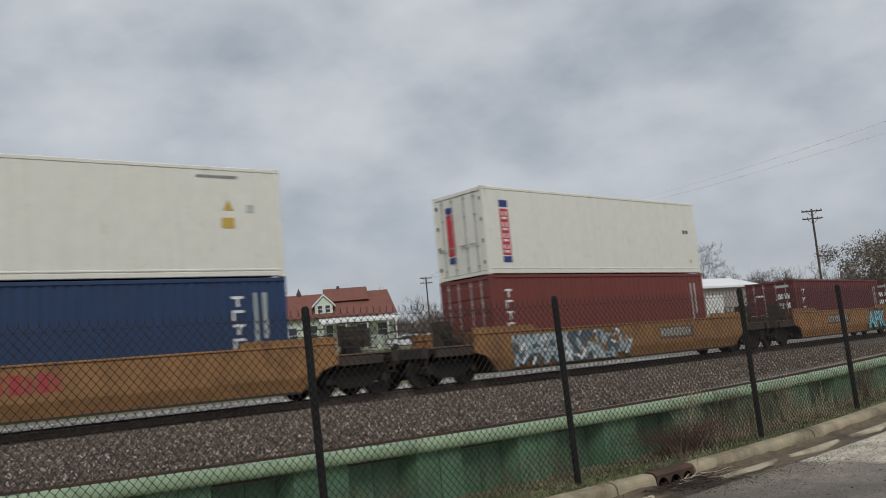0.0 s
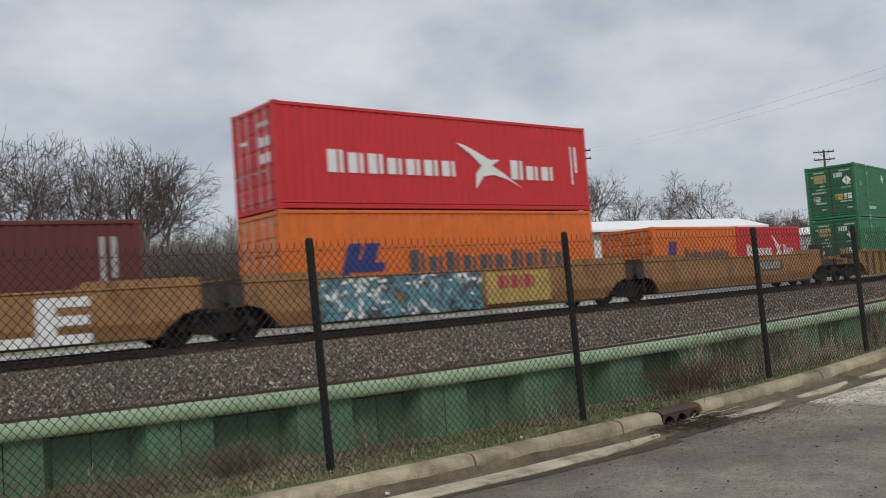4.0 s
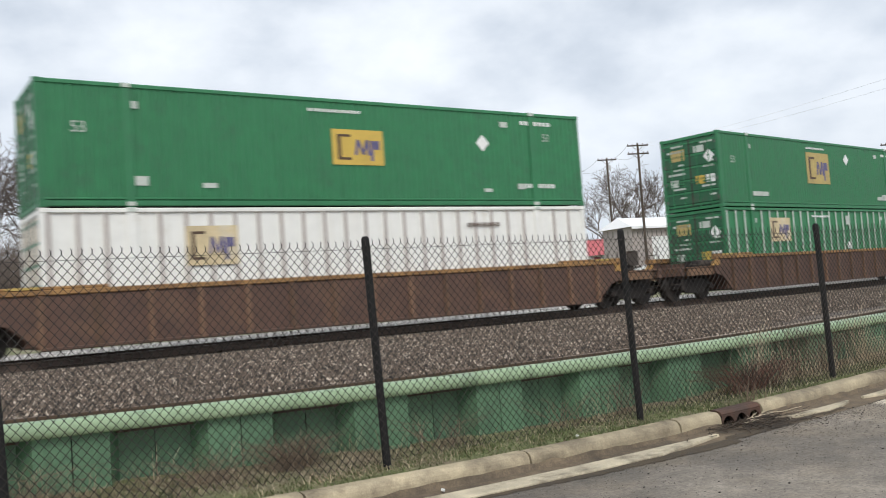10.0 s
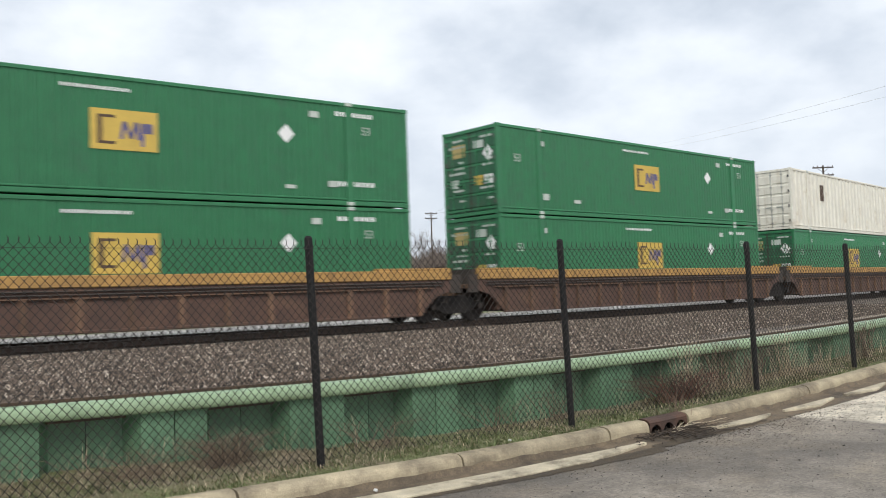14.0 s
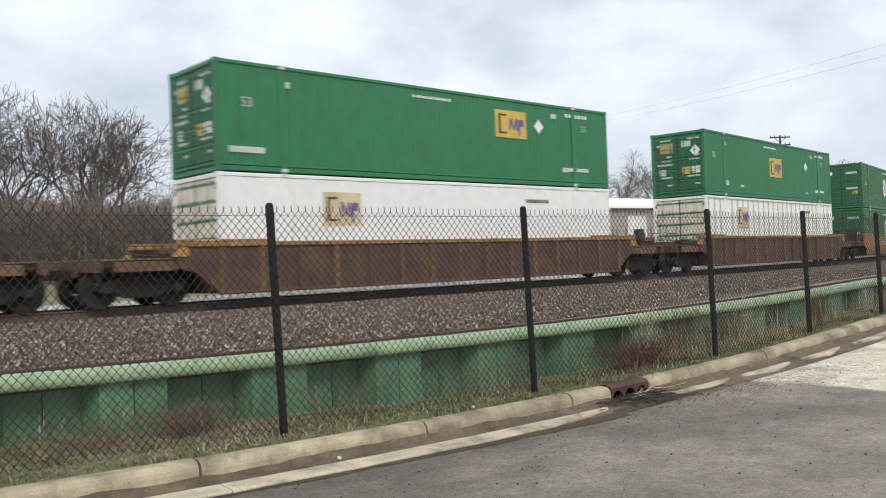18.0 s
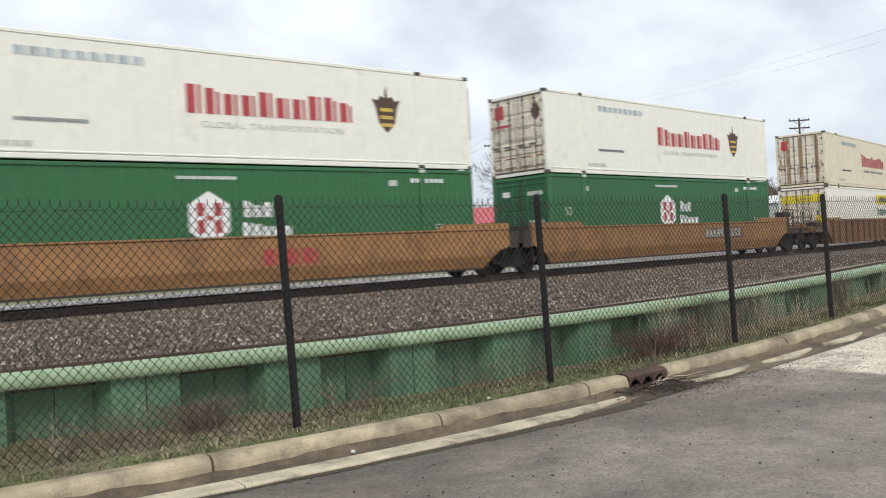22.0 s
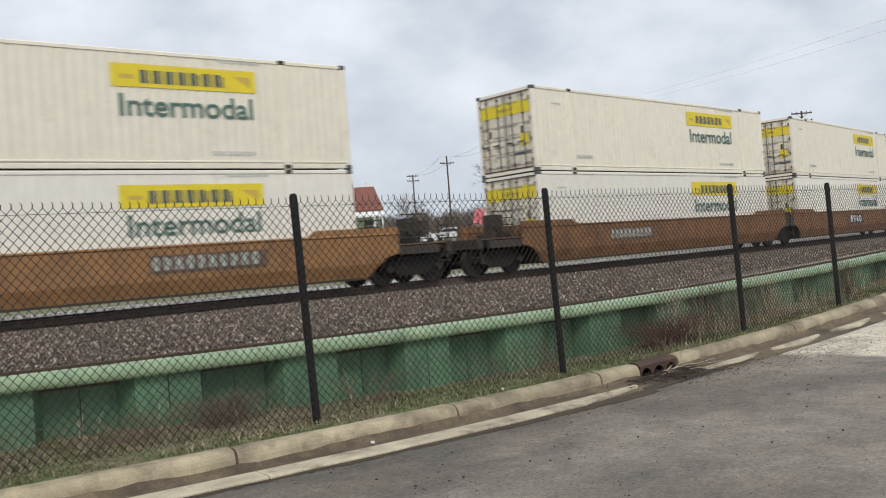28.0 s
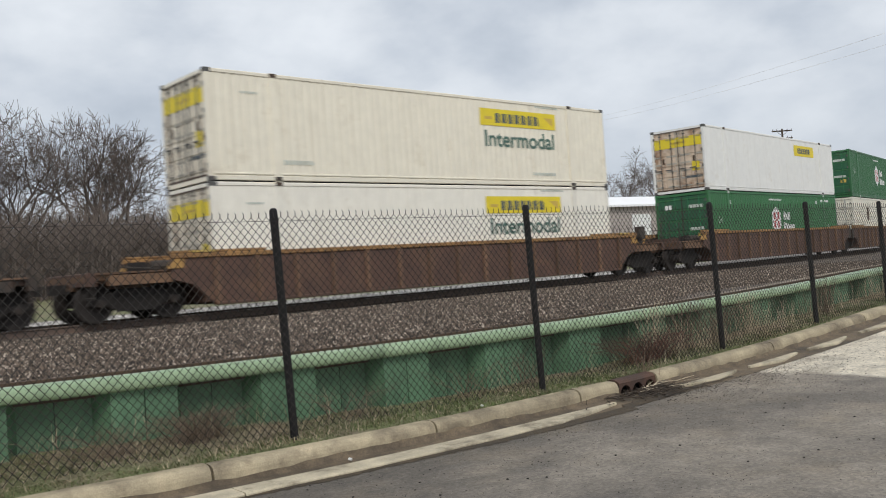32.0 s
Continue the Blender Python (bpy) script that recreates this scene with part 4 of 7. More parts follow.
def make_fence():
    fence = thing("chain_link_fence", "black chain-link fence with slim round posts before the wall", "fence")
    top = 2.19
    for x in FENCE_POSTS:
        y, z0 = fence_y(x), verge_z(x, fence_y(x)) - 0.15
        foot = x + 0.075  # the posts lean a little along the line
        lean = lambda z: (x + (foot - x) * (top - z) / (top - z0), y, z)
        b = Build()
        b.rod(lean(z0), lean(top - 0.02), 0.036, sides=12)
        b.rod(lean(top - 0.02), lean(top), 0.034, 0.022, sides=12)
        post = part("post", b, "fence_black", fence, smooth=False)
        for h in (top - 0.10, top - 0.65, top - 1.2):
            part("tie_band", Build().rod(lean(h - 0.012), lean(h + 0.012), 0.041, sides=12), "fence_black", post)
    # woven wire: two families of slanting wires, knuckles where they hook, twisted ends on top
    b = Build()
    pitch, tall, r, lo, hi = 0.0712, 0.0835, 0.0029, 0.16, top - 0.075
    rows = int((hi - lo) / tall)
    lo = hi - rows * tall
    x, stop = -3.0, 26.0
    count = int((stop - x) / pitch)
    rng = random.Random(12)
    sag = lambda xa: 0.006 * math.sin(xa * 1.9) + 0.004 * math.sin(xa * 5.3)
    for k in range(count):
        xa = x + k * pitch
        for side in (1, -1):
            x_end = xa + side * rows * pitch
            steps = 6
            for q in range(steps):
                f0, f1 = q / steps, (q + 1) / steps
                p0 = xa + (x_end - xa) * f0
                p1 = xa + (x_end - xa) * f1
                dy = 0.003 * side
                b.rod((p0, fence_y(p0) - 0.042 + dy, hi - (hi - lo) * f0 + sag(p0)), (p1, fence_y(p1) - 0.042 + dy, hi - (hi - lo) * f1 + sag(p1)), r, sides=3, cap=False)
        z = hi + sag(xa)
        e = rng.uniform(-0.006, 0.006)
        b.rod((xa, fence_y(xa) - 0.042, z - 0.006), (xa + 0.002, fence_y(xa) - 0.042, z + 0.022), 0.0045, 0.0042, sides=4)
        b.rod((xa + 0.002, fence_y(xa) - 0.042, z + 0.022), (xa - 0.009 + e, fence_y(xa) - 0.044, z + 0.045), 0.0030, 0.0020, sides=3)
        b.rod((xa + 0.002, fence_y(xa) - 0.042, z + 0.022), (xa + 0.008 + e, fence_y(xa) - 0.040, z + 0.034), 0.0030, 0.0020, sides=3)
        if xa < 12:
            for i in range(1, 2 * rows):
                xb = xa + (pitch / 2 if i % 2 else 0)
                z = hi - i * tall / 2 + sag(xb)
                b.rod((xb, fence_y(xb) - 0.042, z - 0.008), (xb, fence_y(xb) - 0.042, z + 0.008), 0.0044, sides=4, cap=False)
    tagged(part("woven_wire", b, "wire_black", fence), "black diamond wire mesh with twisted ends", kind="stuff")
    for h in (hi - tall * 0.5,):
        pts = [x + 0.75 * i for i in range(int((stop - x) / 0.75) + 1)]
        st = [lambda u, w, p=p, h=h: (p, fence_y(p) - 0.050 + u, h + w) for p in pts]
        part("tension_wire", Build().sweep([(-0.002, -0.002), (0.002, -0.002), (0.002, 0.002), (-0.002, 0.002)], st), "wire_black", fence)


def make_track():
    line = thing("railway_track", "single railway track with rusty rails on dark ties", "railway track", kind="structure")
    prof = [(-0.07, -0.185), (0.07, -0.185), (0.07, -0.17), (0.012, -0.155), (0.010, -0.045), (0.036, -0.035), (0.036, 0.0), (-0.036, 0.0), (-0.036, -0.035), (-0.010, -0.045), (-0.012, -0.155), (-0.07, -0.17)]
    ss = [-90 + 2.0 * i for i in range(120)]
    for off in (-0.753, 0.753):
        st = [lambda u, w, s=s, off=off: (*track(s, off + u)[:2], RAIL_Z + w - 0.003) for s in ss]
        rail = part("rail", Build().sweep(prof, st), "rail_steel", line)
        st = [lambda u, w, s=s, off=off: (*track(s, off + u)[:2], RAIL_Z + w) for s in ss]
        part("running_band", Build().sweep([(-0.024, -0.003), (0.024, -0.003), (0.024, 0), (-0.024, 0)], st), "rail_head", rail, "polished rail head")
    tie = Build().box(-0.115, -1.3, -0.34, 0.115, 1.3, -0.185, 0.01).mesh("tie", M["tie_wood"])
    s = -20.0
    while s < 85:
        x, y, a = track(s)
        part("tie", tie, None, line, at=pose(x, y, RAIL_Z, 0, 0, math.degrees(a)))
        s += 0.51
    clip = Build().box(-0.17, -0.19, -0.19, 0.17, 0.19, -0.176).mesh("tie_plate", M["rail_steel"])
    s = -2.0
    while s < 45:
        for off in (-0.753,):
            x, y, a = track(s, off)
            part("tie_plate", clip, None, line, at=pose(x, y, RAIL_Z, 0, 0, math.degrees(a)))
        s += 0.51


def blades(name, label, mat, count, seed, place, height, lean, width, parent=None):
    """Thin bent blades, each a strip of two quads."""
    rng = random.Random(seed)
    b = Build()
    for _ in range(count):
        x, y = place(rng)
        z = verge_z(x, y) - 0.01
        h = rng.uniform(*height)
        t, l = rng.uniform(0, 2 * math.pi), h * rng.uniform(*lean)
        dx, dy = l * math.cos(t), l * math.sin(t) * 0.7
        w = rng.uniform(*width)
        wx, wy = -w * math.sin(t), w * math.cos(t)
        if abs(wx) < w * 0.5:
            wx = w * 0.7
        b.add([(x - wx, y - wy, z), (x + wx, y + wy, z), (x + dx * 0.35 + wx * 0.8, y + dy * 0.35 + wy * 0.8, z + h * 0.62),
               (x + dx * 0.35 - wx * 0.8, y + dy * 0.35 - wy * 0.8, z + h * 0.62), (x + dx, y + dy, z + h * rng.uniform(0.75, 1))],
              [(0, 1, 2, 3), (3, 2, 4)])
    ob = part(name, b, mat, parent, kind="stuff")
    tagged(ob, label, "grass")
    return ob


def make_weeds():
    spots = random.Random(77)
    clumps = [spots.uniform(0, 1) for _ in range(60)]

    def along(lo, hi, near, far, bunch=0.0):
        def f(rng):
            x = lo + (hi - lo) * rng.random() ** 0.9
            if bunch and rng.random() < bunch:
                c = clumps[int(rng.random() * 60)]
                x = lo + (hi - lo) * c + rng.gauss(0, 0.15)
            k, w = kerb_y(x) + 0.17, wall_y(x)
            u = near + (far - near) * rng.random()
            return x, k + (w - k) * u
        return f

    blades("dry_grass", "dead straw-coloured grass flattened along the fence", "straw", 24000, 1, along(-1, 22, 0.10, 1.0, 0.6), (0.018, 0.080), (1.0, 3.6), (0.0014, 0.0042))
    blades("dry_grass", "tall dead grass stems standing before the wall", "straw", 700, 2, along(-1, 22, 0.55, 1.0, 0.9), (0.12, 0.46), (0.5, 1.7), (0.0012, 0.003))
    blades("dry_grass", "tall thin dead grass at the far end of the verge", "straw_pale", 1500, 3, along(8.6, 24, 0.35, 1.0, 0.75), (0.15, 0.66), (0.1, 0.9), (0.0016, 0.0032))
    blades("dead_weeds", "matted brown dead weeds at the foot of the fence", "straw_dark", 5000, 4, along(-1, 22, 0.3, 1.0, 0.75), (0.015, 0.07), (1.0, 3.2), (0.0012, 0.0034))
    blades("green_grass", "short fresh green grass behind the kerb", "grass", 26000, 5, along(-1, 22, 0.0, 0.6, 0.3), (0.02, 0.060), (0.4, 1.8), (0.0018, 0.0050))
    blades("green_grass", "green grass overhanging the storm drain and kerb", "grass", 5000, 6, along(4.2, 10.5, -0.06, 0.75, 0.4), (0.025, 0.085), (0.4, 1.6), (0.0018, 0.0048))
    # a russet dead shrub by the storm drain, and two smaller ones
    for x, y, h, wide, n, seed, mat, lab in ((8.75, 7.35, 0.46, 1.15, 260, 21, "red_brush", "russet dead shrub by the storm drain"),
                                             (2.85, 7.42, 0.36, 0.48, 190, 22, "straw_dark", "withered brown weed clump before the wall"),
                                             (4.35, 7.40, 0.42, 0.80, 30, 23, "straw_dark", "arching dead grass clump before the wall"),
                                             (8.06, 6.80, 0.34, 0.16, 26, 24, "straw_dark", "bare upright weed beside the storm drain"),
                                             (0.6, 7.40, 0.40, 0.80, 60, 27, "straw_dark", "sprawling dead grass clump before the wall"),
                                             (2.0, 7.38, 0.32, 0.80, 60, 28, "straw_dark", "sprawling dead grass clump before the wall"),
                                             (6.8, 7.42, 0.55, 0.60, 34, 29, "straw_dark", "tall leaning dead stems before the wall"),
                                             (10.4, 7.45, 0.70, 0.6, 90, 30, "straw_dark", "bare thin weed stems before the wall"),
                                             (13.6, 7.62, 0.75, 0.3, 60, 25, "straw_dark", "bare thin sapling before the wall"),
                                             (9.05, 7.48, 1.00, 0.42, 46, 33, "straw_pale", "tall thin pale stems rising past the wall cap"),
                                             (9.75, 7.50, 0.92, 0.50, 46, 34, "straw_dark", "tall thin brown stems rising past the wall cap"),
                                             (11.3, 7.55, 0.85, 0.50, 40, 35, "straw_pale", "tall thin pale stems before the wall"),
                                             (5.9, 7.45, 0.46, 0.7, 30, 26, "straw_dark", "leaning dead stems before the wall")):
        rng = random.Random(seed)
        b = Build()
        z = verge_z(x, y)
        for _ in range(n):
            t, f = rng.uniform(0, 2 * math.pi), rng.random() ** 0.5
            p = Vector((x + rng.gauss(0, wide * 0.18), y + rng.gauss(0, 0.05), z))
            q = p + Vector((math.cos(t) * wide * f * 0.6, math.sin(t) * 0.14 * f, h * rng.uniform(0.35, 0.7)))
            e = q + Vector((math.cos(t + rng.gauss(0, 0.8)) * wide * 0.4 * f, math.sin(t) * 0.08, h * rng.uniform(-0.05, 0.35)))
            b.rod(p, q, 0.0030, 0.0022, sides=3, cap=False)
            b.rod(q, e, 0.0025, 0.001, sides=3, cap=False)
        tagged(part("dead_shrub", b, mat, None), lab, "shrub")
    # twigs and silt caught on the drain, pebbles and litter on the road
    rng = random.Random(31)
    b = Build()
    for _ in range(330):
        x = rng.gauss(7.62, 0.30)
        y = kerb_y(x) - 0.06 - abs(rng.gauss(0, 0.24))
        z = kerb_z(x) - 0.150
        t, l = rng.gauss(0.3, 0.7), rng.uniform(0.04, 0.24)
        b.rod((x, y, z + rng.uniform(0, 0.03)), (x + l * math.cos(t), y + l * math.sin(t), z + rng.uniform(0, 0.055)), 0.0045, 0.002, sides=3)
    tagged(part("drain_debris", b, "debris_dark", None, kind="stuff"), "dark wet twigs heaped before the storm drain", "debris")
    b = Build()
    for _ in range(15):
        x = rng.gauss(7.8, 0.24)
        y = kerb_y(x) - rng.uniform(0.0, 0.34)
        z = kerb_z(x) - 0.125
        t, l = rng.gauss(0.2, 0.5), rng.uniform(0.12, 0.42)
        b.rod((x, y, z + rng.uniform(0, 0.04)), (x + l * math.cos(t), y + l * math.sin(t), z + rng.uniform(0, 0.05)), 0.003, 0.002, sides=3)
    tagged(part("drain_debris", b, "straw_pale", None, kind="stuff"), "pale dead stems lying across the storm drain", "debris")
    b = Build()
    for k in range(4400):
        if k % 2:
            x = rng.gauss(8.9, 1.3)
            y = kerb_y(x) - 0.5 - abs(rng.gauss(0, 0.45))
        else:
            x = rng.uniform(2.5, 14)
            y = kerb_y(x) - 0.62 - abs(rng.gauss(0, 1.8))
        z = kerb_z(x) - 0.165 + min(0.10, max(0, kerb_y(x) - 0.55 - y) * 0.02)
        s = rng.uniform(0.003, 0.0075)
        b.add([(x + s, y, z), (x - s * 0.6, y + s, z), (x - s * 0.7, y - s * 0.8, z), (x, y, z + s)], [(0, 1, 3), (1, 2, 3), (2, 0, 3)])
    tagged(part("road_grit", b, "grit", None, kind="stuff"), "fine dark grit scattered on the asphalt", "grit")
    stones = []
    for k in range(5):
        bm = bmesh.new()
        bmesh.ops.create_icosphere(bm, subdivisions=1, radius=1.0)
        r2 = random.Random(k)
        for v in bm.verts:
            v.co *= r2.uniform(0.7, 1.2)
            v.co.z *= 0.6
        me = bpy.data.meshes.new("pebble")
        bm.to_mesh(me)
        bm.free()
        me.materials.append(M["pebble"])
        stones.append(me)
    for k in range(230):
        x = rng.uniform(3.0, 12.5) if k % 3 else rng.gauss(8.6, 0.8)
        y = kerb_y(x) - 0.62 - abs(rng.gauss(0, 1.3)) if k % 3 else kerb_y(x) - 0.5 - abs(rng.gauss(0, 0.3))
        s = rng.uniform(0.004, 0.0115)
        z = kerb_z(x) - 0.165 + min(0.10, max(0, kerb_y(x) - 0.55 - y) * 0.02)
        ob = new("pebble", stones[k % 5])
        ob.matrix_basis = Matrix.LocRotScale((x, y, z + s * 0.4), Euler((0, 0, rng.uniform(0, 6))), (s, s, s))
        tagged(ob, "small dark stone lying on the asphalt", "stone", "road pebbles")
    for x, o, lab in ((3.76, -0.19, "small white scrap of litter in the gutter"), (5.65, 0.32, "small white scrap of litter on the verge")):
        bm = bmesh.new()
        bmesh.ops.create_cube(bm, size=1)
        bmesh.ops.bevel(bm, geom=bm.edges[:], offset=0.2, segments=1, affect="EDGES")
        me = bpy.data.meshes.new("litter")
        bm.to_mesh(me)
        bm.free()
        me.materials.append(M["litter"])
        ob = new("litter", me)
        z = kerb_z(x) - 0.14 if o < 0 else verge_z(x, kerb_y(x) + o)
        ob.matrix_basis = Matrix.LocRotScale((x, kerb_y(x) + o, z + 0.012), Euler((0.2, 0.3, 0.5)), (0.035, 0.03, 0.024))
        tagged(ob, lab, "litter")


make_ground()
make_road()
make_kerb()
make_wall()
make_track()
make_fence()

# ======== the train ========
def font_mesh(text, name, mat, width, height, depth=0.004, bold=0.0):
    """Lettering in the built-in font, width x height metres, standing in the x-z plane and facing -y."""
    cu = bpy.data.curves.new(name, "FONT")
    cu.body, cu.extrude, cu.size, cu.offset = text, 0.001, 1.0, bold
    ob = new(name, cu)
    bpy.context.view_layer.update()
    me = bpy.data.meshes.new_from_object(ob.evaluated_get(bpy.context.evaluated_depsgraph_get()))
    bpy.data.objects.remove(ob)
    bpy.data.curves.remove(cu)
    xs, ys = [v.co.x for v in me.vertices], [v.co.y for v in me.vertices]
    fx, fy = width / (max(xs) - min(xs)), height / (max(ys) - min(ys))
    x0, y0 = min(xs), min(ys)
    for v in me.vertices:
        v.co = ((v.co.x - x0) * fx, -v.co.z * depth / 0.001 * 0.5, (v.co.y - y0) * fy)
    me.materials.clear()
    me.materials.append(M[mat])
    return me


def rect(u0, v0, u1, v1, y=0.0, thick=0.004):
    return Build().box(u0, y - thick, v0, u1, y, v1)


def bars(u0, v0, u1, v1, count, seed=0, fill=0.30, tall_first=False):
    """A line of writing that is not spelled out: a broad and a narrow upright bar for each letter."""
    rng = random.Random(seed * 31 + count)
    b = Build()
    step = (u1 - u0) / count
    for k in range(count):
        h = v1 if (not tall_first or k == 0) else v1 - (v1 - v0) * rng.choice((0.10, 0.26, 0.26))
        a = u0 + k * step
        w = step * (0.30 + 0.5 * fill)
        b.box(a, -0.004, v0, a + w, 0, h)
        b.box(a + w + step * 0.12, -0.004, v0, a + w + step * 0.30, 0, h - (h - v0) * rng.choice((0, 0, 0.12)))
    return b


def polygon(points):
    return Build().plate(points, -0.004, 0.0)


def scrawl(u0, v0, u1, v1, count, seed, size=0.3):
    """Bubbly sprayed strokes."""
    rng = random.Random(seed)
    b = Build()
    for k in range(count):
        cx, cz = rng.uniform(u0, u1), rng.uniform(v0, v1)
        a, r = rng.uniform(0, math.pi), size * rng.uniform(0.5, 1.2)
        pts = []
        n = 12
        for i in range(n):
            t = 2 * math.pi * i / n
            x, z = r * math.cos(t), r * 0.32 * math.sin(t) * rng.uniform(0.8, 1.2)
            px, pz = cx + x * math.cos(a) - z * math.sin(a), cz + x * math.sin(a) + z * math.cos(a)
            pts.append((min(max(px, u0), u1), min(max(pz, v0), v1)))
        y = -0.001 * (k % 9)
        b.plate(pts, y - 0.002, y)
    return b


def diamond(u, v, r=0.24):
    return polygon([(u - r, v), (u, v - r * 1.05), (u + r, v), (u, v + r * 1.05)])


def logo_square(u0, v0, u1, v1, paint="ink_yellow"):
    """Yellow square badge with a brown bracket and purple zigzag strokes."""
    w, h = u1 - u0, v1 - v0
    out = [("logo", rect(u0, v0, u1, v1), paint, "yellow square badge" if paint == "ink_yellow" else "faded yellow square badge")]
    b = Build()
    a, c = u0 + 0.10 * w, u0 + 0.36 * w
    b.box(a, -0.009, v0 + 0.14 * h, a + 0.07 * w, -0.0045, v0 + 0.86 * h)
    for f in (0.14, 0.79):
        b.box(a + 0.07 * w, -0.009, v0 + f * h, c, -0.0045, v0 + (f + 0.07) * h)
    out.append(("logo", b, "ink_brown", "brown strokes on the badge"))
    z = Build()
    for p, q in (((0.42, 0.28), (0.47, 0.72)), ((0.47, 0.72), (0.57, 0.30)), ((0.57, 0.30), (0.65, 0.72)), ((0.65, 0.72), (0.69, 0.28)), ((0.74, 0.12), (0.74, 0.70))):
        (x0, z0), (x1, z1), t = p, q, 0.055
        z.plate([(u0 + x0 * w, v0 + z0 * h), (u0 + (x0 + t) * w, v0 + z0 * h), (u0 + (x1 + t) * w, v0 + z1 * h), (u0 + x1 * w, v0 + z1 * h)], -0.0095, -0.005)
    z.box(u0 + 0.80 * w, -0.0095, v0 + 0.45 * h, u0 + 0.92 * w, -0.005, v0 + 0.70 * h)
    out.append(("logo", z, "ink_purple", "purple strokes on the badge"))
    return out


def tag_set(L, flip=False):
    """The small white plates and figures that the 53-foot boxes carry."""
    out = []
    for u0, v0, u1, v1, n in ((13.75, 2.50, 15.0, 2.62, 7), (6.6, 2.52, 8.2, 2.60, 12), (13.8, 0.55, 15.0, 0.68, 8)):
        if flip:
            u0, u1 = (u0, u1) if u0 > 8 else (u0 - 1.0, u1 - 1.0)
        out.append(("marking", bars(u0, v0, u1, v1, n, n), "ink_white", "row of small white figures"))
    for u, v in ((1.95, 2.40), (12.95, 2.48), (13.5, 0.60)):
        out.append(("marking", rect(u, v - 0.09, u + 0.28, v + 0.08), "ink_pale", "small pale plate"))
    return out


DESIGNS = {}


def design(key, **kw):
    DESIGNS[key] = dict(dict(L=16.15, H=2.9, W=2.59, pitch=0.19, depth=0.030, posts=True, rail="", decals=[], door="rods", rib="wave", door_mat=None), **kw)


num53 = [("53", 0.75, 1.70, 0.30, 0.26, "ink_pale"), ("53", 14.6, 2.02, 0.26, 0.23, "ink_pale")]
design("emp_a", mat="green_box", texts=num53, decals=[("logo_square", 7.25, 1.12, 8.82, 2.08), ("d", 12.25, 1.88), ("tags",), ("plate", 2.1, 0.5, 2.4, 0.72), ("plate", 3.7, 0.46, 4.05, 0.58), ("plate", 12.2, 0.42, 12.5, 0.52)])
design("emp_b", mat="green_box", texts=num53, decals=[("logo_square", 10.45, 1.58, 11.98, 2.52), ("d", 5.0, 2.22), ("tags",), ("plate", 2.15, 0.45, 3.3, 0.62), ("plate", 13.0, 0.42, 14.0, 0.58)])
design("emp_c", mat="green_box", texts=num53, dashes=True, decals=[("logo_square", 10.1, 1.52, 11.55, 2.42), ("d", 12.25, 2.02), ("tags",), ("plate", 0.35, 0.5, 1.4, 0.66)])
design("emp_d", mat="green_box", texts=num53, decals=[("logo_square", 10.15, 1.56, 11.65, 2.48), ("d", 12.3, 2.05), ("tags",), ("plate", 0.35, 0.5, 1.4, 0.66)])
design("emp_big", mat="green_box", texts=num53, decals=[("logo_square", 6.55, 1.05, 8.5, 2.38, "faded_badge"), ("d", 10.15, 2.2), ("tags",), ("plate", 2.15, 0.45, 3.3, 0.62), ("plate", 13.0, 0.42, 14.0, 0.58)])
design("emp_white_cream", mat="white_box", door_mat="door_grubby", pitch=1.2, depth=0.012, texts=[], decals=[("logo_square", 3.2, 1.5, 4.5, 2.45, "faded_tan"), ("plate_dark", 10.9, 2.3, 12.1, 2.42), ("cream_end",)])
design("emp_white", mat="white_box", door_mat="door_grubby", pitch=1.2, depth=0.012, texts=[], decals=[("logo_square", 3.2, 1.5, 4.5, 2.45, "faded_tan"), ("plate_dark", 11.5, 2.3, 12.7, 2.42)])
design("emp_white_ribbed", mat="white_box", door_mat="door_grubby", pitch=0.62, depth=0.045, rib="post", rib_mat="metal_siding", texts=[], decals=[("logo_square", 3.2, 1.5, 4.5, 2.45, "faded_tan"), ("plate_dark", 11.5, 2.3, 12.7, 2.42)])
design("emp_striped", mat="green_box", pitch=0.62, depth=0.045, rib="post", rib_mat="ink_pale", texts=[], decals=[("logo_square", 3.2, 1.55, 4.75, 2.5, "faded_tan"), ("plate", 9.6, 2.2, 9.95, 2.6), ("d", 9.75, 1.3, 0.2), ("tags",)])
design("white_corrugated", mat="dull_white", pitch=0.50, depth=0.045, texts=[], decals=[("plate_dark", 3.6, 1.5, 4.1, 2.3)])
design("hub", mat="hub_green", texts=[("53", 0.85, 1.45, 0.34, 0.28, "ink_pale"), ("53", 14.6, 1.0, 0.30, 0.26, "ink_pale")], decals=[("hub",), ("tags",)])
design("cre", mat="reefer_white", pitch=0.55, depth=0.004, door_mat="door_grubby", texts=[("GLOBAL TRANSPORTATION", 7.3, 0.92, 4.2, 0.15, "ink_pale")], dark_posts=True, decals=[("cre",)])
design("cre_dirty", mat="grubby_white", pitch=0.55, depth=0.006, door_mat="door_grubby", texts=[("GLOBAL TRANSPORTATION", 7.3, 0.92, 4.2, 0.15, "ink_slate")], dark_posts=True, decals=[("cre",)])
design("jb", mat="cream", pitch=0.24, depth=0.016, rail="", texts=[("Intermodal", 9.86, 1.28, 3.42, 0.54, "ink_teal")], decals=[("jb",)], dark_posts=True, door_mat="door_grubby")
design("jb_white", mat="white_warm", pitch=0.24, depth=0.010, texts=[("Intermodal", 9.86, 1.28, 3.42, 0.54, "ink_teal")], decals=[("jb",)], dark_posts=True, door_mat="door_grubby")
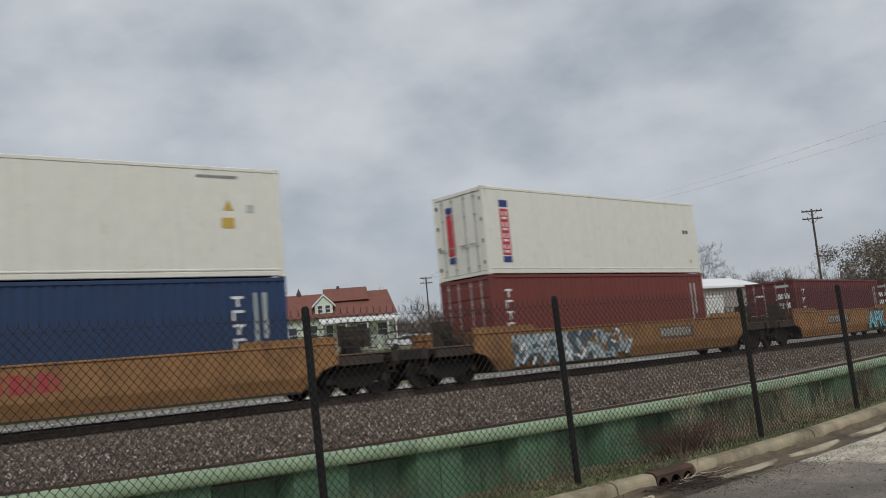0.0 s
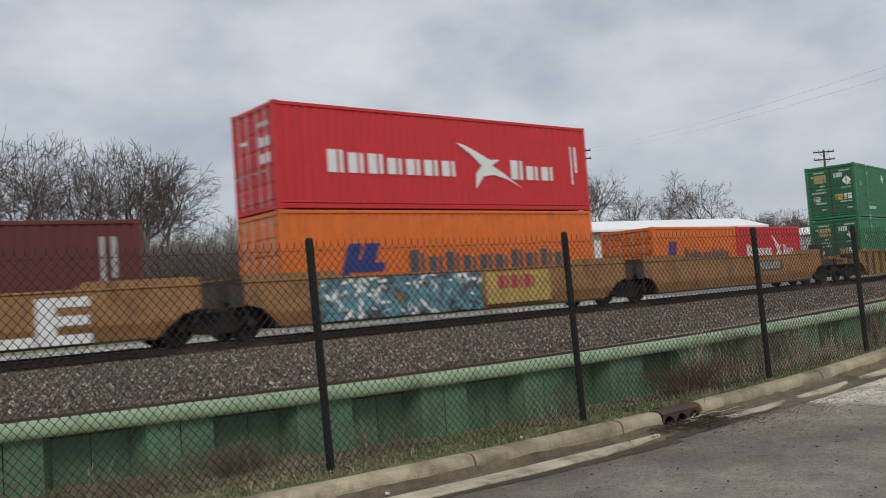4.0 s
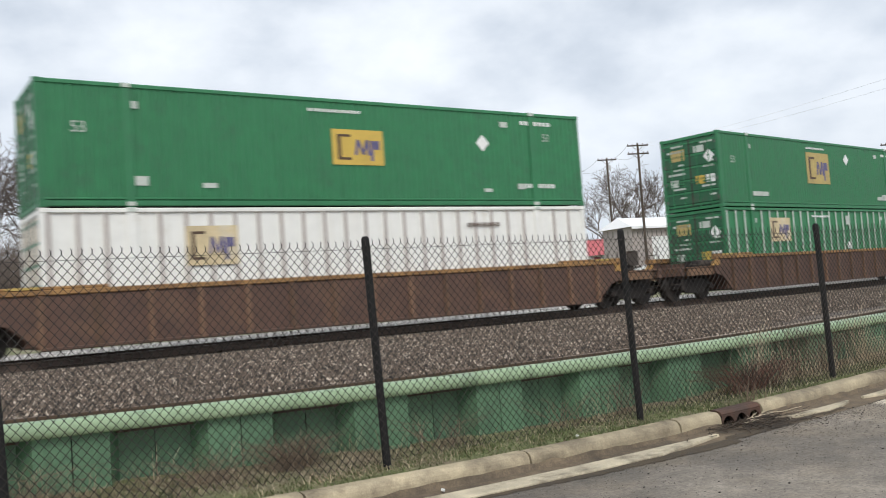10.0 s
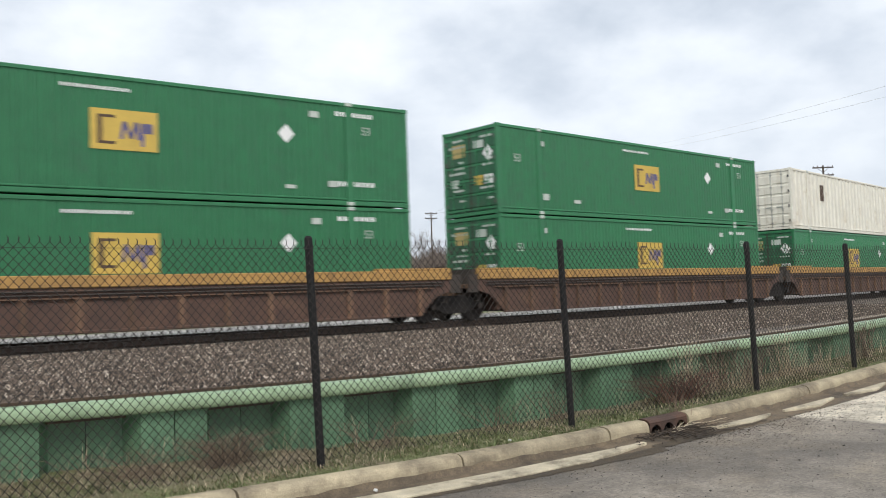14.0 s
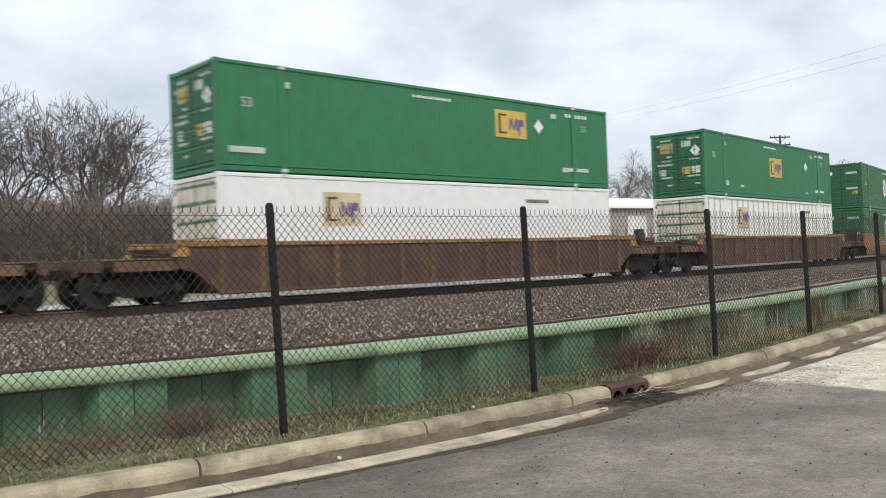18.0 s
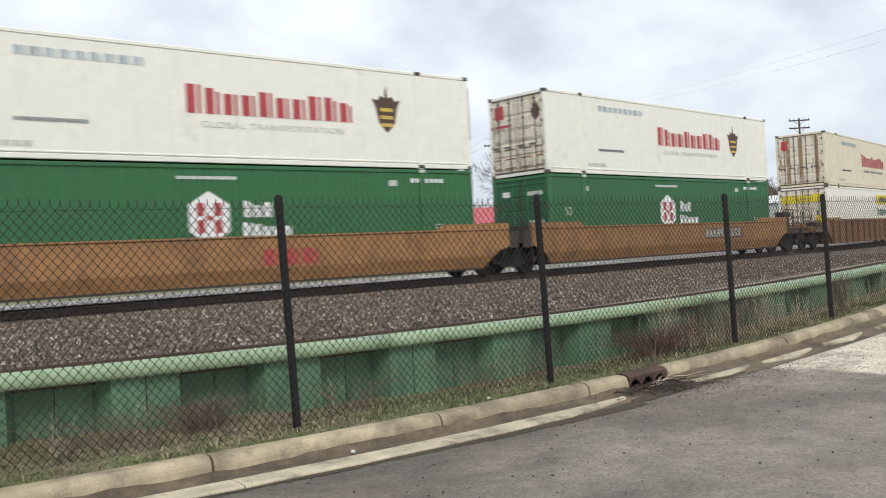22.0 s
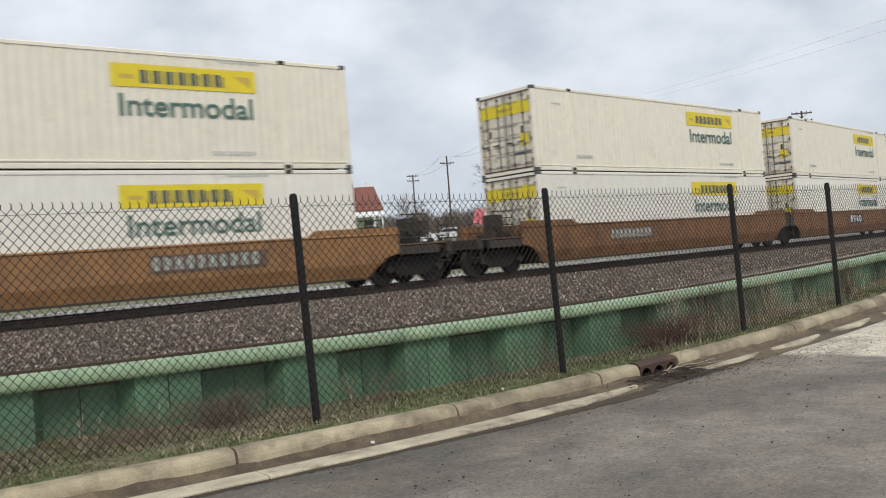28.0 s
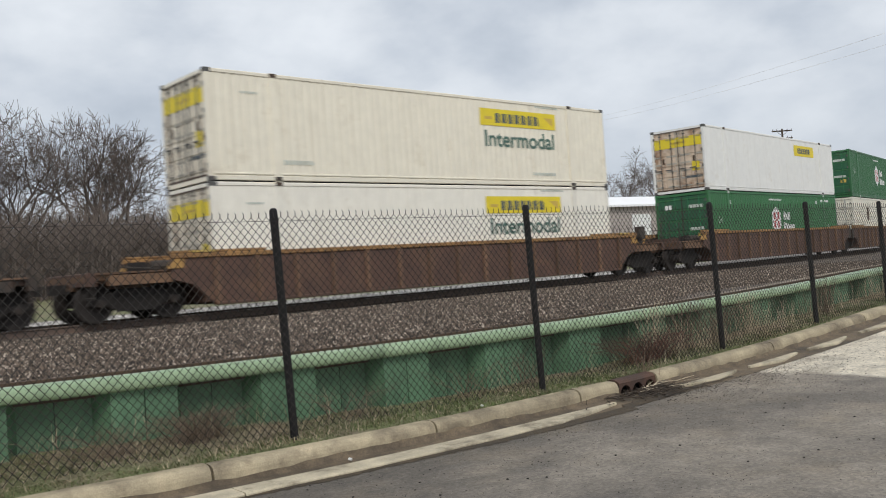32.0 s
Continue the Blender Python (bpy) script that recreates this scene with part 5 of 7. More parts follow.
design("jb_plain", mat="white_box", pitch=0.9, depth=0.004, texts=[], decals=[("jb_small",)], dark_posts=True, door_mat="door_rusty")
design("hamburg", mat="red_box", L=12.19, W=2.44, pitch=0.278, depth=0.036, posts=False, texts=[], decals=[("hamburg",)])
design("hamburg20", mat="red_box", L=6.06, W=2.44, H=2.44, pitch=0.278, depth=0.036, posts=False, texts=[], decals=[("hamburg20",)])
design("hapag", mat="orange_box", L=12.19, W=2.44, pitch=0.278, depth=0.036, posts=False, texts=[], decals=[("hapag",)])
design("hapag20", mat="orange_box", L=6.06, W=2.44, H=2.44, pitch=0.278, depth=0.036, posts=False, texts=[], decals=[("hapag20",)])
design("thal", mat="reefer_white", L=12.19, W=2.44, pitch=0.6, depth=0.003, posts=False, texts=[], decals=[("thal",)], door="reefer")
design("reefer", mat="reefer_white", L=12.19, W=2.44, pitch=0.6, depth=0.003, posts=False, texts=[], decals=[("reefer",)])
design("triton", mat="brick_red", L=12.19, W=2.44, pitch=0.278, depth=0.036, posts=False, texts=[], decals=[("triton",)])
design("tex", mat="maroon", L=12.19, W=2.44, H=2.66, pitch=0.278, depth=0.036, posts=False, texts=[], decals=[("tex",)])
design("blue40", mat="blue_box", L=12.19, W=2.44, pitch=0.278, depth=0.036, posts=False, texts=[], decals=[("blue40",)])


def decal_list(spec, L, H):
    kind, a = spec[0], spec[1:]
    if kind == "logo_square":
        return logo_square(*a)
    if kind == "d":
        return [("placard", diamond(*a), "ink_white", "white diamond placard")]
    if kind == "tags":
        return tag_set(L)
    if kind == "cream_end":
        return [("patch_panel", Build().box(13.2, -0.012, 0.2, 16.0, -0.002, 2.75, 0.004), "cream_panel", "stained cream replacement panel")]
    if kind == "plate":
        return [("marking", rect(*a), "ink_pale", "small pale plate")]
    if kind == "plate_dark":
        return [("marking", bars(*a, 8, 4), "ink_brown", "row of small dark figures")]
    if kind == "hub":
        cx, cz, r = 7.4, 1.55, 0.68
        hexa = [(cx + r * 0.92 * math.sin(math.pi / 3 * i), cz + r * math.cos(math.pi / 3 * i)) for i in range(6)]
        mark = Build()
        for x in (-0.33, 0.13):
            for z in (0.05, -0.38):
                mark.box(cx + x, -0.009, cz + z, cx + x + 0.20, -0.0045, cz + z + 0.33)
        mark.box(cx - 0.09, -0.009, cz - 0.06, cx + 0.09, -0.0045, cz + 0.06)
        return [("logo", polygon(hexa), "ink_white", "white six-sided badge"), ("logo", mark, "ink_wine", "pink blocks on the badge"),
                ("logo", bars(8.35, 1.55, 9.2, 1.98, 3, 1, 0.40, True), "ink_white", "white block lettering"), ("logo", bars(8.3, 1.0, 9.75, 1.42, 5, 2, 0.40, True), "ink_white", "white block lettering")]
    if kind == "cre":
        crest = polygon([(12.72, 1.30), (13.0, 1.02), (13.28, 1.30), (13.38, 1.75), (13.5, 2.0), (13.3, 1.95), (13.2, 2.1), (13.06, 2.02), (13.0, 2.42), (12.92, 2.02), (12.8, 2.1), (12.7, 1.95), (12.5, 2.0), (12.62, 1.75)])
        inner = Build()
        for z in (1.2, 1.42, 1.64):
            inner.box(12.78, -0.009, z, 13.22, -0.0045, z + 0.10)
        return [("logo", bars(6.95, 1.26, 11.9, 1.98, 10, 5, 0.34, True), "ink_wine", "dark red block lettering"),
                ("logo", crest, "ink_brown", "dark brown crest"), ("logo", inner, "ink_yellow", "ochre bands on the crest"),
                ("logo", bars(3.05, 2.32, 6.0, 2.52, 9, 7), "spray_grey", "faded blue-grey block lettering"),
                ("marking", bars(3.0, 0.86, 4.6, 0.95, 12, 8), "ink_slate", "row of small dark figures"), ("marking", bars(2.3, 0.3, 3.4, 0.42, 5, 8), "ink_pale", "row of small grey figures")]
    if kind == "jb":
        return [("logo", rect(9.70, 1.98, 13.40, 2.54), "ink_lemon", "yellow name panel"),
                ("logo", Build().add(*bars_shift(10.40, 2.08, 12.60, 2.40, 7, 3)), "ink_slate", "dark block lettering"),
                ("logo", Build().box(9.9, -0.009, 2.18, 10.25, -0.0045, 2.28), "ink_yellow", "ochre bar"), ("logo", Build().add(*tri(12.80, 2.08, 13.25, 2.38)), "ink_yellow", "ochre corner mark"),
                ("marking", bars(2.2, 0.46, 3.15, 0.58, 9, 3), "ink_pale", "row of small grey figures"), ("marking", bars(12.4, 2.72, 13.6, 2.78, 9, 4), "ink_pale", "row of small grey figures"),
                ("marking", bars(1.0, 2.30, 1.5, 2.36, 6, 3), "ink_pale", "row of small grey figures"), ("marking", bars(12.1, 0.36, 13.3, 0.46, 9, 3), "ink_pale", "row of small grey figures")]
    if kind == "jb_small":
        return [("logo", rect(10.4, 2.0, 13.2, 2.56), "ink_lemon", "yellow name panel"), ("logo", Build().add(*bars_shift(10.9, 2.14, 12.7, 2.42, 7, 3)), "ink_slate", "dark block lettering")]
    if kind in ("hamburg", "hamburg20"):
        f = 1.0 if kind == "hamburg" else 0.5
        bird = [(6.25, 2.08), (6.6, 2.02), (7.2, 1.78), (7.6, 1.60), (8.05, 1.62), (7.7, 1.42), (8.1, 1.22), (8.95, 0.72), (8.3, 1.0), (7.75, 1.12), (7.3, 1.06), (6.95, 0.66), (7.0, 1.15), (7.25, 1.4), (6.85, 1.72)]
        out = [("logo", bars(1.6 * f, 1.02, 6.3 * f, 1.66, 7, 11, 0.30, True), "ink_white", "white block lettering"),
               ("logo", polygon([(x * f, z) for x, z in bird]), "ink_white", "white bird emblem"),
               ("logo", bars(8.5 * f, 1.0, 10.6 * f, 1.62, 3, 12, 0.30, True), "ink_white", "white block lettering")]
        if f == 1.0:
            out.append(("marking", Build().box(11.35, -0.004, 0.9, 11.42, 0, 2.2).box(11.55, -0.004, 1.3, 11.66, 0, 2.2), "ink_white", "white upright marks"))
        return out
    if kind in ("hapag", "hapag20"):
        f = 1.0 if kind == "hapag" else 0.5
        z0 = 0.0 if f == 1 else -0.1
        L1 = [(1.75, 0.95), (2.1, 0.95), (2.1, 1.15), (3.25, 1.15), (3.3, 1.4), (2.95, 1.4), (3.15, 1.95), (2.65, 1.95), (2.5, 1.5), (2.4, 1.5), (2.55, 1.95), (2.1, 1.95)]
        return [("logo", polygon([(x * f, z + z0) for x, z in L1]), "ink_blue", "blue slanted emblem"),
                ("logo", bars(4.2 * f, 0.95 + z0, 10.9 * f, 1.72 + z0, 10, 13, 0.32, True), "ink_slate", "navy block lettering")]
    if kind == "thal":
        out = [("logo", rect(0.72, 2.22, 1.12, 2.45), "ink_blue", "navy block"), ("logo", rect(0.72, 0.62, 1.12, 2.16), "ink_red", "red name strip"), ("logo", rect(0.72, 0.38, 1.12, 0.58), "ink_blue", "navy block")]
        w = Build()
        for k in range(4):
            z = 0.70 + 0.37 * k
            w.box(0.80, -0.009, z, 1.04, -0.0045, z + 0.08).box(0.80, -0.009, z + 0.12, 0.87, -0.0045, z + 0.27).box(0.97, -0.009, z + 0.12, 1.04, -0.0045, z + 0.27)
        return out + [("logo", w, "ink_white", "white blocks on the strip"), ("marking", bars(11.2, 1.6, 11.6, 1.75, 2, 1), "ink_slate", "small dark mark"), ("marking", rect(11.5, 0.4, 11.6, 0.55), "ink_yellow", "small yellow mark")]
    if kind == "reefer":
        return [("marking", polygon([(10.55, 1.75), (10.85, 1.75), (10.7, 2.02)]), "ink_yellow", "yellow warning triangle"), ("marking", rect(10.5, 1.28, 10.85, 1.55), "ink_yellow", "yellow square plate"),
                ("marking", bars(9.9, 2.58, 11.0, 2.66, 9, 2), "ink_slate", "row of small dark figures"), ("marking", rect(11.2, 1.7, 11.4, 1.9), "ink_pale", "small grey plate")]
    if kind in ("triton", "tex", "blue40"):
        out = []
        u = {"triton": 0.78, "tex": 1.0, "blue40": 10.8}[kind]
        for k in range(6 if kind != "tex" else 3):
            z = H - 0.55 - k * (0.36 if kind != "tex" else 0.42)
            s = 0.16
            out.append(("logo", Build().box(u - s, -0.004, z, u + s, 0, z + 0.07).box(u - s if k % 2 else u - 0.03, -0.004, z - 0.2, u - s + 0.07 if k % 2 else u + 0.04, 0, z), "ink_white", "white upright lettering blocks"))
        out.append(("marking", Build().box(11.25, -0.004, 0.9, 11.33, 0, H - 0.4).box(11.5, -0.004, 1.3, 11.6, 0, H - 0.4), "ink_pale", "pale upright figures"))
        out.append(("marking", rect(11.3, 0.5, 11.5, 0.68), "ink_yellow", "small yellow mark"))
        return out
    return []


def bars_shift(u0, v0, u1, v1, n, seed, fill=0.30):
    b = bars(u0, v0, u1, v1, n, seed, fill)
    return [(x, y - 0.005, z) for x, y, z in b.v], b.f


def tri(u0, v0, u1, v1):
    b = Build().plate([(u0, v1), (u1, v0), (u1, v1)], -0.009, -0.0045)
    return b.v, b.f


MESHES = {}


def container_meshes(key):
    """All parts of a container, as (name, mesh, label, parent index)."""
    if key in MESHES:
        return MESHES[key]
    d = DESIGNS[key]
    L, H, W, mat = d["L"], d["H"], d["W"], d["mat"]
    x0, x1, y0, y1 = -L / 2, L / 2, -W / 2, W / 2
    out = []

    def put(name, built, m, label="", up=-1):
        me = built if isinstance(built, bpy.types.Mesh) else built.mesh(name, M[m])
        out.append((name, me, label, up))
        return len(out) - 1

    # side walls with their upright corrugation
    for side, y in ((-1, y0), (1, y1)):
        p, dep = d["pitch"], d["depth"]
        prof = []
        a, b = x0 + 0.14, x1 - 0.14
        n = max(1, round((b - a) / p))
        p = (b - a) / n
        inward = -side
        for k in range(n):
            q = a + k * p
            if d["rib"] == "post":
                prof += [(q, 0.0), (q + 0.08, 0.0), (q + 0.10, dep), (q + p - 0.02, dep)]
            else:
                prof += [(q, 0.0), (q + 0.40 * p, 0.0), (q + 0.52 * p, dep), (q + 0.88 * p, dep)]
        prof.append((b, 0.0))
        back = 0.06
        bb = Build()
        m = len(prof)
        zs = (0.16, H - 0.10)
        verts = [(x, y + inward * (0.012 + o), z) for z in zs for x, o in prof] + [(x, y + inward * back, z) for z in zs for x in (a, b)]
        faces = [(i, i + 1, i + 1 + m, i + m) for i in range(m - 1)] + [(2 * m, 2 * m + 1, 2 * m + 3, 2 * m + 2)]
        bb.add(verts, faces)
        put("side_panel", bb, mat)
        if d["rib"] == "post" and side < 0:
            rm = d.get("rib_mat") or "ink_pale"
            if d.get("rib_mat"):
                for k in range(n):
                    q = a + k * p
                    put("rib", Build().box(q - 0.005, y0 + 0.004, 0.18, q + 0.085, y0 + 0.02, H - 0.12), rm)
    # frame
    for x in (x0, x1 - 0.14):
        for y in (y0, y1 - 0.14):
            put("corner_post", Build().box(x, y, 0.12, x + 0.14, y + 0.14, H - 0.12, 0.015), mat)
    for y in (y0 - 0.004, y1 - 0.096):
        put("top_rail", Build().box(x0 + 0.14, y, H - 0.12, x1 - 0.14, y + 0.1, H - 0.01, 0.02), mat)
        b = Build().box(x0 + 0.14, y - 0.002, 0.02, x1 - 0.14, y + 0.1, 0.15, 0.015)
        b.box(x0 + 0.14, y + 0.002, 0.17, x1 - 0.14, y + 0.1, 0.22, 0.01)
        put("bottom_rail", b, mat)
    for z in (0.0, H - 0.12):
        for x in (x0, x1 - 0.178):
            for y in (y0, y1 - 0.162):
                put("corner_casting", Build().box(x - 0.003, y - 0.006, z, x + 0.178, y + 0.162, z + 0.12, 0.012), mat if not d.get("dark_posts") else "casting")
    roof = Build()
    n = 2 * max(4, int(L / 0.6))
    xs = [x0 + 0.14 + (L - 0.28) * k / n for k in range(n + 1)]
    roof.add([(x, y, H - (0.02 if k % 2 else 0.035)) for y in (y0 + 0.09, y1 - 0.09) for k, x in enumerate(xs)], [(k, k + 1, k + n + 2, k + n + 1) for k in range(n)])
    put("roof", roof, mat)
    put("underframe", Build().box(x0 + 0.1, y0 + 0.1, 0.06, x1 - 0.1, y1 - 0.1, 0.15), "frame_dark")
    if d["posts"]:
        # lifting posts at the forty-foot marks
        for u in (1.98, 14.17):
            for y, s in ((y0, -1), (y1, 1)):
                b = Build().box(x0 + u - 0.11, min(y, y + s * 0.012), 0.0, x0 + u + 0.11, max(y, y + s * 0.012) + (0.0 if s > 0 else 0.05), H)
                at = put("lifting_post", b, mat)
                for z in (0.02, H - 0.11):
                    put("casting", Build().box(x0 + u - 0.10, min(y, y + s * 0.035), z, x0 + u + 0.10, max(y, y + s * 0.035), z + 0.10, 0.01), "frame_dark" if d.get("dark_posts") else "ink_pale", "", at)
    # door end, and the plain front wall at the other end
    for k, (ya, yb) in enumerate(((y0 + 0.15, -0.01), (0.01, y1 - 0.15))):
        prof = [(0.15, 0.035)]
        if d["door"] != "reefer":
            for r in range(5):
                z = 0.26 + r * (H - 0.5) / 5
                prof += [(z, 0.035), (z + 0.03, 0.016), (z + (H - 0.5) / 5 - 0.10, 0.016), (z + (H - 0.5) / 5 - 0.07, 0.035)]
        prof.append((H - 0.15, 0.035))
        m = len(prof)
        b = Build().add([(x0 + o, y, z) for y in (ya, yb) for z, o in prof] + [(x0 + 0.09, y, z) for y in (ya, yb) for z in (0.15, H - 0.15)],
                        [(k2, k2 + 1, k2 + 1 + m, k2 + m) for k2 in range(m - 1)] + [(2 * m, 2 * m + 1, 2 * m + 3, 2 * m + 2), (0, m, 2 * m + 2, 2 * m), (m - 1, 2 * m + 1, 2 * m + 3, 2 * m - 1)])
        # green doors take the darker green that paints shade into their panels
        door = put("door", b, d.get("door_mat") or ("green_recess" if "green" in mat else mat))
        for f in (0.28, 0.74):
            y = ya + (yb - ya) * f
            rod = Build().rod((x0 + 0.005, y, 0.12), (x0 + 0.005, y, H - 0.12), 0.018, sides=6)
            for z in (0.3, 0.95, H - 0.9, H - 0.3):
                rod.box(x0 - 0.012, y - 0.05, z, x0 + 0.03, y + 0.05, z + 0.05)
            rod.box(x0 - 0.02, y, 1.05, x0 + 0.0, y + 0.30, 1.09)
            put("lock_rod", rod, "green_box" if "green" in mat else ("casting" if key.startswith("cre") or key.startswith("jb") else "rod"), "", door)
        for r in range(4):
            z = 0.35 + r * (H - 0.8) / 3
            yy = ya - 0.03 if k == 0 else yb - 0.03
            put("hinge", Build().box(x0 - 0.004, yy, z, x0 + 0.036, yy + 0.07, z + 0.12), "casting", "", door)
    if key.startswith("cre"):
        unit = put("cooling_unit", Build().box(x1 - 0.02, y0 + 0.35, 1.0, x1 + 0.32, y1 - 0.35, H - 0.25, 0.03), "casting", "dark cooling unit on the end wall")
        for z in (1.2, 1.35, 1.5, 1.65):
            put("grille_bar", Build().box(x1 + 0.321, y0 + 0.5, z, x1 + 0.335, y1 - 0.5, z + 0.06), "frame_dark", "", unit)
    put("front_wall", Build().box(x1 - 0.06, y0 + 0.14, 0.14, x1 - 0.02, y1 - 0.14, H - 0.12), mat)
    for z in (0.02, H - 0.13):
        put("end_rail", Build().box(x0 + 0.01, y0 + 0.14, z, x0 + 0.1, y1 - 0.14, z + 0.11), mat)
    # pictures on the door end, one per maker
    e = x0 - 0.004

    def on_door(name, ya, za, yb, zb, m, label):
        put(name, Build().box(e + 0.012, ya, za, e + 0.016, yb, zb), m, label)

    if key.startswith("emp") or key.startswith("hub"):
        # rails between the recessed panels, and the dark gap where the leaves meet
        for ya, yb in ((y0 + 0.16, -0.03), (0.03, y1 - 0.16)):
            for r in range(6):
                z = 0.22 + r * (H - 0.5) / 5
                on_door("door_rail", ya, z - 0.035, yb, z + 0.035, "green_box" if key.startswith("emp") else "hub_green", "")
        on_door("door_gasket", -0.028, 0.16, 0.028, H - 0.16, "frame_dark", "dark rubber door gasket")
    if key.startswith("emp") and "white" not in key:
        for z in (0.5, 0.85, 1.6, 1.78, 2.52):
            for ya in (y0 + 0.26, y1 - 1.02):
                on_door("marking", ya, z, ya + 0.2 + 0.13 * ((z * 7) % 3), z + 0.07, "ink_pale", "pale stripe")
        on_door("logo", y1 - 1.08, 1.98, y1 - 0.42, 2.42, "faded_badge", "faded yellow square badge")
        on_door("marking", y0 + 0.25, 1.00, y0 + 0.64, 1.30, "ink_white", "white plate")
        on_door("marking", y0 + 0.70, 0.98, y0 + 1.10, 1.30, "ink_yellow", "yellow plate")
        on_door("marking", y1 - 0.72, 0.98, y1 - 0.36, 1.26, "ink_pale", "small white figures")
        put("placard", Build().add([(e + 0.008, y0 + 0.45 + a, 2.0 + b) for a, b in ((-0.24, 0), (0, -0.27), (0.24, 0), (0, 0.27))], [(0, 1, 2, 3)]), "ink_white", "white diamond placard")
        for z in (1.42, 2.3):
            on_door("marking", y1 - 1.05, z, y1 - 0.3, z + 0.08, "ink_pale", "pale stripe")
        on_door("marking", y0 + 0.65, 2.2, y0 + 1.1, 2.45, "ink_pale", "small white figures")
    elif key.startswith("hub"):
        on_door("marking", y1 - 0.8, 2.2, y1 - 0.45, 2.4, "ink_white", "white badge")
        on_door("marking", y0 + 0.3, 1.2, y0 + 1.0, 1.34, "ink_pale", "pale stripe")
        on_door("marking", y0 + 0.3, 2.2, y0 + 1.0, 2.34, "ink_pale", "pale stripe")
        on_door("marking", y0 + 0.3, 0.9, y0 + 0.62, 1.1, "ink_yellow", "yellow plate")
    elif key.startswith("jb"):
        on_door("logo", y0 + 0.16, H - 0.86, y1 - 0.16, H - 0.42, "ink_lemon", "yellow name panel")
        on_door("logo", -0.40, H - 0.70, 0.40, H - 0.62, "ink_yellow", "ochre bar")
        on_door("marking", y0 + 0.30, 0.92, y0 + 0.66, 1.34, "ink_lemon", "yellow plate")
        on_door("marking", y0 + 0.20, 0.62, y0 + 0.95, 0.72, "ink_slate", "row of small dark figures")
        on_door("door_gasket", -0.025, 0.16, 0.025, H - 0.16, "casting", "dark rubber door gasket")
        # grey bands paint the shade in the door corrugation, with some grime
        for r in range(6):
            z = 0.28 + r * 0.34 + (0.42 if r == 5 else 0)
            for ya, yb in ((y0 + 0.18, y0 + 0.42), (y0 + 0.72, -0.10), (0.10, y1 - 0.72), (y1 - 0.42, y1 - 0.18)):
                on_door("strap", ya, z, yb, z + 0.07, "door_shadow", "grey band of painted recess shade and grime")
        for y in (y0 + 0.56, y1 - 0.56):
            on_door("latch", y - 0.05, 1.35, y + 0.05, 1.60, "ink_brown", "dark latch keeper")
    elif key == "cre_dirty":
        for y in (y0 + 0.35, -0.12, y1 - 0.75):
            on_door("stain", y, 0.25, y + 0.2, 2.7, "rust_streak", "brown rust streak down the door")
        on_door("logo", y1 - 0.62, 2.05, y1 - 0.3, 2.55, "ink_red", "red square badge")
    elif key.startswith("cre"):
        on_door("logo", y1 - 0.70, 2.08, y1 - 0.28, 2.56, "ink_wine", "faded red square badge")
        shield = [(0.0, 1.86), (0.17, 2.02), (0.19, 2.30), (0.13, 2.30), (0.13, 2.48), (0.05, 2.40), (0.0, 2.56), (-0.05, 2.40), (-0.13, 2.48), (-0.13, 2.30), (-0.19, 2.30), (-0.17, 2.02)]
        put("logo", Build().add([(e + 0.010, y0 + 0.42 + u, v) for u, v in shield], [tuple(range(12))]), "ink_brown", "dark brown crest")
        # rust bands low on the doors, recess shade painted as grey bands above
        for z in (0.30, 0.62, 0.95, 1.28, 1.62):
            for ya, yb in ((y0 + 0.18, y0 + 0.48), (y0 + 0.66, -0.10), (0.10, y1 - 0.66), (y1 - 0.48, y1 - 0.18)):
                on_door("strap", ya, z, yb, z + 0.045, "door_rust_line" if z < 1.0 else "door_shadow", "thin band of rust and painted shade on the door")
        on_door("marking", y1 - 1.05, 1.78, y1 - 0.25, 1.86, "ink_wine", "faded red lettering as a bar")
    elif key == "thal":
        on_door("logo", y1 - 0.95, 0.8, y1 - 0.6, 2.2, "ink_red", "red name strip")
        on_door("logo", y1 - 0.95, 2.25, y1 - 0.6, 2.45, "ink_blue", "navy block")
        on_door("logo", y1 - 0.95, 0.55, y1 - 0.6, 0.75, "ink_blue", "navy block")
    elif key.startswith("hamburg") or key.startswith("tex"):
        for z in (1.3, 1.75):
            for y in (y0 + 0.3, y0 + 0.62):
                on_door("marking", y, z, y + 0.24, z + 0.26, "ink_white", "white plate")
        on_door("marking", y1 - 0.9, 1.95, y1 - 0.5, 2.05, "ink_white", "white emblem")
        on_door("marking", y0 + 0.3, 2.3, y0 + 0.9, 2.42, "ink_pale", "small white figures")
    if key.startswith("jb") or key.startswith("cre"):
        # worn dark frame round the doors, paired gaskets, rust run down from the fittings
        on_door("end_trim", y0 + 0.13, H - 0.15, y1 - 0.13, H - 0.115, "ink_brown", "worn dark edge of the door frame")
        on_door("end_trim", y1 - 0.15, 0.13, y1 - 0.11, H - 0.13, "ink_brown", "worn dark edge of the door frame")
        on_door("end_trim", y0 + 0.13, 0.13, y1 - 0.13, 0.19, "ink_brown", "worn dark edge of the door frame")
        for y in (-0.11, 0.075):
            on_door("door_gasket", y, 0.18, y + 0.035, H - 0.16, "door_shadow", "grey rubber door gasket")
        rng = random.Random(len(key) * 5 + int(d["depth"] * 1000))
        runs = Build()
        for _ in range(26 if key.startswith("cre") else 14):
            y, z = rng.uniform(y0 + 0.2, y1 - 0.2), rng.uniform(0.35, 1.9)
            runs.box(e + 0.0165, y, z - rng.uniform(0.10, 0.45), e + 0.0185, y + rng.uniform(0.012, 0.045), z)
        put("stain", runs, "door_rust_line", "brown rust streaks down the doors")
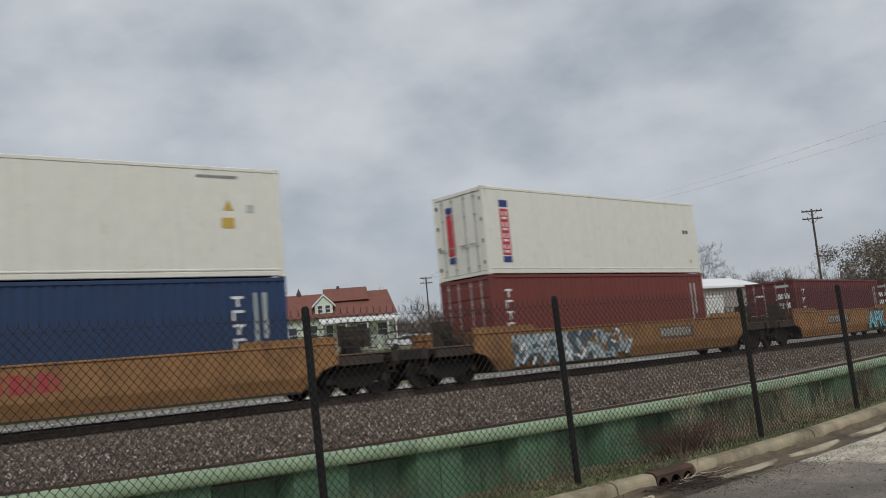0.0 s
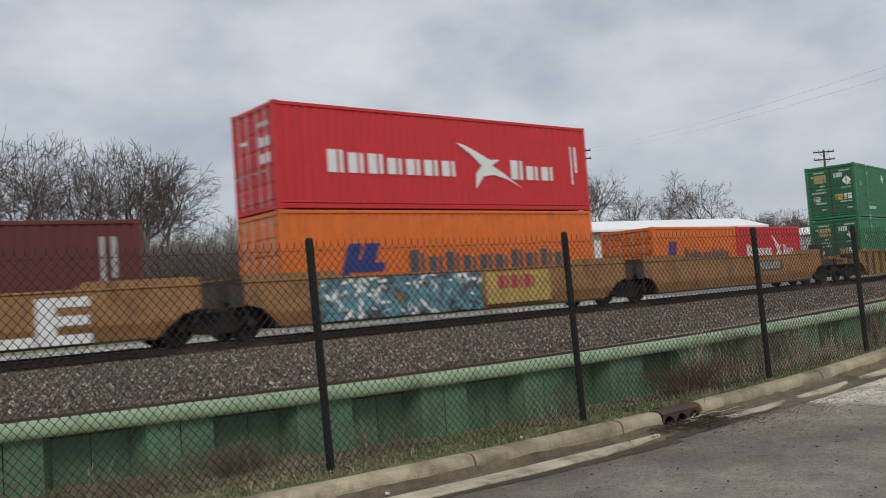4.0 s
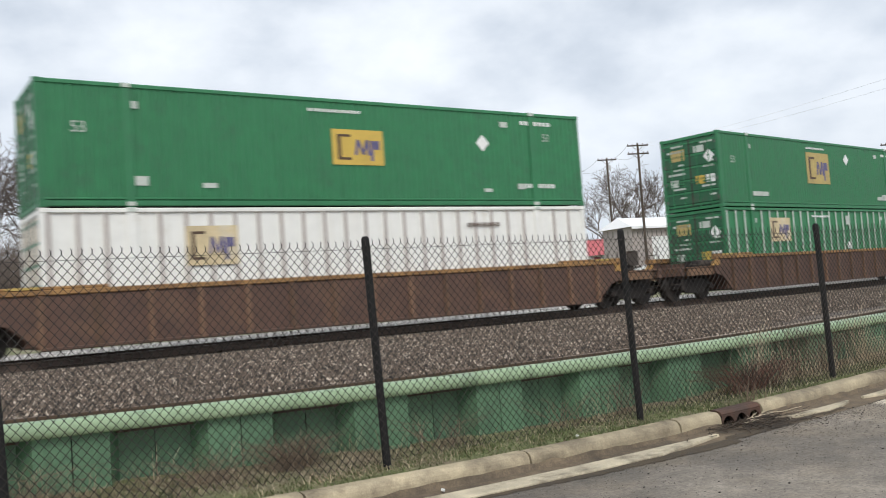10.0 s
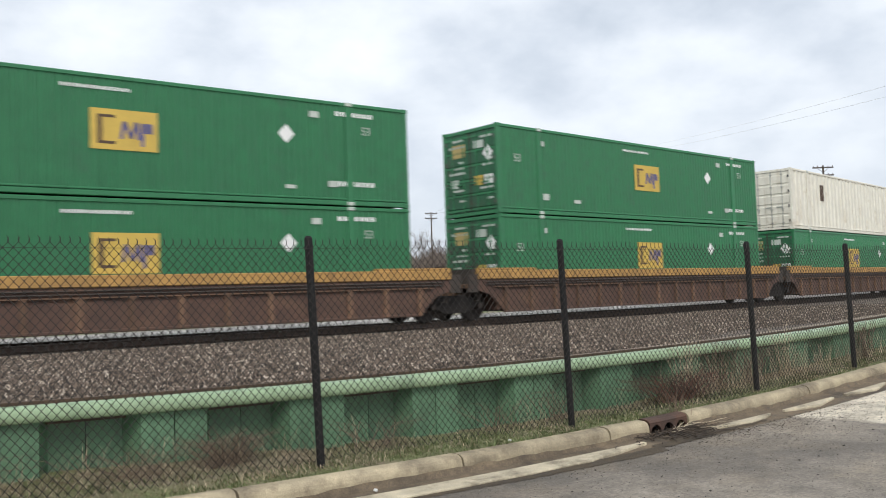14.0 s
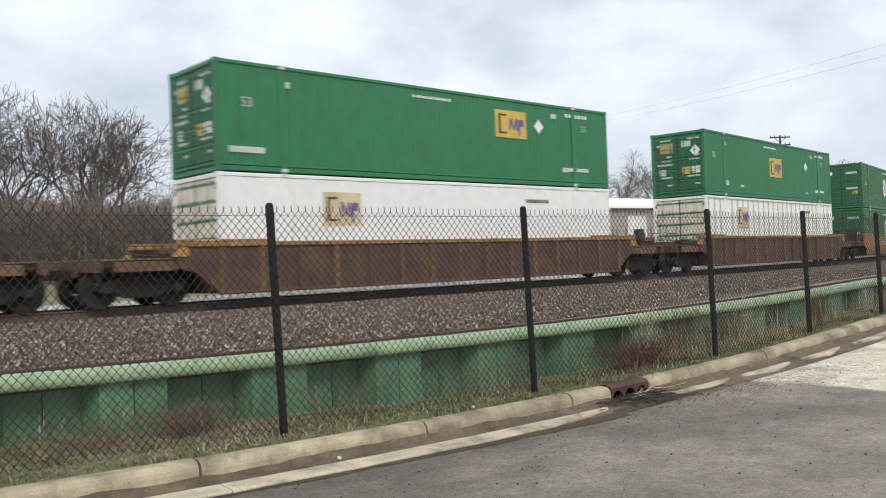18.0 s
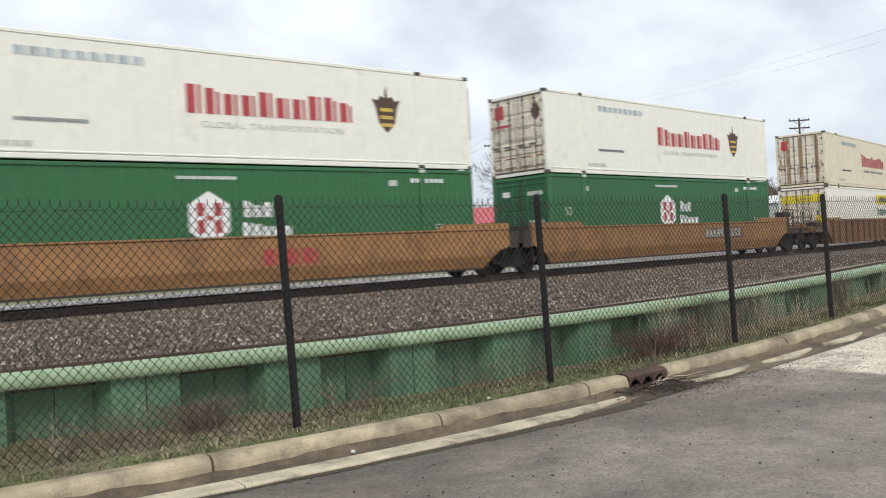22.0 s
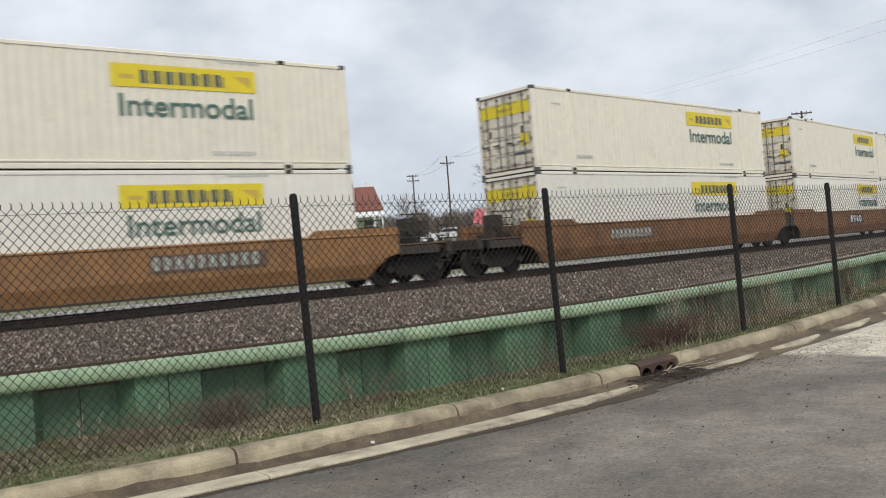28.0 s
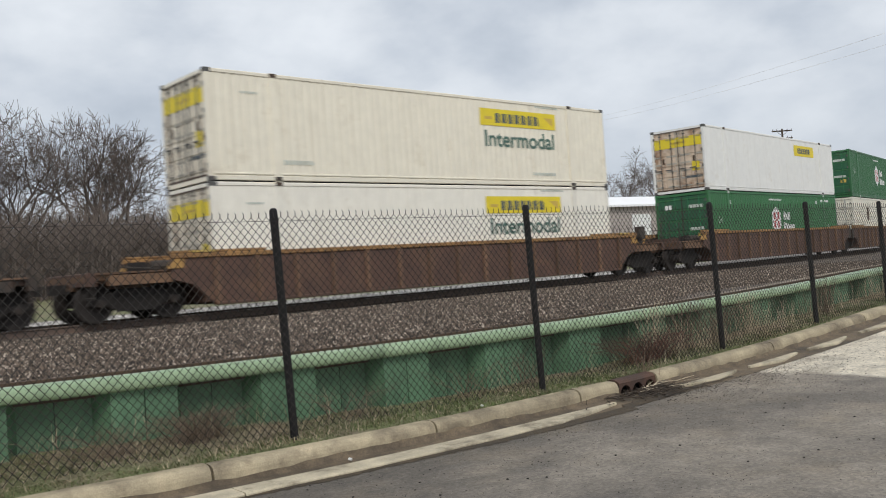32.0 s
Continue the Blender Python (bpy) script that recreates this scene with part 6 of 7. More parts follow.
    # pictures and figures on the side
    for spec in d["decals"]:
        for name, built, m, label in decal_list(spec, L, H):
            built.v = [(x + x0, y + y0 + 0.006, z) for x, y, z in built.v]
            put(name, built, m, label)
    for text, u, v, w, h, m in d["texts"]:
        me = font_mesh(text, "lettering", m, w, h, bold=0.018 if len(text) == 10 else 0.0)
        for q in me.vertices:
            q.co = (q.co.x + x0 + u, q.co.y + y0 + 0.004, q.co.z + v)
        put("lettering", me, m, "the word " + text if len(text) > 3 else "the number " + text)
    if d.get("dashes"):
        for k in range(26):
            u = 0.25 + k * 0.61
            put("reflector", Build().box(x0 + u, y0 - 0.010, 0.06, x0 + u + 0.36, y0 - 0.005, 0.11), "ink_white", "white reflective dash")
    MESHES[key] = out
    return out


def container(key, label, group=""):
    top = thing("shipping_container", label, "shipping container", group)
    made = []
    for name, me, lab, up in container_meshes(key):
        made.append(part(name, me, None, made[up] if up >= 0 else top, lab, kind="stuff" if name in ("marking", "lettering", "logo") and len(me.polygons) > 6 else ""))
    return top


# ---- well cars ----
WHEEL_R = 0.457
WHEELSETS = []
BOGIE = {}


def bogie_meshes():
    if BOGIE:
        return BOGIE
    f = Build()
    prof = [(-1.12, 0.42), (-1.12, 0.56), (-0.75, 0.66), (-0.35, 0.78), (0.35, 0.78), (0.75, 0.66), (1.12, 0.56), (1.12, 0.42), (0.72, 0.42), (0.55, 0.30), (0.38, 0.24), (-0.38, 0.24), (-0.55, 0.30), (-0.72, 0.42)]
    f.plate(prof, -0.07, 0.07)
    BOGIE["side_frame"] = f.mesh("side_frame", M["truck_iron"])
    b = Build().box(-0.2, -1.05, 0.52, 0.2, 1.05, 0.74, 0.03).rod((0, 0, 0.74), (0, 0, 0.86), 0.2, sides=12)
    BOGIE["bolster"] = b.mesh("bolster", M["truck_iron"])
    s = Build()
    for x in (-0.14, 0, 0.14):
        s.rod((x, 0, 0.28), (x, 0, 0.52), 0.06, sides=8)
    BOGIE["spring_nest"] = s.mesh("spring_nest", M["truck_iron"])
    BOGIE["bearing"] = Build().rod((0, -0.09, 0), (0, 0.09, 0), 0.10, sides=10).mesh("bearing", M["wheel_steel"])
    w = Build()
    for y in (-0.753, 0.753):
        s = 1 if y > 0 else -1
        ring = [(WHEEL_R, y + s * 0.06), (WHEEL_R, y - s * 0.045), (WHEEL_R + 0.025, y - s * 0.05), (WHEEL_R + 0.025, y - s * 0.075), (WHEEL_R - 0.05, y - s * 0.075), (0.14, y - s * 0.04), (0.14, y + s * 0.05), (WHEEL_R - 0.06, y + s * 0.06)]
        n, k = len(ring), 20
        verts = [(r * math.cos(2 * math.pi * i / k), yy, r * math.sin(2 * math.pi * i / k)) for i in range(k) for r, yy in ring]
        w.add(verts, [(i * n + j, i * n + (j + 1) % n, ((i + 1) % k) * n + (j + 1) % n, ((i + 1) % k) * n + j) for i in range(k) for j in range(n)])
    w.rod((0, -1.0, 0), (0, 1.0, 0), 0.085, sides=10)
    w.box(-0.16, 0.80, -0.03, 0.16, 0.815, 0.03).box(-0.03, -0.815, -0.16, 0.03, -0.80, 0.16)
    BOGIE["wheelset"] = w.mesh("wheelset", M["wheel_steel"])
    return BOGIE


def bogie(parent, x):
    g = bogie_meshes()
    top = part("bogie", g["bolster"], None, parent, "dark cast-steel two-axle bogie", (x, 0, 0))
    for y in (-1.02, 1.02):
        part("side_frame", g["side_frame"], None, top, at=(0, y, 0))
        part("spring_nest", g["spring_nest"], None, top, at=(0, y, 0))
    for a in (-0.89, 0.89):
        w = part("wheelset", g["wheelset"], None, top)
        w.matrix_parent_inverse = Matrix.Translation((a, 0, WHEEL_R))
        WHEELSETS.append(w)
        for y in (-1.12, 1.12):
            part("bearing", g["bearing"], None, top, at=(a, y, WHEEL_R))


def well_car(style, mat, L, left, right, label, art=()):
    """One unit of a well car. left, right: 'end' a coupled end with its own bogie, 'joint' the half that rests on a shared bogie."""
    car = thing("well_car", label, "railway car", "cars of the train")
    h = L / 2
    ey = 1.47
    ends = {"end": 3.66, "joint": 1.70}
    lo, hi = -(h + 1.25), h + 1.25
    # side walls: an outline that rises over the bogies
    for s in (-1, 1):
        y = s * ey
        outline = [(lo, 0.92), (lo + 0.5, 0.78), (lo + 1.12, 0.25), (hi - 1.12, 0.25), (hi - 0.5, 0.78), (hi, 0.92), (hi, 1.42), (lo, 1.42)]
        if style == "smooth":
            # upper band upright, lower band turned in
            b = Build()
            up = [(lo, 0.92), (lo + 0.5, 0.78), (lo + 0.62, 0.66), (hi - 0.62, 0.66), (hi - 0.5, 0.78), (hi, 0.92), (hi, 1.46), (lo, 1.46)]
            b.plate(up, y - 0.03, y + 0.03)
            n0 = [(lo + 0.62, 0.66), (hi - 0.62, 0.66), (hi - 1.12, 0.24), (lo + 1.12, 0.24)]
            b.add([(x, y + s * 0.03 if z > 0.5 else y - s * 0.10, z) for x, z in n0] + [(x, y - s * 0.03 if z > 0.5 else y - s * 0.14, z) for x, z in n0],
                  [(0, 1, 2, 3), (7, 6, 5, 4), (0, 4, 5, 1), (1, 5, 6, 2), (2, 6, 7, 3), (3, 7, 4, 0)])
            side = part("side_wall", b, mat, car)
            part("top_chord", Build().box(lo, y - 0.06, 1.44, hi, y + 0.06, 1.50, 0.015), mat, side)
            for a, c in ((lo, lo + 2.9), (hi - 2.9, hi)):
                part("end_rail", Build().plate([(a, 1.50), (c, 1.50), (c - 0.25 if c < 0 else c, 1.66), (a if a < 0 else a + 0.25, 1.66)], y - 0.04, y + 0.05), mat, side)
        else:
            side = part("side_wall", Build().plate(outline, y - 0.02, y + 0.02), mat, car)
            deep = 0.16 if style == "banded" else 0.0
            part("top_chord", Build().box(lo, y - 0.07, 1.41 - deep, hi, y + 0.08, 1.53, 0.02), "flange_yellow" if deep else "flange", side, "worn ochre top chord")
            if deep:
                for z in (1.17, 1.09):
                    part("pipe", Build().rod((lo + 0.3, y + s * 0.06, z), (hi - 0.3, y + s * 0.06, z), 0.022, sides=6), "frame_dark", side)
                part("shelf_plate", Build().box(lo + 0.7, min(y, y + s * 0.10), 1.00, hi - 0.7, max(y, y + s * 0.10), 1.03), "rib_ochre", side)
            part("bottom_chord", Build().box(lo + 1.12, y - 0.06, 0.21, hi - 1.12, y + 0.06, 0.29, 0.015), mat, side)
            n = int((hi - lo - 2.3) / 1.12)
            for k in range(n + 1):
                x = lo + 1.15 + (hi - lo - 2.3) * k / n
                part("rib", Build().box(x - 0.055, y + (0.02 if s > 0 else -0.115), 0.24, x + 0.055, y + (0.115 if s > 0 else -0.02), 1.00 if deep else 1.41, 0.01), "rib_ochre", side)
            for a, c in ((lo, lo + 2.6), (hi - 2.6, hi)):
                part("end_rail", Build().box(a, y - 0.05, 1.53, c, y + 0.09, 1.60, 0.015), "flange_yellow" if deep else "flange", side)
    part("well_floor", Build().box(lo + 1.15, -1.4, 0.24, hi - 1.15, 1.4, 0.30), "frame_dark", car)
    for s, kind in ((-1, left), (1, right)):
        e = ends[kind]
        a = s * (h + 0.28)
        part("bulkhead", Build().box(min(a, a + s * 0.1), -1.42, 0.3, max(a, a + s * 0.1), 1.42, 1.36), mat if style != "smooth" else "frame_dark", car)
        b = Build()
        x0, x1 = sorted((s * (h + 0.35), s * (h + e - 0.42)))
        b.box(x0, -1.30, 0.98, x1, 1.30, 1.12, 0.02)
        b.box(x0, -0.34, 0.78, x1, 0.34, 1.0)
        part("platform", b, "platform_rust" if style != "smooth" else "frame_dark", car)
        # ladders of posts and rungs at the corners, boxes and brake pipes on the platform
        g = s * (h + e - 0.55)
        for y0 in (-1.38, 0.95):
            b = Build()
            for y in (y0, y0 + 0.43):
                b.rod((g, y, 0.55), (g, y, 1.95 if kind == "end" else 1.75), 0.02, sides=5)
            for z in (0.6, 0.85, 1.1, 1.35, 1.65):
                b.rod((g, y0, z), (g, y0 + 0.43, z), 0.016, sides=5)
            part("ladder", b, "frame_dark", car)
        if kind == "end":
            part("air_tank", Build().rod((s * (h + 0.6), -0.85, 1.27), (s * (h + 1.5), -0.85, 1.27), 0.15, sides=10), "frame_dark", car)
            part("brake_valve", Build().span(s * (h + 1.7), s * (h + 2.1), -1.15, -0.8, 1.12, 1.38), "truck_iron", car)
            for y in (-1.25, 1.25):
                part("walkway_plate", Build().span(s * (h + 0.4), s * (h + e - 0.6), y - 0.16, y + 0.16, 1.13, 1.17), "rib_ochre", car, "rusty ochre walkway plate")
                part("draft_beam", Build().span(s * (h + 1.2), s * (h + 2.75), y * 1.1 - 0.05, y * 1.1 + 0.05, 0.86, 1.10), "platform_rust" if style != "smooth" else "frame_dark", car)
            if style != "smooth":
                for y in (-1.47, 1.47):
                    a, c = s * (h + 0.95), s * (h + 1.35)
                    part("gusset", Build().plate([(a, 1.18), (a, 1.52), (a + s * 0.16, 1.52), (c, 1.18)], y - 0.05, y + 0.05), "flange_yellow", car, "worn ochre gusset plate")
                    part("edge_mark", Build().span(s * (h + 0.1), s * (h + 0.75), y - 0.085 if y < 0 else y + 0.075, y - 0.075 if y < 0 else y + 0.085, 1.545, 1.60), "faded_yellow", car, "yellow reflective edge mark")
                part("chain", Build().rod((s * (h + 1.5), -1.3, 1.2), (s * (h + 2.4), -1.25, 1.28), 0.02, sides=5), "frame_dark", car)
                part("hand_wheel", Build().rod((s * (h + 1.9), -1.36, 1.55), (s * (h + 1.9), -1.32, 1.55), 0.22, sides=14).rod((s * (h + 1.9), -1.30, 1.12), (s * (h + 1.9), -1.30, 1.56), 0.03, sides=6), "frame_dark", car, "dark brake hand wheel") if s > 0 else None
                part("uncoupling_lever", Build().rod((s * (h + 2.95), -1.4, 0.95), (s * (h + 2.95), -0.2, 0.98), 0.018, sides=5), "rib_ochre", car)
            if style == "smooth":
                for y in (-1.30, 1.22):
                    for x in (1.45, 1.95, 2.45):
                        part("rail_post", Build().rod((s * (h + x), y, 1.12), (s * (h + x), y, 2.02), 0.022, sides=5), "frame_dark", car)
                    for z in (1.35, 1.58, 1.80, 2.02):
                        part("rail_bar", Build().rod((s * (h + 1.45), y, z), (s * (h + 2.45), y, z), 0.018, sides=5), "frame_dark", car)
                part("brake_housing", Build().span(s * (h + 1.75), s * (h + 2.25), -1.12, -0.72, 1.12, 1.92).rod((s * (h + 2.0), -1.2, 1.62), (s * (h + 2.0), -1.12, 1.62), 0.24, sides=14), "frame_dark", car, "dark brake housing with its hand wheel")
                part("equipment_box", Build().span(s * (h + 0.7), s * (h + 1.3), -1.15, -0.55, 1.14, 1.55), "platform_rust", car)
        if kind == "end":
            bogie(car, s * (h + 1.98))
            part("end_sill", Build().box(min(s * (h + e - 0.42), s * (h + e - 0.62)), -1.42, 0.86, max(s * (h + e - 0.42), s * (h + e - 0.62)), 1.42, 1.18, 0.02), mat if style != "smooth" else "frame_dark", car)
            c = Build().span(s * (h + e - 0.45), s * (h + e - 0.02), -0.12, 0.12, 0.72, 0.95)
            part("coupler", c, "truck_iron", car)
            if s > 0:
                st = Build().rod((h + 2.55, -0.75, 1.1), (h + 2.55, -0.75, 1.75), 0.03, sides=6)
                st.span(h + 2.45, h + 2.68, -0.92, -0.58, 1.35, 1.85)
                part("brake_stand", st, "frame_dark", car)
        else:
            st = Build().span(s * (h + 0.75), s * (h + 1.2), -1.2, 1.2, 1.12, 1.58)
            part("end_locker", st, "frame_dark", car)
            for y in (-1.49, 1.49):
                part("end_cover", Build().span(s * (h + 1.25), s * (h + 1.66), min(y, y * 0.97), max(y, y * 0.97), 0.86, 1.40), "frame_dark", car)
            if s > 0:
                bogie(car, h + 1.72)
    for name, built, m, lab in art:
        built.v = [(x - h, y - ey - (0.036 if style == "smooth" else 0.024), z) for x, y, z in built.v]
        part(name, built, m, car, lab, kind="stuff" if name in ("graffiti", "marking", "logo") and len(built.f) > 6 else "")
    return car




def plate_bars(u0, u1, z0=0.86, z1=1.20):
    return [("marking", rect(u0 - 0.08, z0 - 0.05, u1 + 0.08, z1 + 0.06), "plate_brown", "dull brown number plate"),
            ("marking", Build().add(*bars_shift(u0, z0 + 0.04, u1 - 0.06, z1 + 0.02, 10, 2, -0.2)), "ink_pale", "pale stencilled figures as bars")]


def sprayed(text, u, z, w, h, m, back=None):
    me = font_mesh(text, "graffiti", m, w, h, bold=0.035)
    b = Build()
    b.v = [(v.co.x + u, v.co.y - 0.008, v.co.z + z) for v in me.vertices]
    b.f = [tuple(p.vertices) for p in me.polygons]
    out = [("graffiti", b, m, "sprayed letters " + text)]
    if back:
        out.insert(0, ("graffiti", rect(u - 0.15, z - 0.06, u + w + 0.15, z + h + 0.06), back, "sprayed background"))
    return out


def tag_art(u0, z0, u1, z1, n, seed, first="spray_blue", second="spray_grey", third="ink_white"):
    return [("graffiti", scrawl(u0, z0, u1, z1, n, seed, 0.42), first, "sprayed shapes"), ("graffiti", shifted(scrawl(u0, z0, u1, z1, n, seed + 1, 0.3), 0.012), second, "sprayed shapes"),
            ("graffiti", shifted(scrawl(u0, z0, u1, z1, n // 2, seed + 2, 0.17), 0.024), third, "sprayed highlights")]


def shifted(b, d):
    b.v = [(x, y - d, z) for x, y, z in b.v]
    return b


def red_bars(u, z=0.85):
    return [("logo", bars(u, z, u + 1.7, z + 0.42, 3, 4, 0.4), "ink_wine", "red block lettering")]


def yellow_panel(u):
    return [("logo", rect(u - 0.5, 0.36, u + 2.15, 1.36), "faded_yellow", "faded yellow panel")] + [(a, shifted(b, 0.006), c, d) for a, b, c, d in red_bars(u, 0.70)]


def white_sign(u):
    return [("logo", rect(u, 0.80, u + 2.3, 1.28), "ink_black", "black name plate"), ("logo", Build().add(*bars_shift(u + 0.14, 0.86, u + 2.16, 1.22, 4, 4, 0.1)), "ink_white", "white block lettering")]


# s of the container's leading end at the clip's start, car style, paint, ends, load from below, decoration of the near side
J_, E_ = "joint", "end"
CONSIST = [
    (-2.05, "smooth", "tan_car", E_, E_, ("blue40", "reefer"), "tan painted well car with a sprayed red word", red_bars(4.8)),
    (17.35, "smooth", "tan_car", E_, E_, ("triton", "thal"), "tan painted well car with grey-blue graffiti", tag_art(0.4, 0.35, 6.6, 1.35, 60, 40) + plate_bars(8.5, 10.6)),
    (37.95, "smooth", "tan_car", E_, J_, ("tex",), "tan painted well car with pale blue graffiti", sprayed("AFK", 8.72, 0.32, 3.06, 1.10, "ink_black") + [(a, shifted(b, 0.006), c, d) for a, b, c, d in sprayed("AFK", 8.8, 0.42, 2.9, 0.90, "spray_cyan")] + plate_bars(3.0, 5.9)),
    (53.30, "smooth", "tan_car", J_, J_, ("tex",), "tan painted well car with dark teal graffiti", sprayed("DAOS", 6.3, 0.28, 2.75, 1.08, "ink_black", "spray_teal") + [("graffiti", shifted(scrawl(6.25, 0.3, 9.05, 1.4, 26, 43, 0.13), 0.02), "spray_cyan", "pale sprayed strokes")] + yellow_panel(4.05)),
    (69.02, "smooth", "tan_car", J_, J_, ("tex",), "tan painted well car with large white sprayed letters", sprayed("GO", 5.85, 0.30, 2.25, 1.04, "ink_white") + sprayed("LE", 8.55, 0.30, 2.35, 1.04, "ink_white") + yellow_panel(3.75) + [("graffiti", scrawl(1.2, 0.5, 2.9, 1.25, 26, 71, 0.2), "spray_grey", "pale sprayed strokes")]),
    (84.72, "smooth", "tan_car", J_, J_, ("hapag", "hamburg"), "tan painted well car with blue-grey graffiti", tag_art(0.9, 0.3, 6.6, 1.42, 110, 46, "spray_blue", "spray_teal", "ink_white") + [("logo", rect(6.8, 0.40, 9.6, 1.38), "faded_yellow", "faded yellow panel")] + [(a, shifted(b, 0.006), "ink_wine", d) for a, b, c, d in red_bars(7.3)]),
    (100.42, "smooth", "tan_car", J_, E_, ("hapag20", "hamburg20"), "tan painted well car with dull sides", plate_bars(7.0, 9.4)),
    (119.90, "ribbed", "yellow_car", E_, E_, ("emp_b", "emp_b"), "ochre ribbed well car streaked with rust", []),
    (143.43, "smooth", "maroon_car", E_, E_, ("emp_white_cream", "emp_a"), "maroon well car with scuffed sides", [("graffiti", scrawl(0.2, 1.0, 3.8, 1.4, 30, 50, 0.18), "spray_faint", "red sprayed line")]),
    (167.03, "ribbed", "brown_car", E_, E_, ("emp_a", "emp_b"), "dark brown ribbed well car", [("graffiti", scrawl(0.0, 1.05, 2.6, 1.38, 40, 52, 0.2), "spray_silver", "silver sprayed strokes")]),
    (190.65, "ribbed", "brown_car", E_, E_, ("emp_white_ribbed", "emp_a"), "dark brown ribbed steel well car", []),
    (214.09, "ribbed", "brown_car", E_, E_, ("emp_striped", "emp_big"), "dark brown ribbed steel well car", []),
    (237.65, "smooth", "maroon_car", E_, E_, ("emp_d", "emp_b"), "dark brown well car with silver graffiti", [("graffiti", scrawl(8.4, 0.30, 12.4, 1.42, 150, 54, 0.42), "spray_silver", "dull silver sprayed shapes"), ("graffiti", shifted(scrawl(8.6, 0.42, 12.2, 1.28, 17, 58, 0.26), 0.014), "plate_brown", "brown sprayed strokes")] + [("graffiti", scrawl(2.4, 0.7, 5.6, 1.35, 30, 55, 0.25), "spray_faint", "faint sprayed strokes")]),
    (261.25, "banded", "brown_car", E_, J_, ("emp_a", "emp_a"), "rust-brown ribbed well car with ochre edges", []),
    (280.86, "banded", "brown_car", J_, J_, ("emp_a", "emp_a"), "rust-brown ribbed well car with ochre edges", []),
    (300.50, "banded", "brown_car", J_, E_, ("emp_a", "white_corrugated"), "rust-brown ribbed well car with ochre edges", []),
    (323.97, "ribbed", "brown_car", E_, E_, ("emp_c", "emp_c"), "dark brown ribbed well car with faded tags", [("graffiti", scrawl(2.4, 0.4, 9.0, 1.3, 40, 57, 0.16), "spray_faint", "faded pale strokes")]),
    (347.37, "ribbed", "brown_car", E_, E_, ("emp_white", "emp_d"), "dark brown ribbed steel well car", []),
    (370.82, "ribbed", "brown_car", E_, E_, ("emp_white_ribbed", "emp_a"), "dark brown ribbed steel well car", []),
    (394.32, "smooth", "tan_car", E_, J_, ("hub", "hub"), "plain tan painted well car", plate_bars(4.1, 7.3)),
    (413.81, "smooth", "tan_car", J_, J_, ("hub", "cre"), "tan painted well car with faded dark red block lettering", red_bars(8.75, 0.72)),
    (433.40, "smooth", "tan_car", J_, E_, ("hub", "cre"), "plain tan painted well car", plate_bars(9.9, 13.0)),
    (457.01, "ribbed", "rust_car", E_, E_, ("jb_white", "cre_dirty"), "rust-brown ribbed well car with ochre end plates", []),
    (480.46, "smooth", "rust_car", E_, J_, ("jb_white", "jb"), "rusty tan well car with patchy graffiti", tag_art(0.6, 0.3, 5.6, 1.3, 40, 60, "flange", "platform_rust", "spray_silver") + plate_bars(6.2, 9.0)),
    (499.92, "smooth", "rust_car", J_, J_, ("emp_a", "jb"), "rusty tan well car with dark red block lettering", red_bars(6.5)),
    (519.54, "smooth", "tan_car", J_, E_, ("jb_white", "jb"), "plain tan painted well car", plate_bars(10.3, 13.2)),
    (543.08, "smooth", "rust_car", E_, J_, ("jb_white", "jb"), "plain rust-coloured well car", plate_bars(3.6, 6.3)),
    (562.58, "smooth", "rust_car", J_, J_, ("jb_white", "jb"), "rust-coloured well car with a white name plate", white_sign(7.15)),
    (582.03, "smooth", "rust_car", J_, E_, ("jb_white", "jb"), "plain rust-coloured well car", plate_bars(9.9, 12.8)),
    (605.54, "ribbed", "brown_car", E_, E_, ("jb_white", "jb"), "dark brown ribbed steel well car", []),
    (629.12, "ribbed", "brown_car", E_, J_, ("hub", "jb_plain"), "dark brown ribbed steel well car", []),
    (648.79, "ribbed", "brown_car", J_, E_, ("white_corrugated", "hub"), "dark brown ribbed steel well car", []),
]
LABELS = {
    "emp_big": "green 53-foot container with a large faded badge", "emp_white_cream": "white 53-foot container with a stained cream end panel", "emp_a": "green 53-foot container with a yellow square badge", "emp_b": "green 53-foot container with yellow badge and white diamond", "emp_d": "green 53-foot container with badge and diamond side by side", "emp_c": "green 53-foot container edged with white reflective dashes",
    "emp_white": "white smooth-sided 53-foot container with a small badge", "emp_white_ribbed": "white 53-foot container with dark upright ribs", "emp_striped": "green 53-foot container with pale upright stripes",
    "white_corrugated": "dirty white corrugated 53-foot container", "hub": "green 53-foot container with a white hexagon badge", "cre": "white refrigerated 53-foot container with red lettering",
    "cre_dirty": "grimy cream 53-foot container with red lettering", "jb": "cream 53-foot container with a yellow name panel", "jb_white": "white 53-foot container with a yellow name panel",
    "jb_plain": "plain white 53-foot container with rusty doors", "hamburg": "bright red 40-foot container with white lettering", "hamburg20": "short red 20-foot container with white lettering",
    "hapag": "orange 40-foot container with navy lettering", "hapag20": "short orange 20-foot container with navy lettering", "thal": "white refrigerated 40-foot container with a red strip",
    "reefer": "white refrigerated 40-foot container with yellow plates", "triton": "brick-red corrugated 40-foot container", "tex": "maroon corrugated 40-foot container", "blue40": "dark blue corrugated 40-foot container",
}
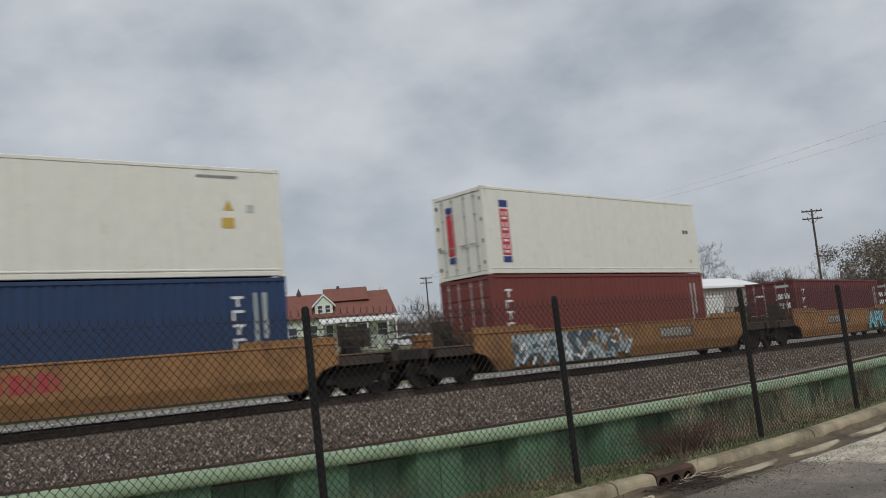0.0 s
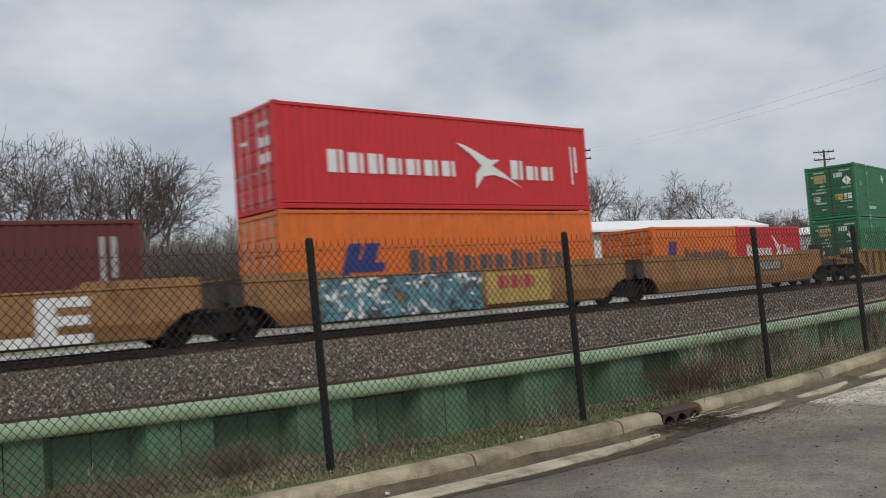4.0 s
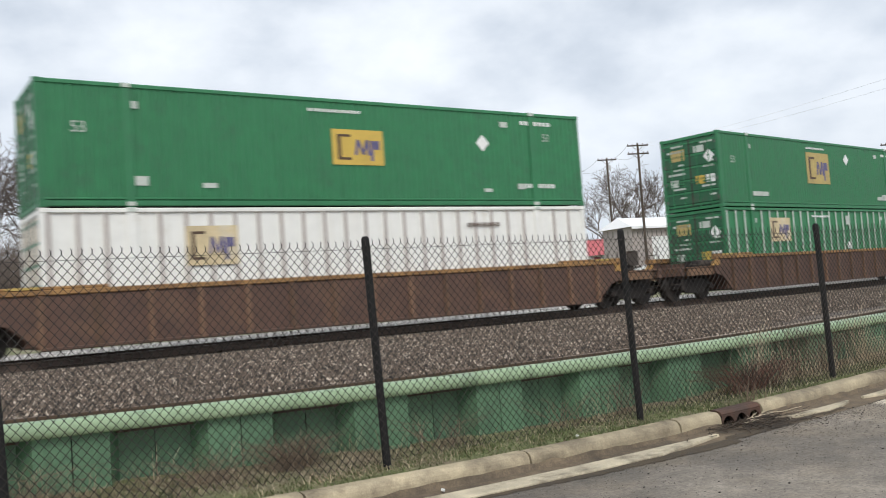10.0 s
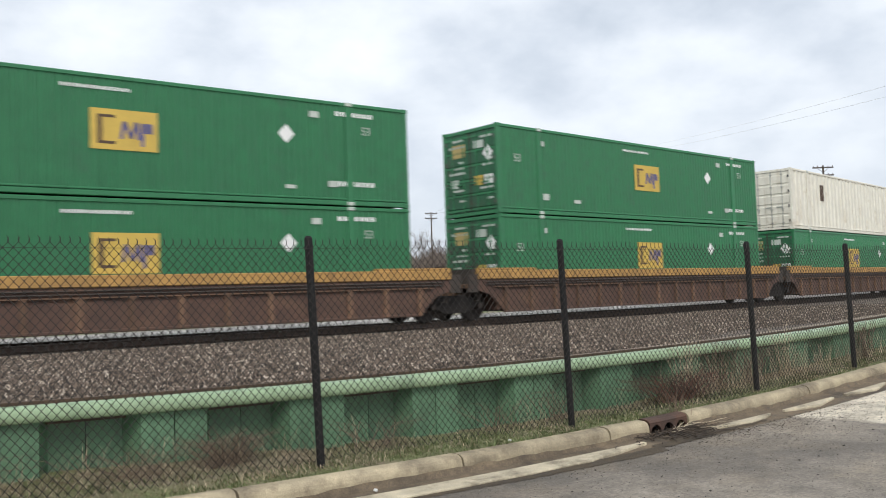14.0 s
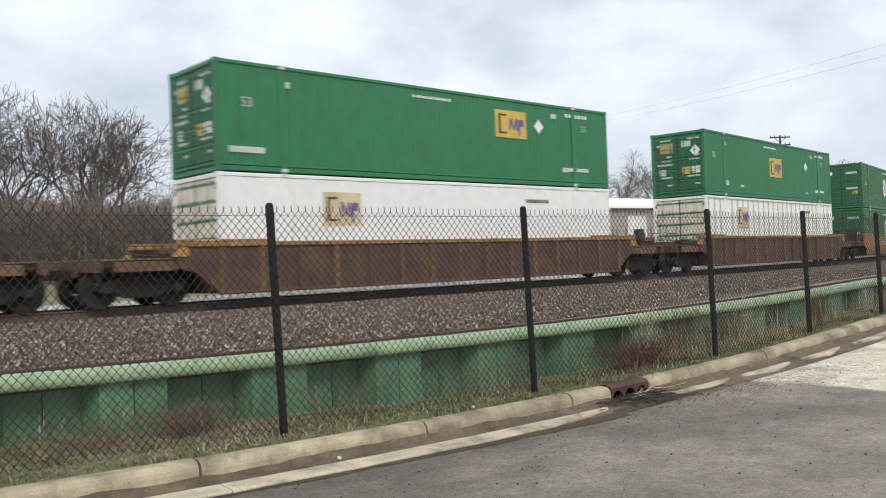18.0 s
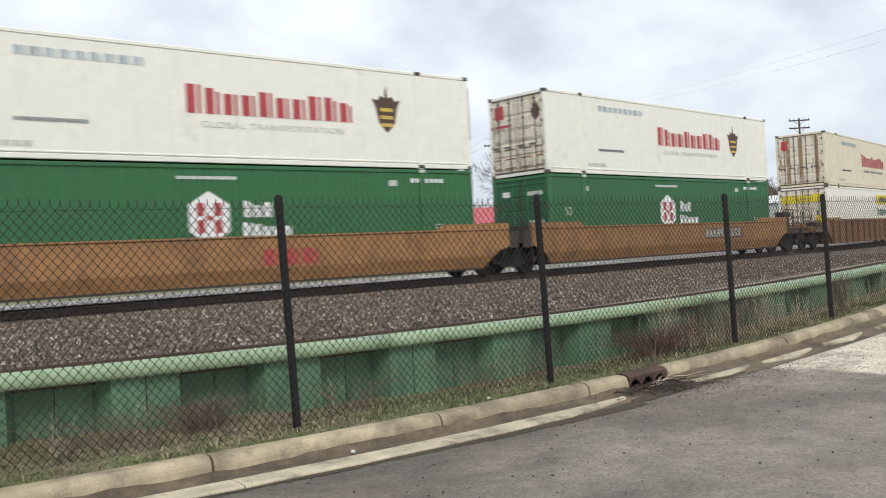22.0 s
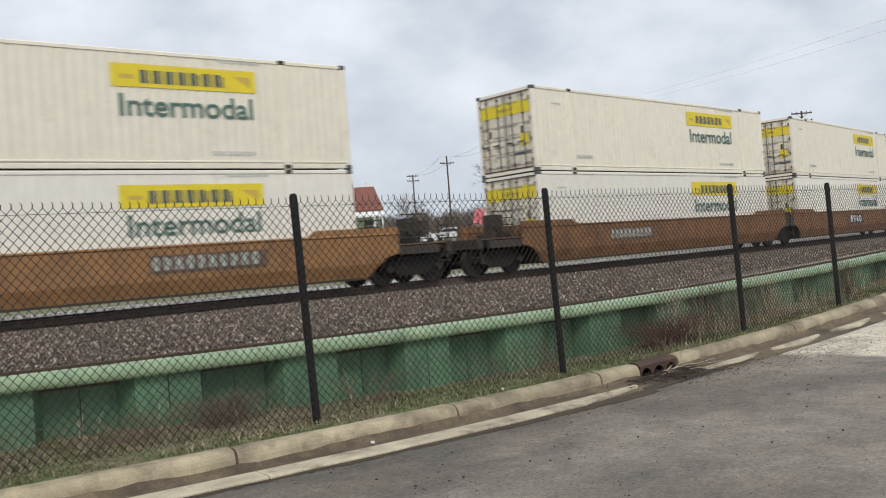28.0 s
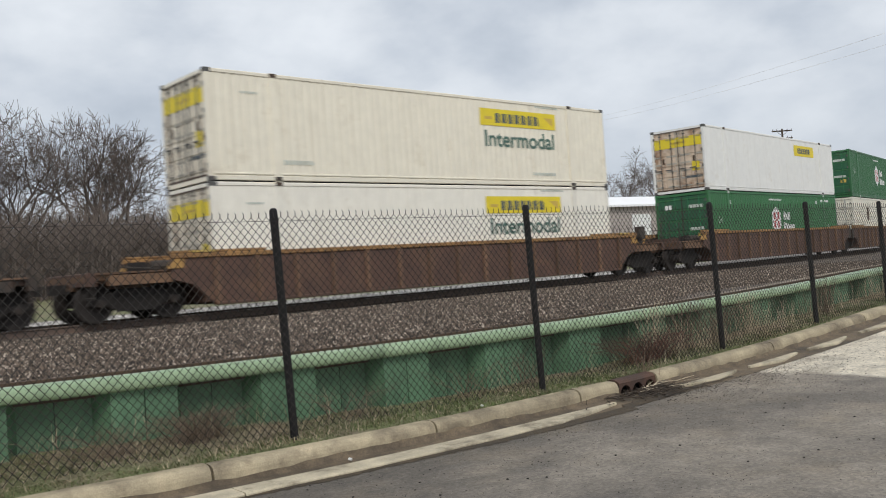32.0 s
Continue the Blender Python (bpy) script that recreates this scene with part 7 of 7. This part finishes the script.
TRAVEL = [0.07, 18.75, 36.8, 55.98, 75.09, 93.89, 112.66, 131.44, 150.24, 169.19, 188.21, 206.76, 225.77, 244.65, 263.53, 282.28, 301.0, 319.69, 338.38, 356.96, 375.6, 394.13, 412.76, 431.31, 449.73, 468.09, 486.54, 504.86, 523.19, 541.6, 560.0, 578.28, 596.83]  # metres gone by, second by second
FLOOR = 0.44  # height of the wells' container seats over the rails
RIDERS = []   # thing, s at the start, height over the rails


def make_train():
    for s, style, paint, left, right, load, label, art in CONSIST:
        L = 16.15 if DESIGNS[load[0]]["L"] > 13 else 12.19
        mid = s + L / 2
        well = 13.6 if "thal" in load else L  # this car's well is longer than its load
        RIDERS.append((well_car(style, paint, well, left, right, label, art), s + well / 2, 0.0))
        if load[0] == "hapag20":
            for key, off in (("hapag20", -3.06), ("hamburg20", 3.06)):
                RIDERS.append((container(key, LABELS[key], "containers on the train"), mid + off, FLOOR - 0.10))
            continue
        z = FLOOR
        for key in load:
            RIDERS.append((container(key, LABELS[key], "containers on the train"), mid, z))
            z += DESIGNS[key]["H"] + 0.012


make_train()


# ======== behind the line ========
def tree_mesh(seed, spread, depth, trunk_r, stems=(2, 4), bare=0.3):
    """Bare winter tree, about ten metres high: trunk mesh and a crown of rising limbs and twigs."""
    rng = random.Random(seed)
    trunk, crown = Build(), Build()

    def grow(p, d, length, r, level):
        n = 3 if level < 3 else 2
        for k in range(n):
            d = (d + Vector((rng.gauss(0, 0.20), rng.gauss(0, 0.20), rng.gauss(0.05, 0.08) if level < 3 else rng.gauss(-0.02, 0.12)))).normalized()
            q = p + d * (length / n)
            r1 = r * 0.87
            (trunk if level == 0 else crown).rod(p, q, r, r1, sides=6 if level < 2 else 3, cap=False)
            p, r = q, r1
            if 1 <= level < depth and rng.random() < 0.85:
                side(p, d, length * rng.uniform(0.45, 0.62), r * 0.55, level + 1)
        if level < depth:
            for _ in range(rng.randint(*stems) if level < 2 else (3 if level > 2 and rng.random() < 0.5 else 2)):
                side(p, d, length * rng.uniform(0.62, 0.85), r * rng.uniform(0.6, 0.78), level + 1)

    def side(p, d, length, r, level):
        a = rng.uniform(0, 2 * math.pi)
        t = d.cross(Vector((math.cos(a), math.sin(a), 0.2))).normalized()
        tilt = rng.uniform(0.45, 1.1) * spread
        grow(p, (d + t * tilt + Vector((0, 0, 0.06))).normalized(), length, max(r, 0.009), level)

    grow(Vector((0, 0, -0.3)), Vector((rng.gauss(0, 0.06), rng.gauss(0, 0.06), 1)), 2.6, trunk_r, 0)
    return trunk.mesh("trunk", M["bark"]), crown.mesh("crown", M["twig"])


def at_bearing(deg, dist, dz=0.0):
    x, y = dist * math.cos(radians(deg)), dist * math.sin(radians(deg))
    return x, y, land_z(x, y) + dz


TREES = [  # bearing from the x axis, distance, rise of the top over the eye per metre, kind
    (88.6, 66, 0.200, 1), (86.2, 64, 0.205, 3), (84.2, 66, 0.20, 0), (82.3, 62, 0.21, 1), (80.6, 66, 0.205, 2), (79.4, 62, 0.190, 0), (78.0, 66, 0.182, 1), (76.9, 64, 0.188, 3), (75.7, 65, 0.194, 3), (74.5, 62, 0.188, 2),
    (73.4, 66, 0.172, 0), (71.9, 60, 0.176, 4), (68.9, 100, 0.092, 1), (67.3, 112, 0.120, 0), (66.2, 116, 0.118, 3), (56.6, 150, 0.078, 1),
    (47.4, 122, 0.125, 3), (46.3, 124, 0.132, 2), (45.1, 126, 0.116, 0), (43.9, 130, 0.126, 1), (42.4, 135, 0.108, 4), (41.4, 132, 0.118, 0), (40.2, 138, 0.096, 1), (37.8, 130, 0.107, 2), (36.7, 140, 0.078, 1),
    (35.3, 165, 0.064, 0), (34.4, 168, 0.067, 3), (33.4, 170, 0.066, 2), (32.3, 172, 0.064, 1), (31.2, 172, 0.066, 0), (58.4, 140, 0.070, 2), (50.9, 150, 0.062, 3),
]


def make_trees():
    kinds = [tree_mesh(11, 0.85, 5, 0.17), tree_mesh(12, 0.8, 5, 0.15), tree_mesh(13, 0.9, 5, 0.17), tree_mesh(14, 0.6, 5, 0.15, (3, 5)), tree_mesh(15, 0.95, 5, 0.20, (2, 3))]
    rng = random.Random(3)
    tops = [max(v.co.z for v in k[1].vertices) for k in kinds]
    for brg, dist, rise, k in TREES:
        x, y, z = at_bearing(brg, dist)
        t = thing("bare_tree", "leafless grey-brown winter tree with fine twigs", "tree", "bare trees behind the railway")
        part("trunk", kinds[k][0], None, t)
        part("crown", kinds[k][1], None, t)
        f = (rise * dist + 1.62 - z) / tops[k]
        t.matrix_basis = Matrix.LocRotScale((x, y, z), Euler((0, 0, rng.uniform(0, 6.3))), (f, f, f))
    # thicket of brush behind the track
    b = Build()
    for _ in range(8000):
        left = rng.random() < 0.8
        brg = 66.6 + 25.4 * rng.random() ** 1.15 if left else rng.uniform(28, 60)
        dist = rng.uniform(50, 64) if left else rng.uniform(140, 175)
        x, y, z = at_bearing(brg, dist)
        rise = 0.074 + 0.012 * min(1.0, max(0.0, (brg - 68) / 6)) + 0.022 * noise.noise((brg * 1.7, dist * 0.2, 0)) if left else 0.048
        h = max(0.5, (rise * dist + 1.62 - z) * rng.uniform(0.35, 1.0) * (1.0 if rng.random() < 0.85 else 1.25))
        w = 1.0 if left else 2.0
        q = (x + rng.gauss(0, 0.9), y + rng.gauss(0, 0.9), z + h)
        m = (x + rng.gauss(0, 0.25), y + rng.gauss(0, 0.25), z + h * 0.5)
        b.rod((x, y, z - 0.1), m, 0.024 * w, 0.016 * w, sides=3, cap=False)
        b.rod(m, q, 0.016 * w, 0.008 * w, sides=3, cap=False)
        for _k in range(5):
            f = rng.uniform(0.2, 0.95)
            p = Vector(m).lerp(Vector(q), f)
            b.rod(p, p + Vector((rng.gauss(0, 0.55), rng.gauss(0, 0.55), rng.uniform(-0.1, 0.7))), 0.010 * w, 0.004 * w, sides=3, cap=False)
    for _ in range(9000):
        brg = rng.uniform(26, 66)
        dist = rng.uniform(165, 215)
        x, y, z = at_bearing(brg, dist)
        h = max(0.5, (0.047 + 0.012 * noise.noise((brg * 0.9, 0, 3)) + 0.005 * rng.random()) * dist + 1.62 - z) * rng.uniform(0.6, 1.0)
        q = (x + rng.gauss(0, 0.6), y + rng.gauss(0, 0.6), z + h)
        b.rod((x, y, z - 0.1), q, 0.09, 0.03, sides=3, cap=False)
        for _k in range(3):
            f = rng.uniform(0.3, 0.7)
            b.rod((x + (q[0] - x) * f, y + (q[1] - y) * f, z + h * f), (q[0] + rng.gauss(0, 1.1), q[1] + rng.gauss(0, 1.1), z + h * rng.uniform(0.75, 1.08)), 0.045, 0.02, sides=3, cap=False)
    tagged(part("brush_thicket", b, "brush", None, kind="stuff"), "dense leafless brown brush behind the railway", "brush")
    # an olive tree with a dense crown at the far end
    b = Build()
    x, y, z = at_bearing(28.2, 150)
    lobes = [(Vector((rng.gauss(0, 3.9), rng.gauss(0, 3.9), rng.uniform(-3.4, 3.6))), rng.uniform(1.8, 3.2)) for _ in range(22)]
    for _ in range(16000):
        mid, rad = rng.choice(lobes)
        v = Vector((rng.gauss(0, 1), rng.gauss(0, 1), rng.gauss(0, 1)))
        c = Vector((x, y, z + 7.4)) + mid + v.normalized() * rad * rng.random() ** 0.45
        r = rng.uniform(0.06, 0.16)
        b.add([tuple(c + Vector((rng.gauss(0, r), rng.gauss(0, r), rng.gauss(0, r)))) for _k in range(3)], [(0, 1, 2)])
    t = thing("dense_tree", "olive-brown tree with a dense budding crown", "tree")
    part("crown", b, "olive_leaf", t)
    part("trunk", Build().rod((x, y, z - 0.3), (x, y, z + 6), 0.3, 0.15, sides=8), "bark", t)


def make_house():
    """Long pale-green house with a red roof, a dormer and a porch."""
    cx, cy, _ = at_bearing(62.25, 99)
    z = 4.1
    yaw = 62.45 - 90 + 3
    h = thing("house", "pale green bungalow with red shingle roof and white dormer", "house", at=pose(cx, cy, z - 0.4, 0, 0, yaw))
    W, D, E, R = 14.9, 8.0, 3.70, 6.30
    part("wall", Build().box(-W / 2, -D / 2, -0.8, W / 2, D / 2, E), "wall_mint", h)
    roof = Build()
    for s in (-1, 1):
        roof.add([(-W / 2 - 0.4, s * (D / 2 + 0.5), E - 0.25), (W / 2 + 0.4, s * (D / 2 + 0.5), E - 0.25), (W / 2 + 0.1, 0, R), (-W / 2 - 0.1, 0, R),
                  (-W / 2 - 0.4, s * (D / 2 + 0.5), E - 0.40), (W / 2 + 0.4, s * (D / 2 + 0.5), E - 0.40), (W / 2 + 0.1, 0, R - 0.15), (-W / 2 - 0.1, 0, R - 0.15)],
                 [(0, 1, 2, 3), (4, 7, 6, 5), (0, 4, 5, 1), (1, 5, 6, 2), (0, 3, 7, 4)])
    r = part("roof", roof, "roof_red", h, "red shingle roof")
    top = Build()
    for s in (-1, 1):
        top.add([(0.3, s * 2.2, R - 1.1), (5.2, s * 2.2, R - 1.1), (5.2, 0, R + 0.5), (0.3, 0, R + 0.5)], [(0, 1, 2, 3)])
    top.add([(0.3, -2.2, R - 1.1), (0.3, 2.2, R - 1.1), (0.3, 0, R + 0.5), (5.2, -2.2, R - 1.1), (5.2, 2.2, R - 1.1), (5.2, 0, R + 0.5)], [(0, 1, 2), (5, 4, 3)])
    part("upper_roof", top, "roof_red", r, "raised red roof section")
    part("cupola", Build().box(-2.65, -0.25, R - 0.2, -2.15, 0.25, R + 0.1).rod((-2.4, 0, R + 0.1), (-2.4, 0, R + 0.75), 0.33, 0.03, sides=6), "pole_wood", r, "small dark cupola")
    part("vent", Build().rod((2.0, 0, R + 0.4), (2.0, 0, R + 0.75), 0.2, 0.14, sides=8), "pole_wood", r)
    part("chimney", Build().box(W / 2 - 0.7, 0.3, R - 1.0, W / 2 - 0.2, 0.8, R + 0.5, 0.02), "trim_white", r)
    dx, dw, dz = 0.05, 1.9, E - 0.05
    d = part("dormer", Build().plate([(dx - dw / 2, dz), (dx + dw / 2, dz), (dx + dw / 2, dz + 1.1), (dx, dz + 2.05), (dx - dw / 2, dz + 1.1)], -D / 2 + 0.15, -0.6), "wall_mint", h)
    for s in (-1, 1):
        p = [(dx + s * (dw / 2 + 0.3), dz + 0.88), (dx, dz + 2.12), (dx, dz + 2.32), (dx + s * (dw / 2 + 0.3), dz + 1.08)]
        part("dormer_roof", Build().plate(p, -D / 2 - 0.05, -0.4), "trim_white", d, "white dormer bargeboard")
    def window(u, zz, w, hh, y=-D / 2, up=h):
        f = Build()
        for a in ((u - w / 2 - 0.08, zz - 0.08, u - w / 2, zz + hh + 0.08), (u + w / 2, zz - 0.08, u + w / 2 + 0.08, zz + hh + 0.08), (u - w / 2, zz + hh, u + w / 2, zz + hh + 0.08), (u - w / 2, zz - 0.08, u + w / 2, zz), (u - w / 2, zz + hh / 2 - 0.03, u + w / 2, zz + hh / 2 + 0.03)):
            f.box(a[0], y - 0.06, a[1], a[2], y + 0.02, a[3])
        win = part("window", f, "trim_white", up)
        part("pane", Build().box(u - w / 2, y - 0.025, zz, u + w / 2, y - 0.01, zz + hh), "glass", win)
    for u in (dx - 0.42, dx + 0.42):
        window(u, dz + 0.3, 0.5, 0.75, -D / 2 + 0.14, d)
    for u, w, hh, zz in ((-6.3, 0.7, 0.9, 1.4), (-3.4, 0.8, 1.6, 0.9), (-1.3, 0.9, 1.7, 0.9), (0.5, 0.7, 1.7, 0.8), (4.0, 1.0, 1.4, 1.0), (6.2, 1.0, 1.4, 1.0)):
        window(u, zz, w, hh)
    part("door", Build().box(1.3, -D / 2 - 0.08, 0.2, 2.2, -D / 2 + 0.02, 2.35), "door_red", h, "dark red front door")
    porch = part("porch_roof", Build().add([(-0.6, -D / 2 - 2.2, 2.75), (W / 2 + 0.3, -D / 2 - 2.2, 2.75), (W / 2 + 0.3, -D / 2, 3.35), (-0.6, -D / 2, 3.35), (-0.6, -D / 2 - 2.2, 2.55), (W / 2 + 0.3, -D / 2 - 2.2, 2.55), (W / 2 + 0.3, -D / 2, 3.1), (-0.6, -D / 2, 3.1)],
                                            [(0, 1, 2, 3), (4, 7, 6, 5), (0, 4, 5, 1), (1, 5, 6, 2), (3, 7, 4, 0)]), "trim_white", h, "white porch roof edge")
    for u in (-0.4, 2.1, 4.4, 6.6, W / 2):
        part("porch_post", Build().box(u - 0.07, -D / 2 - 2.1, 0.0, u + 0.07, -D / 2 - 1.96, 2.6, 0.01), "trim_white", porch)
    rail = Build().box(2.1, -D / 2 - 2.08, 0.95, W / 2, -D / 2 - 2.0, 1.02)
    for k in range(26):
        rail.box(2.2 + k * 0.25, -D / 2 - 2.06, 0.15, 2.24 + k * 0.25, -D / 2 - 2.02, 0.95)
    part("porch_rail", rail, "trim_white", porch)


def make_buildings():
    # long low shed with a white roof
    s = thing("metal_shed", "long low metal building with a bright white roof", "building", at=pose(83.75, 72.3, 4.0, 0, 0, -4.0))
    W, D, E, R = 31.5, 5.0, 3.55, 4.75
    part("wall", Build().box(-W / 2, -D / 2, -0.8, W / 2, D / 2, E), "metal_siding", s)
    rib = Build().box(0, -D / 2 - 0.04, -0.8, 0.1, -D / 2, E).mesh("siding_rib", M["metal_siding"])
    for k in range(41):
        part("siding_rib", rib, None, s, at=(-W / 2 + 0.25 + k * 0.75, 0, 0))
    roof = Build().add([(-W / 2 - 0.4, -D / 2 - 0.6, E), (W / 2 + 0.4, -D / 2 - 0.6, E), (W / 2 - 1.6, 0, R), (-W / 2 + 0.2, 0, R), (W / 2 + 0.4, D / 2 + 0.6, E), (-W / 2 - 0.4, D / 2 + 0.6, E),
                        (-W / 2 - 0.4, -D / 2 - 0.6, E - 0.25), (W / 2 + 0.4, -D / 2 - 0.6, E - 0.25)],
                       [(0, 1, 2, 3), (3, 2, 4, 5), (1, 4, 2), (0, 3, 5), (0, 6, 7, 1)])
    part("roof", roof, "roof_white", s, "bright white metal roof")
    for u, w in ((-13.0, 2.6), (-1.0, 3.2), (6.2, 3.2)):
        part("door", Build().box(u, -D / 2 - 0.10, -0.4, u + w, -D / 2 - 0.045, 2.4), "trim_white", s, "white roller door")
    # small house with a rose-red roof
    cx, cy, z = at_bearing(49.6, 110)
    h = thing("small_house", "small white house with a rose-red roof", "house", at=pose(cx, cy, 2.8, 0, 0, 49.6 - 90 - 8))
    part("wall", Build().box(-3.2, -2.5, -0.6, 3.2, 2.5, 2.4), "trim_white", h)
    part("gable", Build().add([(-3.2, -2.5, 2.4), (-3.2, 2.5, 2.4), (-3.2, 0, 4.1), (3.2, -2.5, 2.4), (3.2, 2.5, 2.4), (3.2, 0, 4.1)], [(0, 1, 2), (5, 4, 3)]), "trim_white", h)
    part("roof", Build().add([(-3.5, -2.9, 2.2), (3.5, -2.9, 2.2), (3.5, 0, 4.25), (-3.5, 0, 4.25), (3.5, 2.9, 2.2), (-3.5, 2.9, 2.2)], [(0, 1, 2, 3), (3, 2, 4, 5)]), "roof_pink", h, "rose-red roof")
    for u in (-1.6, 1.2):
        w = part("window", Build().box(u - 0.5, -2.56, 0.8, u + 0.5, -2.51, 1.9), "trim_white", h)
        part("pane", Build().box(u - 0.42, -2.60, 0.88, u + 0.42, -2.565, 1.82), "glass", w)
    part("door", Build().box(2.0, -2.56, 0.0, 2.8, -2.51, 2.0), "door_red", h)
    # grey shed beyond, seen low between the cars
    cx, cy, z = at_bearing(33.6, 150)
    g = thing("grey_shed", "low grey metal shed with a pale roof", "building", at=pose(cx, cy, 3.6, 0, 0, 33.6 - 90))
    part("wall", Build().box(-6, -4, -0.6, 6, 4, 3.2), "siding_grey", g)
    part("roof", Build().add([(-6.3, -4.4, 3.1), (6.3, -4.4, 3.1), (6.3, 0, 4.4), (-6.3, 0, 4.4), (6.3, 4.4, 3.1), (-6.3, 4.4, 3.1)], [(0, 1, 2, 3), (3, 2, 4, 5)]), "roof_white", g)


POLES = [(55.3, 165, 0.0945, 1), (53.0, 140, 0.1130, 0), (49.77, 122, 0.1285, 0), (47.42, 108, 0.1405, 2), (45.42, 98, 0.1535, 1), (30.88, 112, 0.1222, 1)]  # bearing, distance, rise of the top per metre, arms


def hung(a, c, sag, n, r):
    """One sagging wire as a three-sided tube."""
    st = []
    for k in range(n + 1):
        u = k / n
        m = a.lerp(c, u) - Vector((0, 0, 4 * sag * u * (1 - u)))
        st.append(lambda s, w, m=m: (m.x + s, m.y, m.z + w))
    return Build().sweep([(-r, -r), (r, -r), (0, r)], st)


def make_poles():
    heads = []
    for brg, dist, rise, arms in POLES:
        x, y, z = at_bearing(brg, dist)
        top = rise * dist + 1.6
        p = thing("utility_pole", "weathered wooden utility pole with crossarms", "utility pole", "utility poles")
        part("pole", Build().rod((x, y, z - 0.5), (x, y, top), 0.16, 0.11, sides=8), "pole_wood", p)
        t = radians(brg - 90 + 20)
        ux, uy = math.cos(t), math.sin(t)
        for k in range(2 if arms == 1 else 1):
            zz = top - 0.25 - 0.9 * k - (0.9 if arms == 0 else 0)
            a, c = (x - 1.2 * ux, y - 1.2 * uy, zz), (x + 1.2 * ux, y + 1.2 * uy, zz)
            arm = part("crossarm", Build().rod(a, c, 0.08, sides=4), "pole_wood", p)
            for f in (-1.1, -0.6, 0.6, 1.1):
                part("insulator", Build().rod((x + f * ux, y + f * uy, zz + 0.06), (x + f * ux, y + f * uy, zz + 0.24), 0.05, 0.03, sides=6), "pole_wood", arm)
            br = Build()
            for f in (-0.7, 0.7):
                br.rod((x + f * ux, y + f * uy, zz - 0.02), (x, y, zz - 0.6), 0.025, sides=4)
            part("brace", br, "pole_wood", arm)
        if arms == 2:
            part("transformer", Build().rod((x + 0.3, y, top - 1.5), (x + 0.3, y, top - 0.9), 0.2, sides=10), "siding_grey", p)
        heads.append((x, y, top - 0.1, ux, uy))
    for p, q in zip(heads, heads[1:5]):
        for f in (-1.1, 1.1):
            a = Vector((p[0] + f * p[3], p[1] + f * p[4], p[2]))
            c = Vector((q[0] + f * q[3], q[1] + f * q[4], q[2]))
            tagged(part("overhead_wire", hung(a, c, 0.8, 8, 0.012), "wire_black", None), "thin dark overhead wire between far poles", "wire", "overhead wires")
    # service wire that comes down across the sky from beside the road
    for dz in (0.0, 0.35):
        a, c = Vector((26.0, 11.5, 7.2 + dz)), Vector((heads[4][0], heads[4][1], heads[4][2] - 0.3 + dz))
        tagged(part("service_wire", hung(a, c, 0.5, 16, 0.006), "roof_white", None), "thin grey overhead wire across the sky", "wire")


def make_parked_cars():
    for brg, dist, yaw in ((56.9, 92, 10), (55.4, 94, 20), (53.2, 105, -8), (45.0, 97, 15)):
        x, y, z = at_bearing(brg, dist)
        c = thing("parked_car", "white car parked beyond the railway", "car", "parked cars", at=pose(x, y, land_z(x, y), 0, 0, brg - 90 + yaw))
        side = [(-2.2, 0.3), (-2.2, 0.75), (-1.9, 0.9), (-1.1, 0.95), (-0.6, 1.42), (0.9, 1.45), (1.6, 0.95), (2.1, 0.85), (2.2, 0.3)]
        part("body", Build().plate(side, -0.85, 0.85), "car_white", c)
        part("side_window", Build().plate([(-0.95, 0.98), (-0.55, 1.34), (0.8, 1.36), (1.3, 0.98)], -0.865, 0.865), "glass", c)
        for wx in (-1.35, 1.35):
            for wy in (-0.8, 0.8):
                part("wheel", Build().rod((wx, wy - 0.1, 0.32), (wx, wy + 0.1, 0.32), 0.32, sides=14), "rubber", c)


make_trees()
make_house()
make_buildings()
make_poles()
make_parked_cars()
make_weeds()


# ======== what moves ========
def travelled(t):
    return float(np.interp(t, range(33), TRAVEL))


def motions():
    for ob, s0, z in RIDERS:
        rows = []
        for k in range(33):
            x, y, a = track(s0 - travelled(k))
            rows.append((float(k), pose(x, y, RAIL_Z + z, 0, 0, math.degrees(a))))
        walk(ob, rows)
    first = WHEELSETS[0]
    walk(first, [(k / FPS, pose(0, 0, 0, 0, -math.degrees(travelled(k / FPS) / WHEEL_R), 0)) for k in range(32 * FPS + 1)])
    for w in WHEELSETS[1:]:
        w.rotation_mode = "QUATERNION"
        keys = w.animation_data_create()
        keys.action = first.animation_data.action
        keys.action_slot = first.animation_data.action_slot


motions()
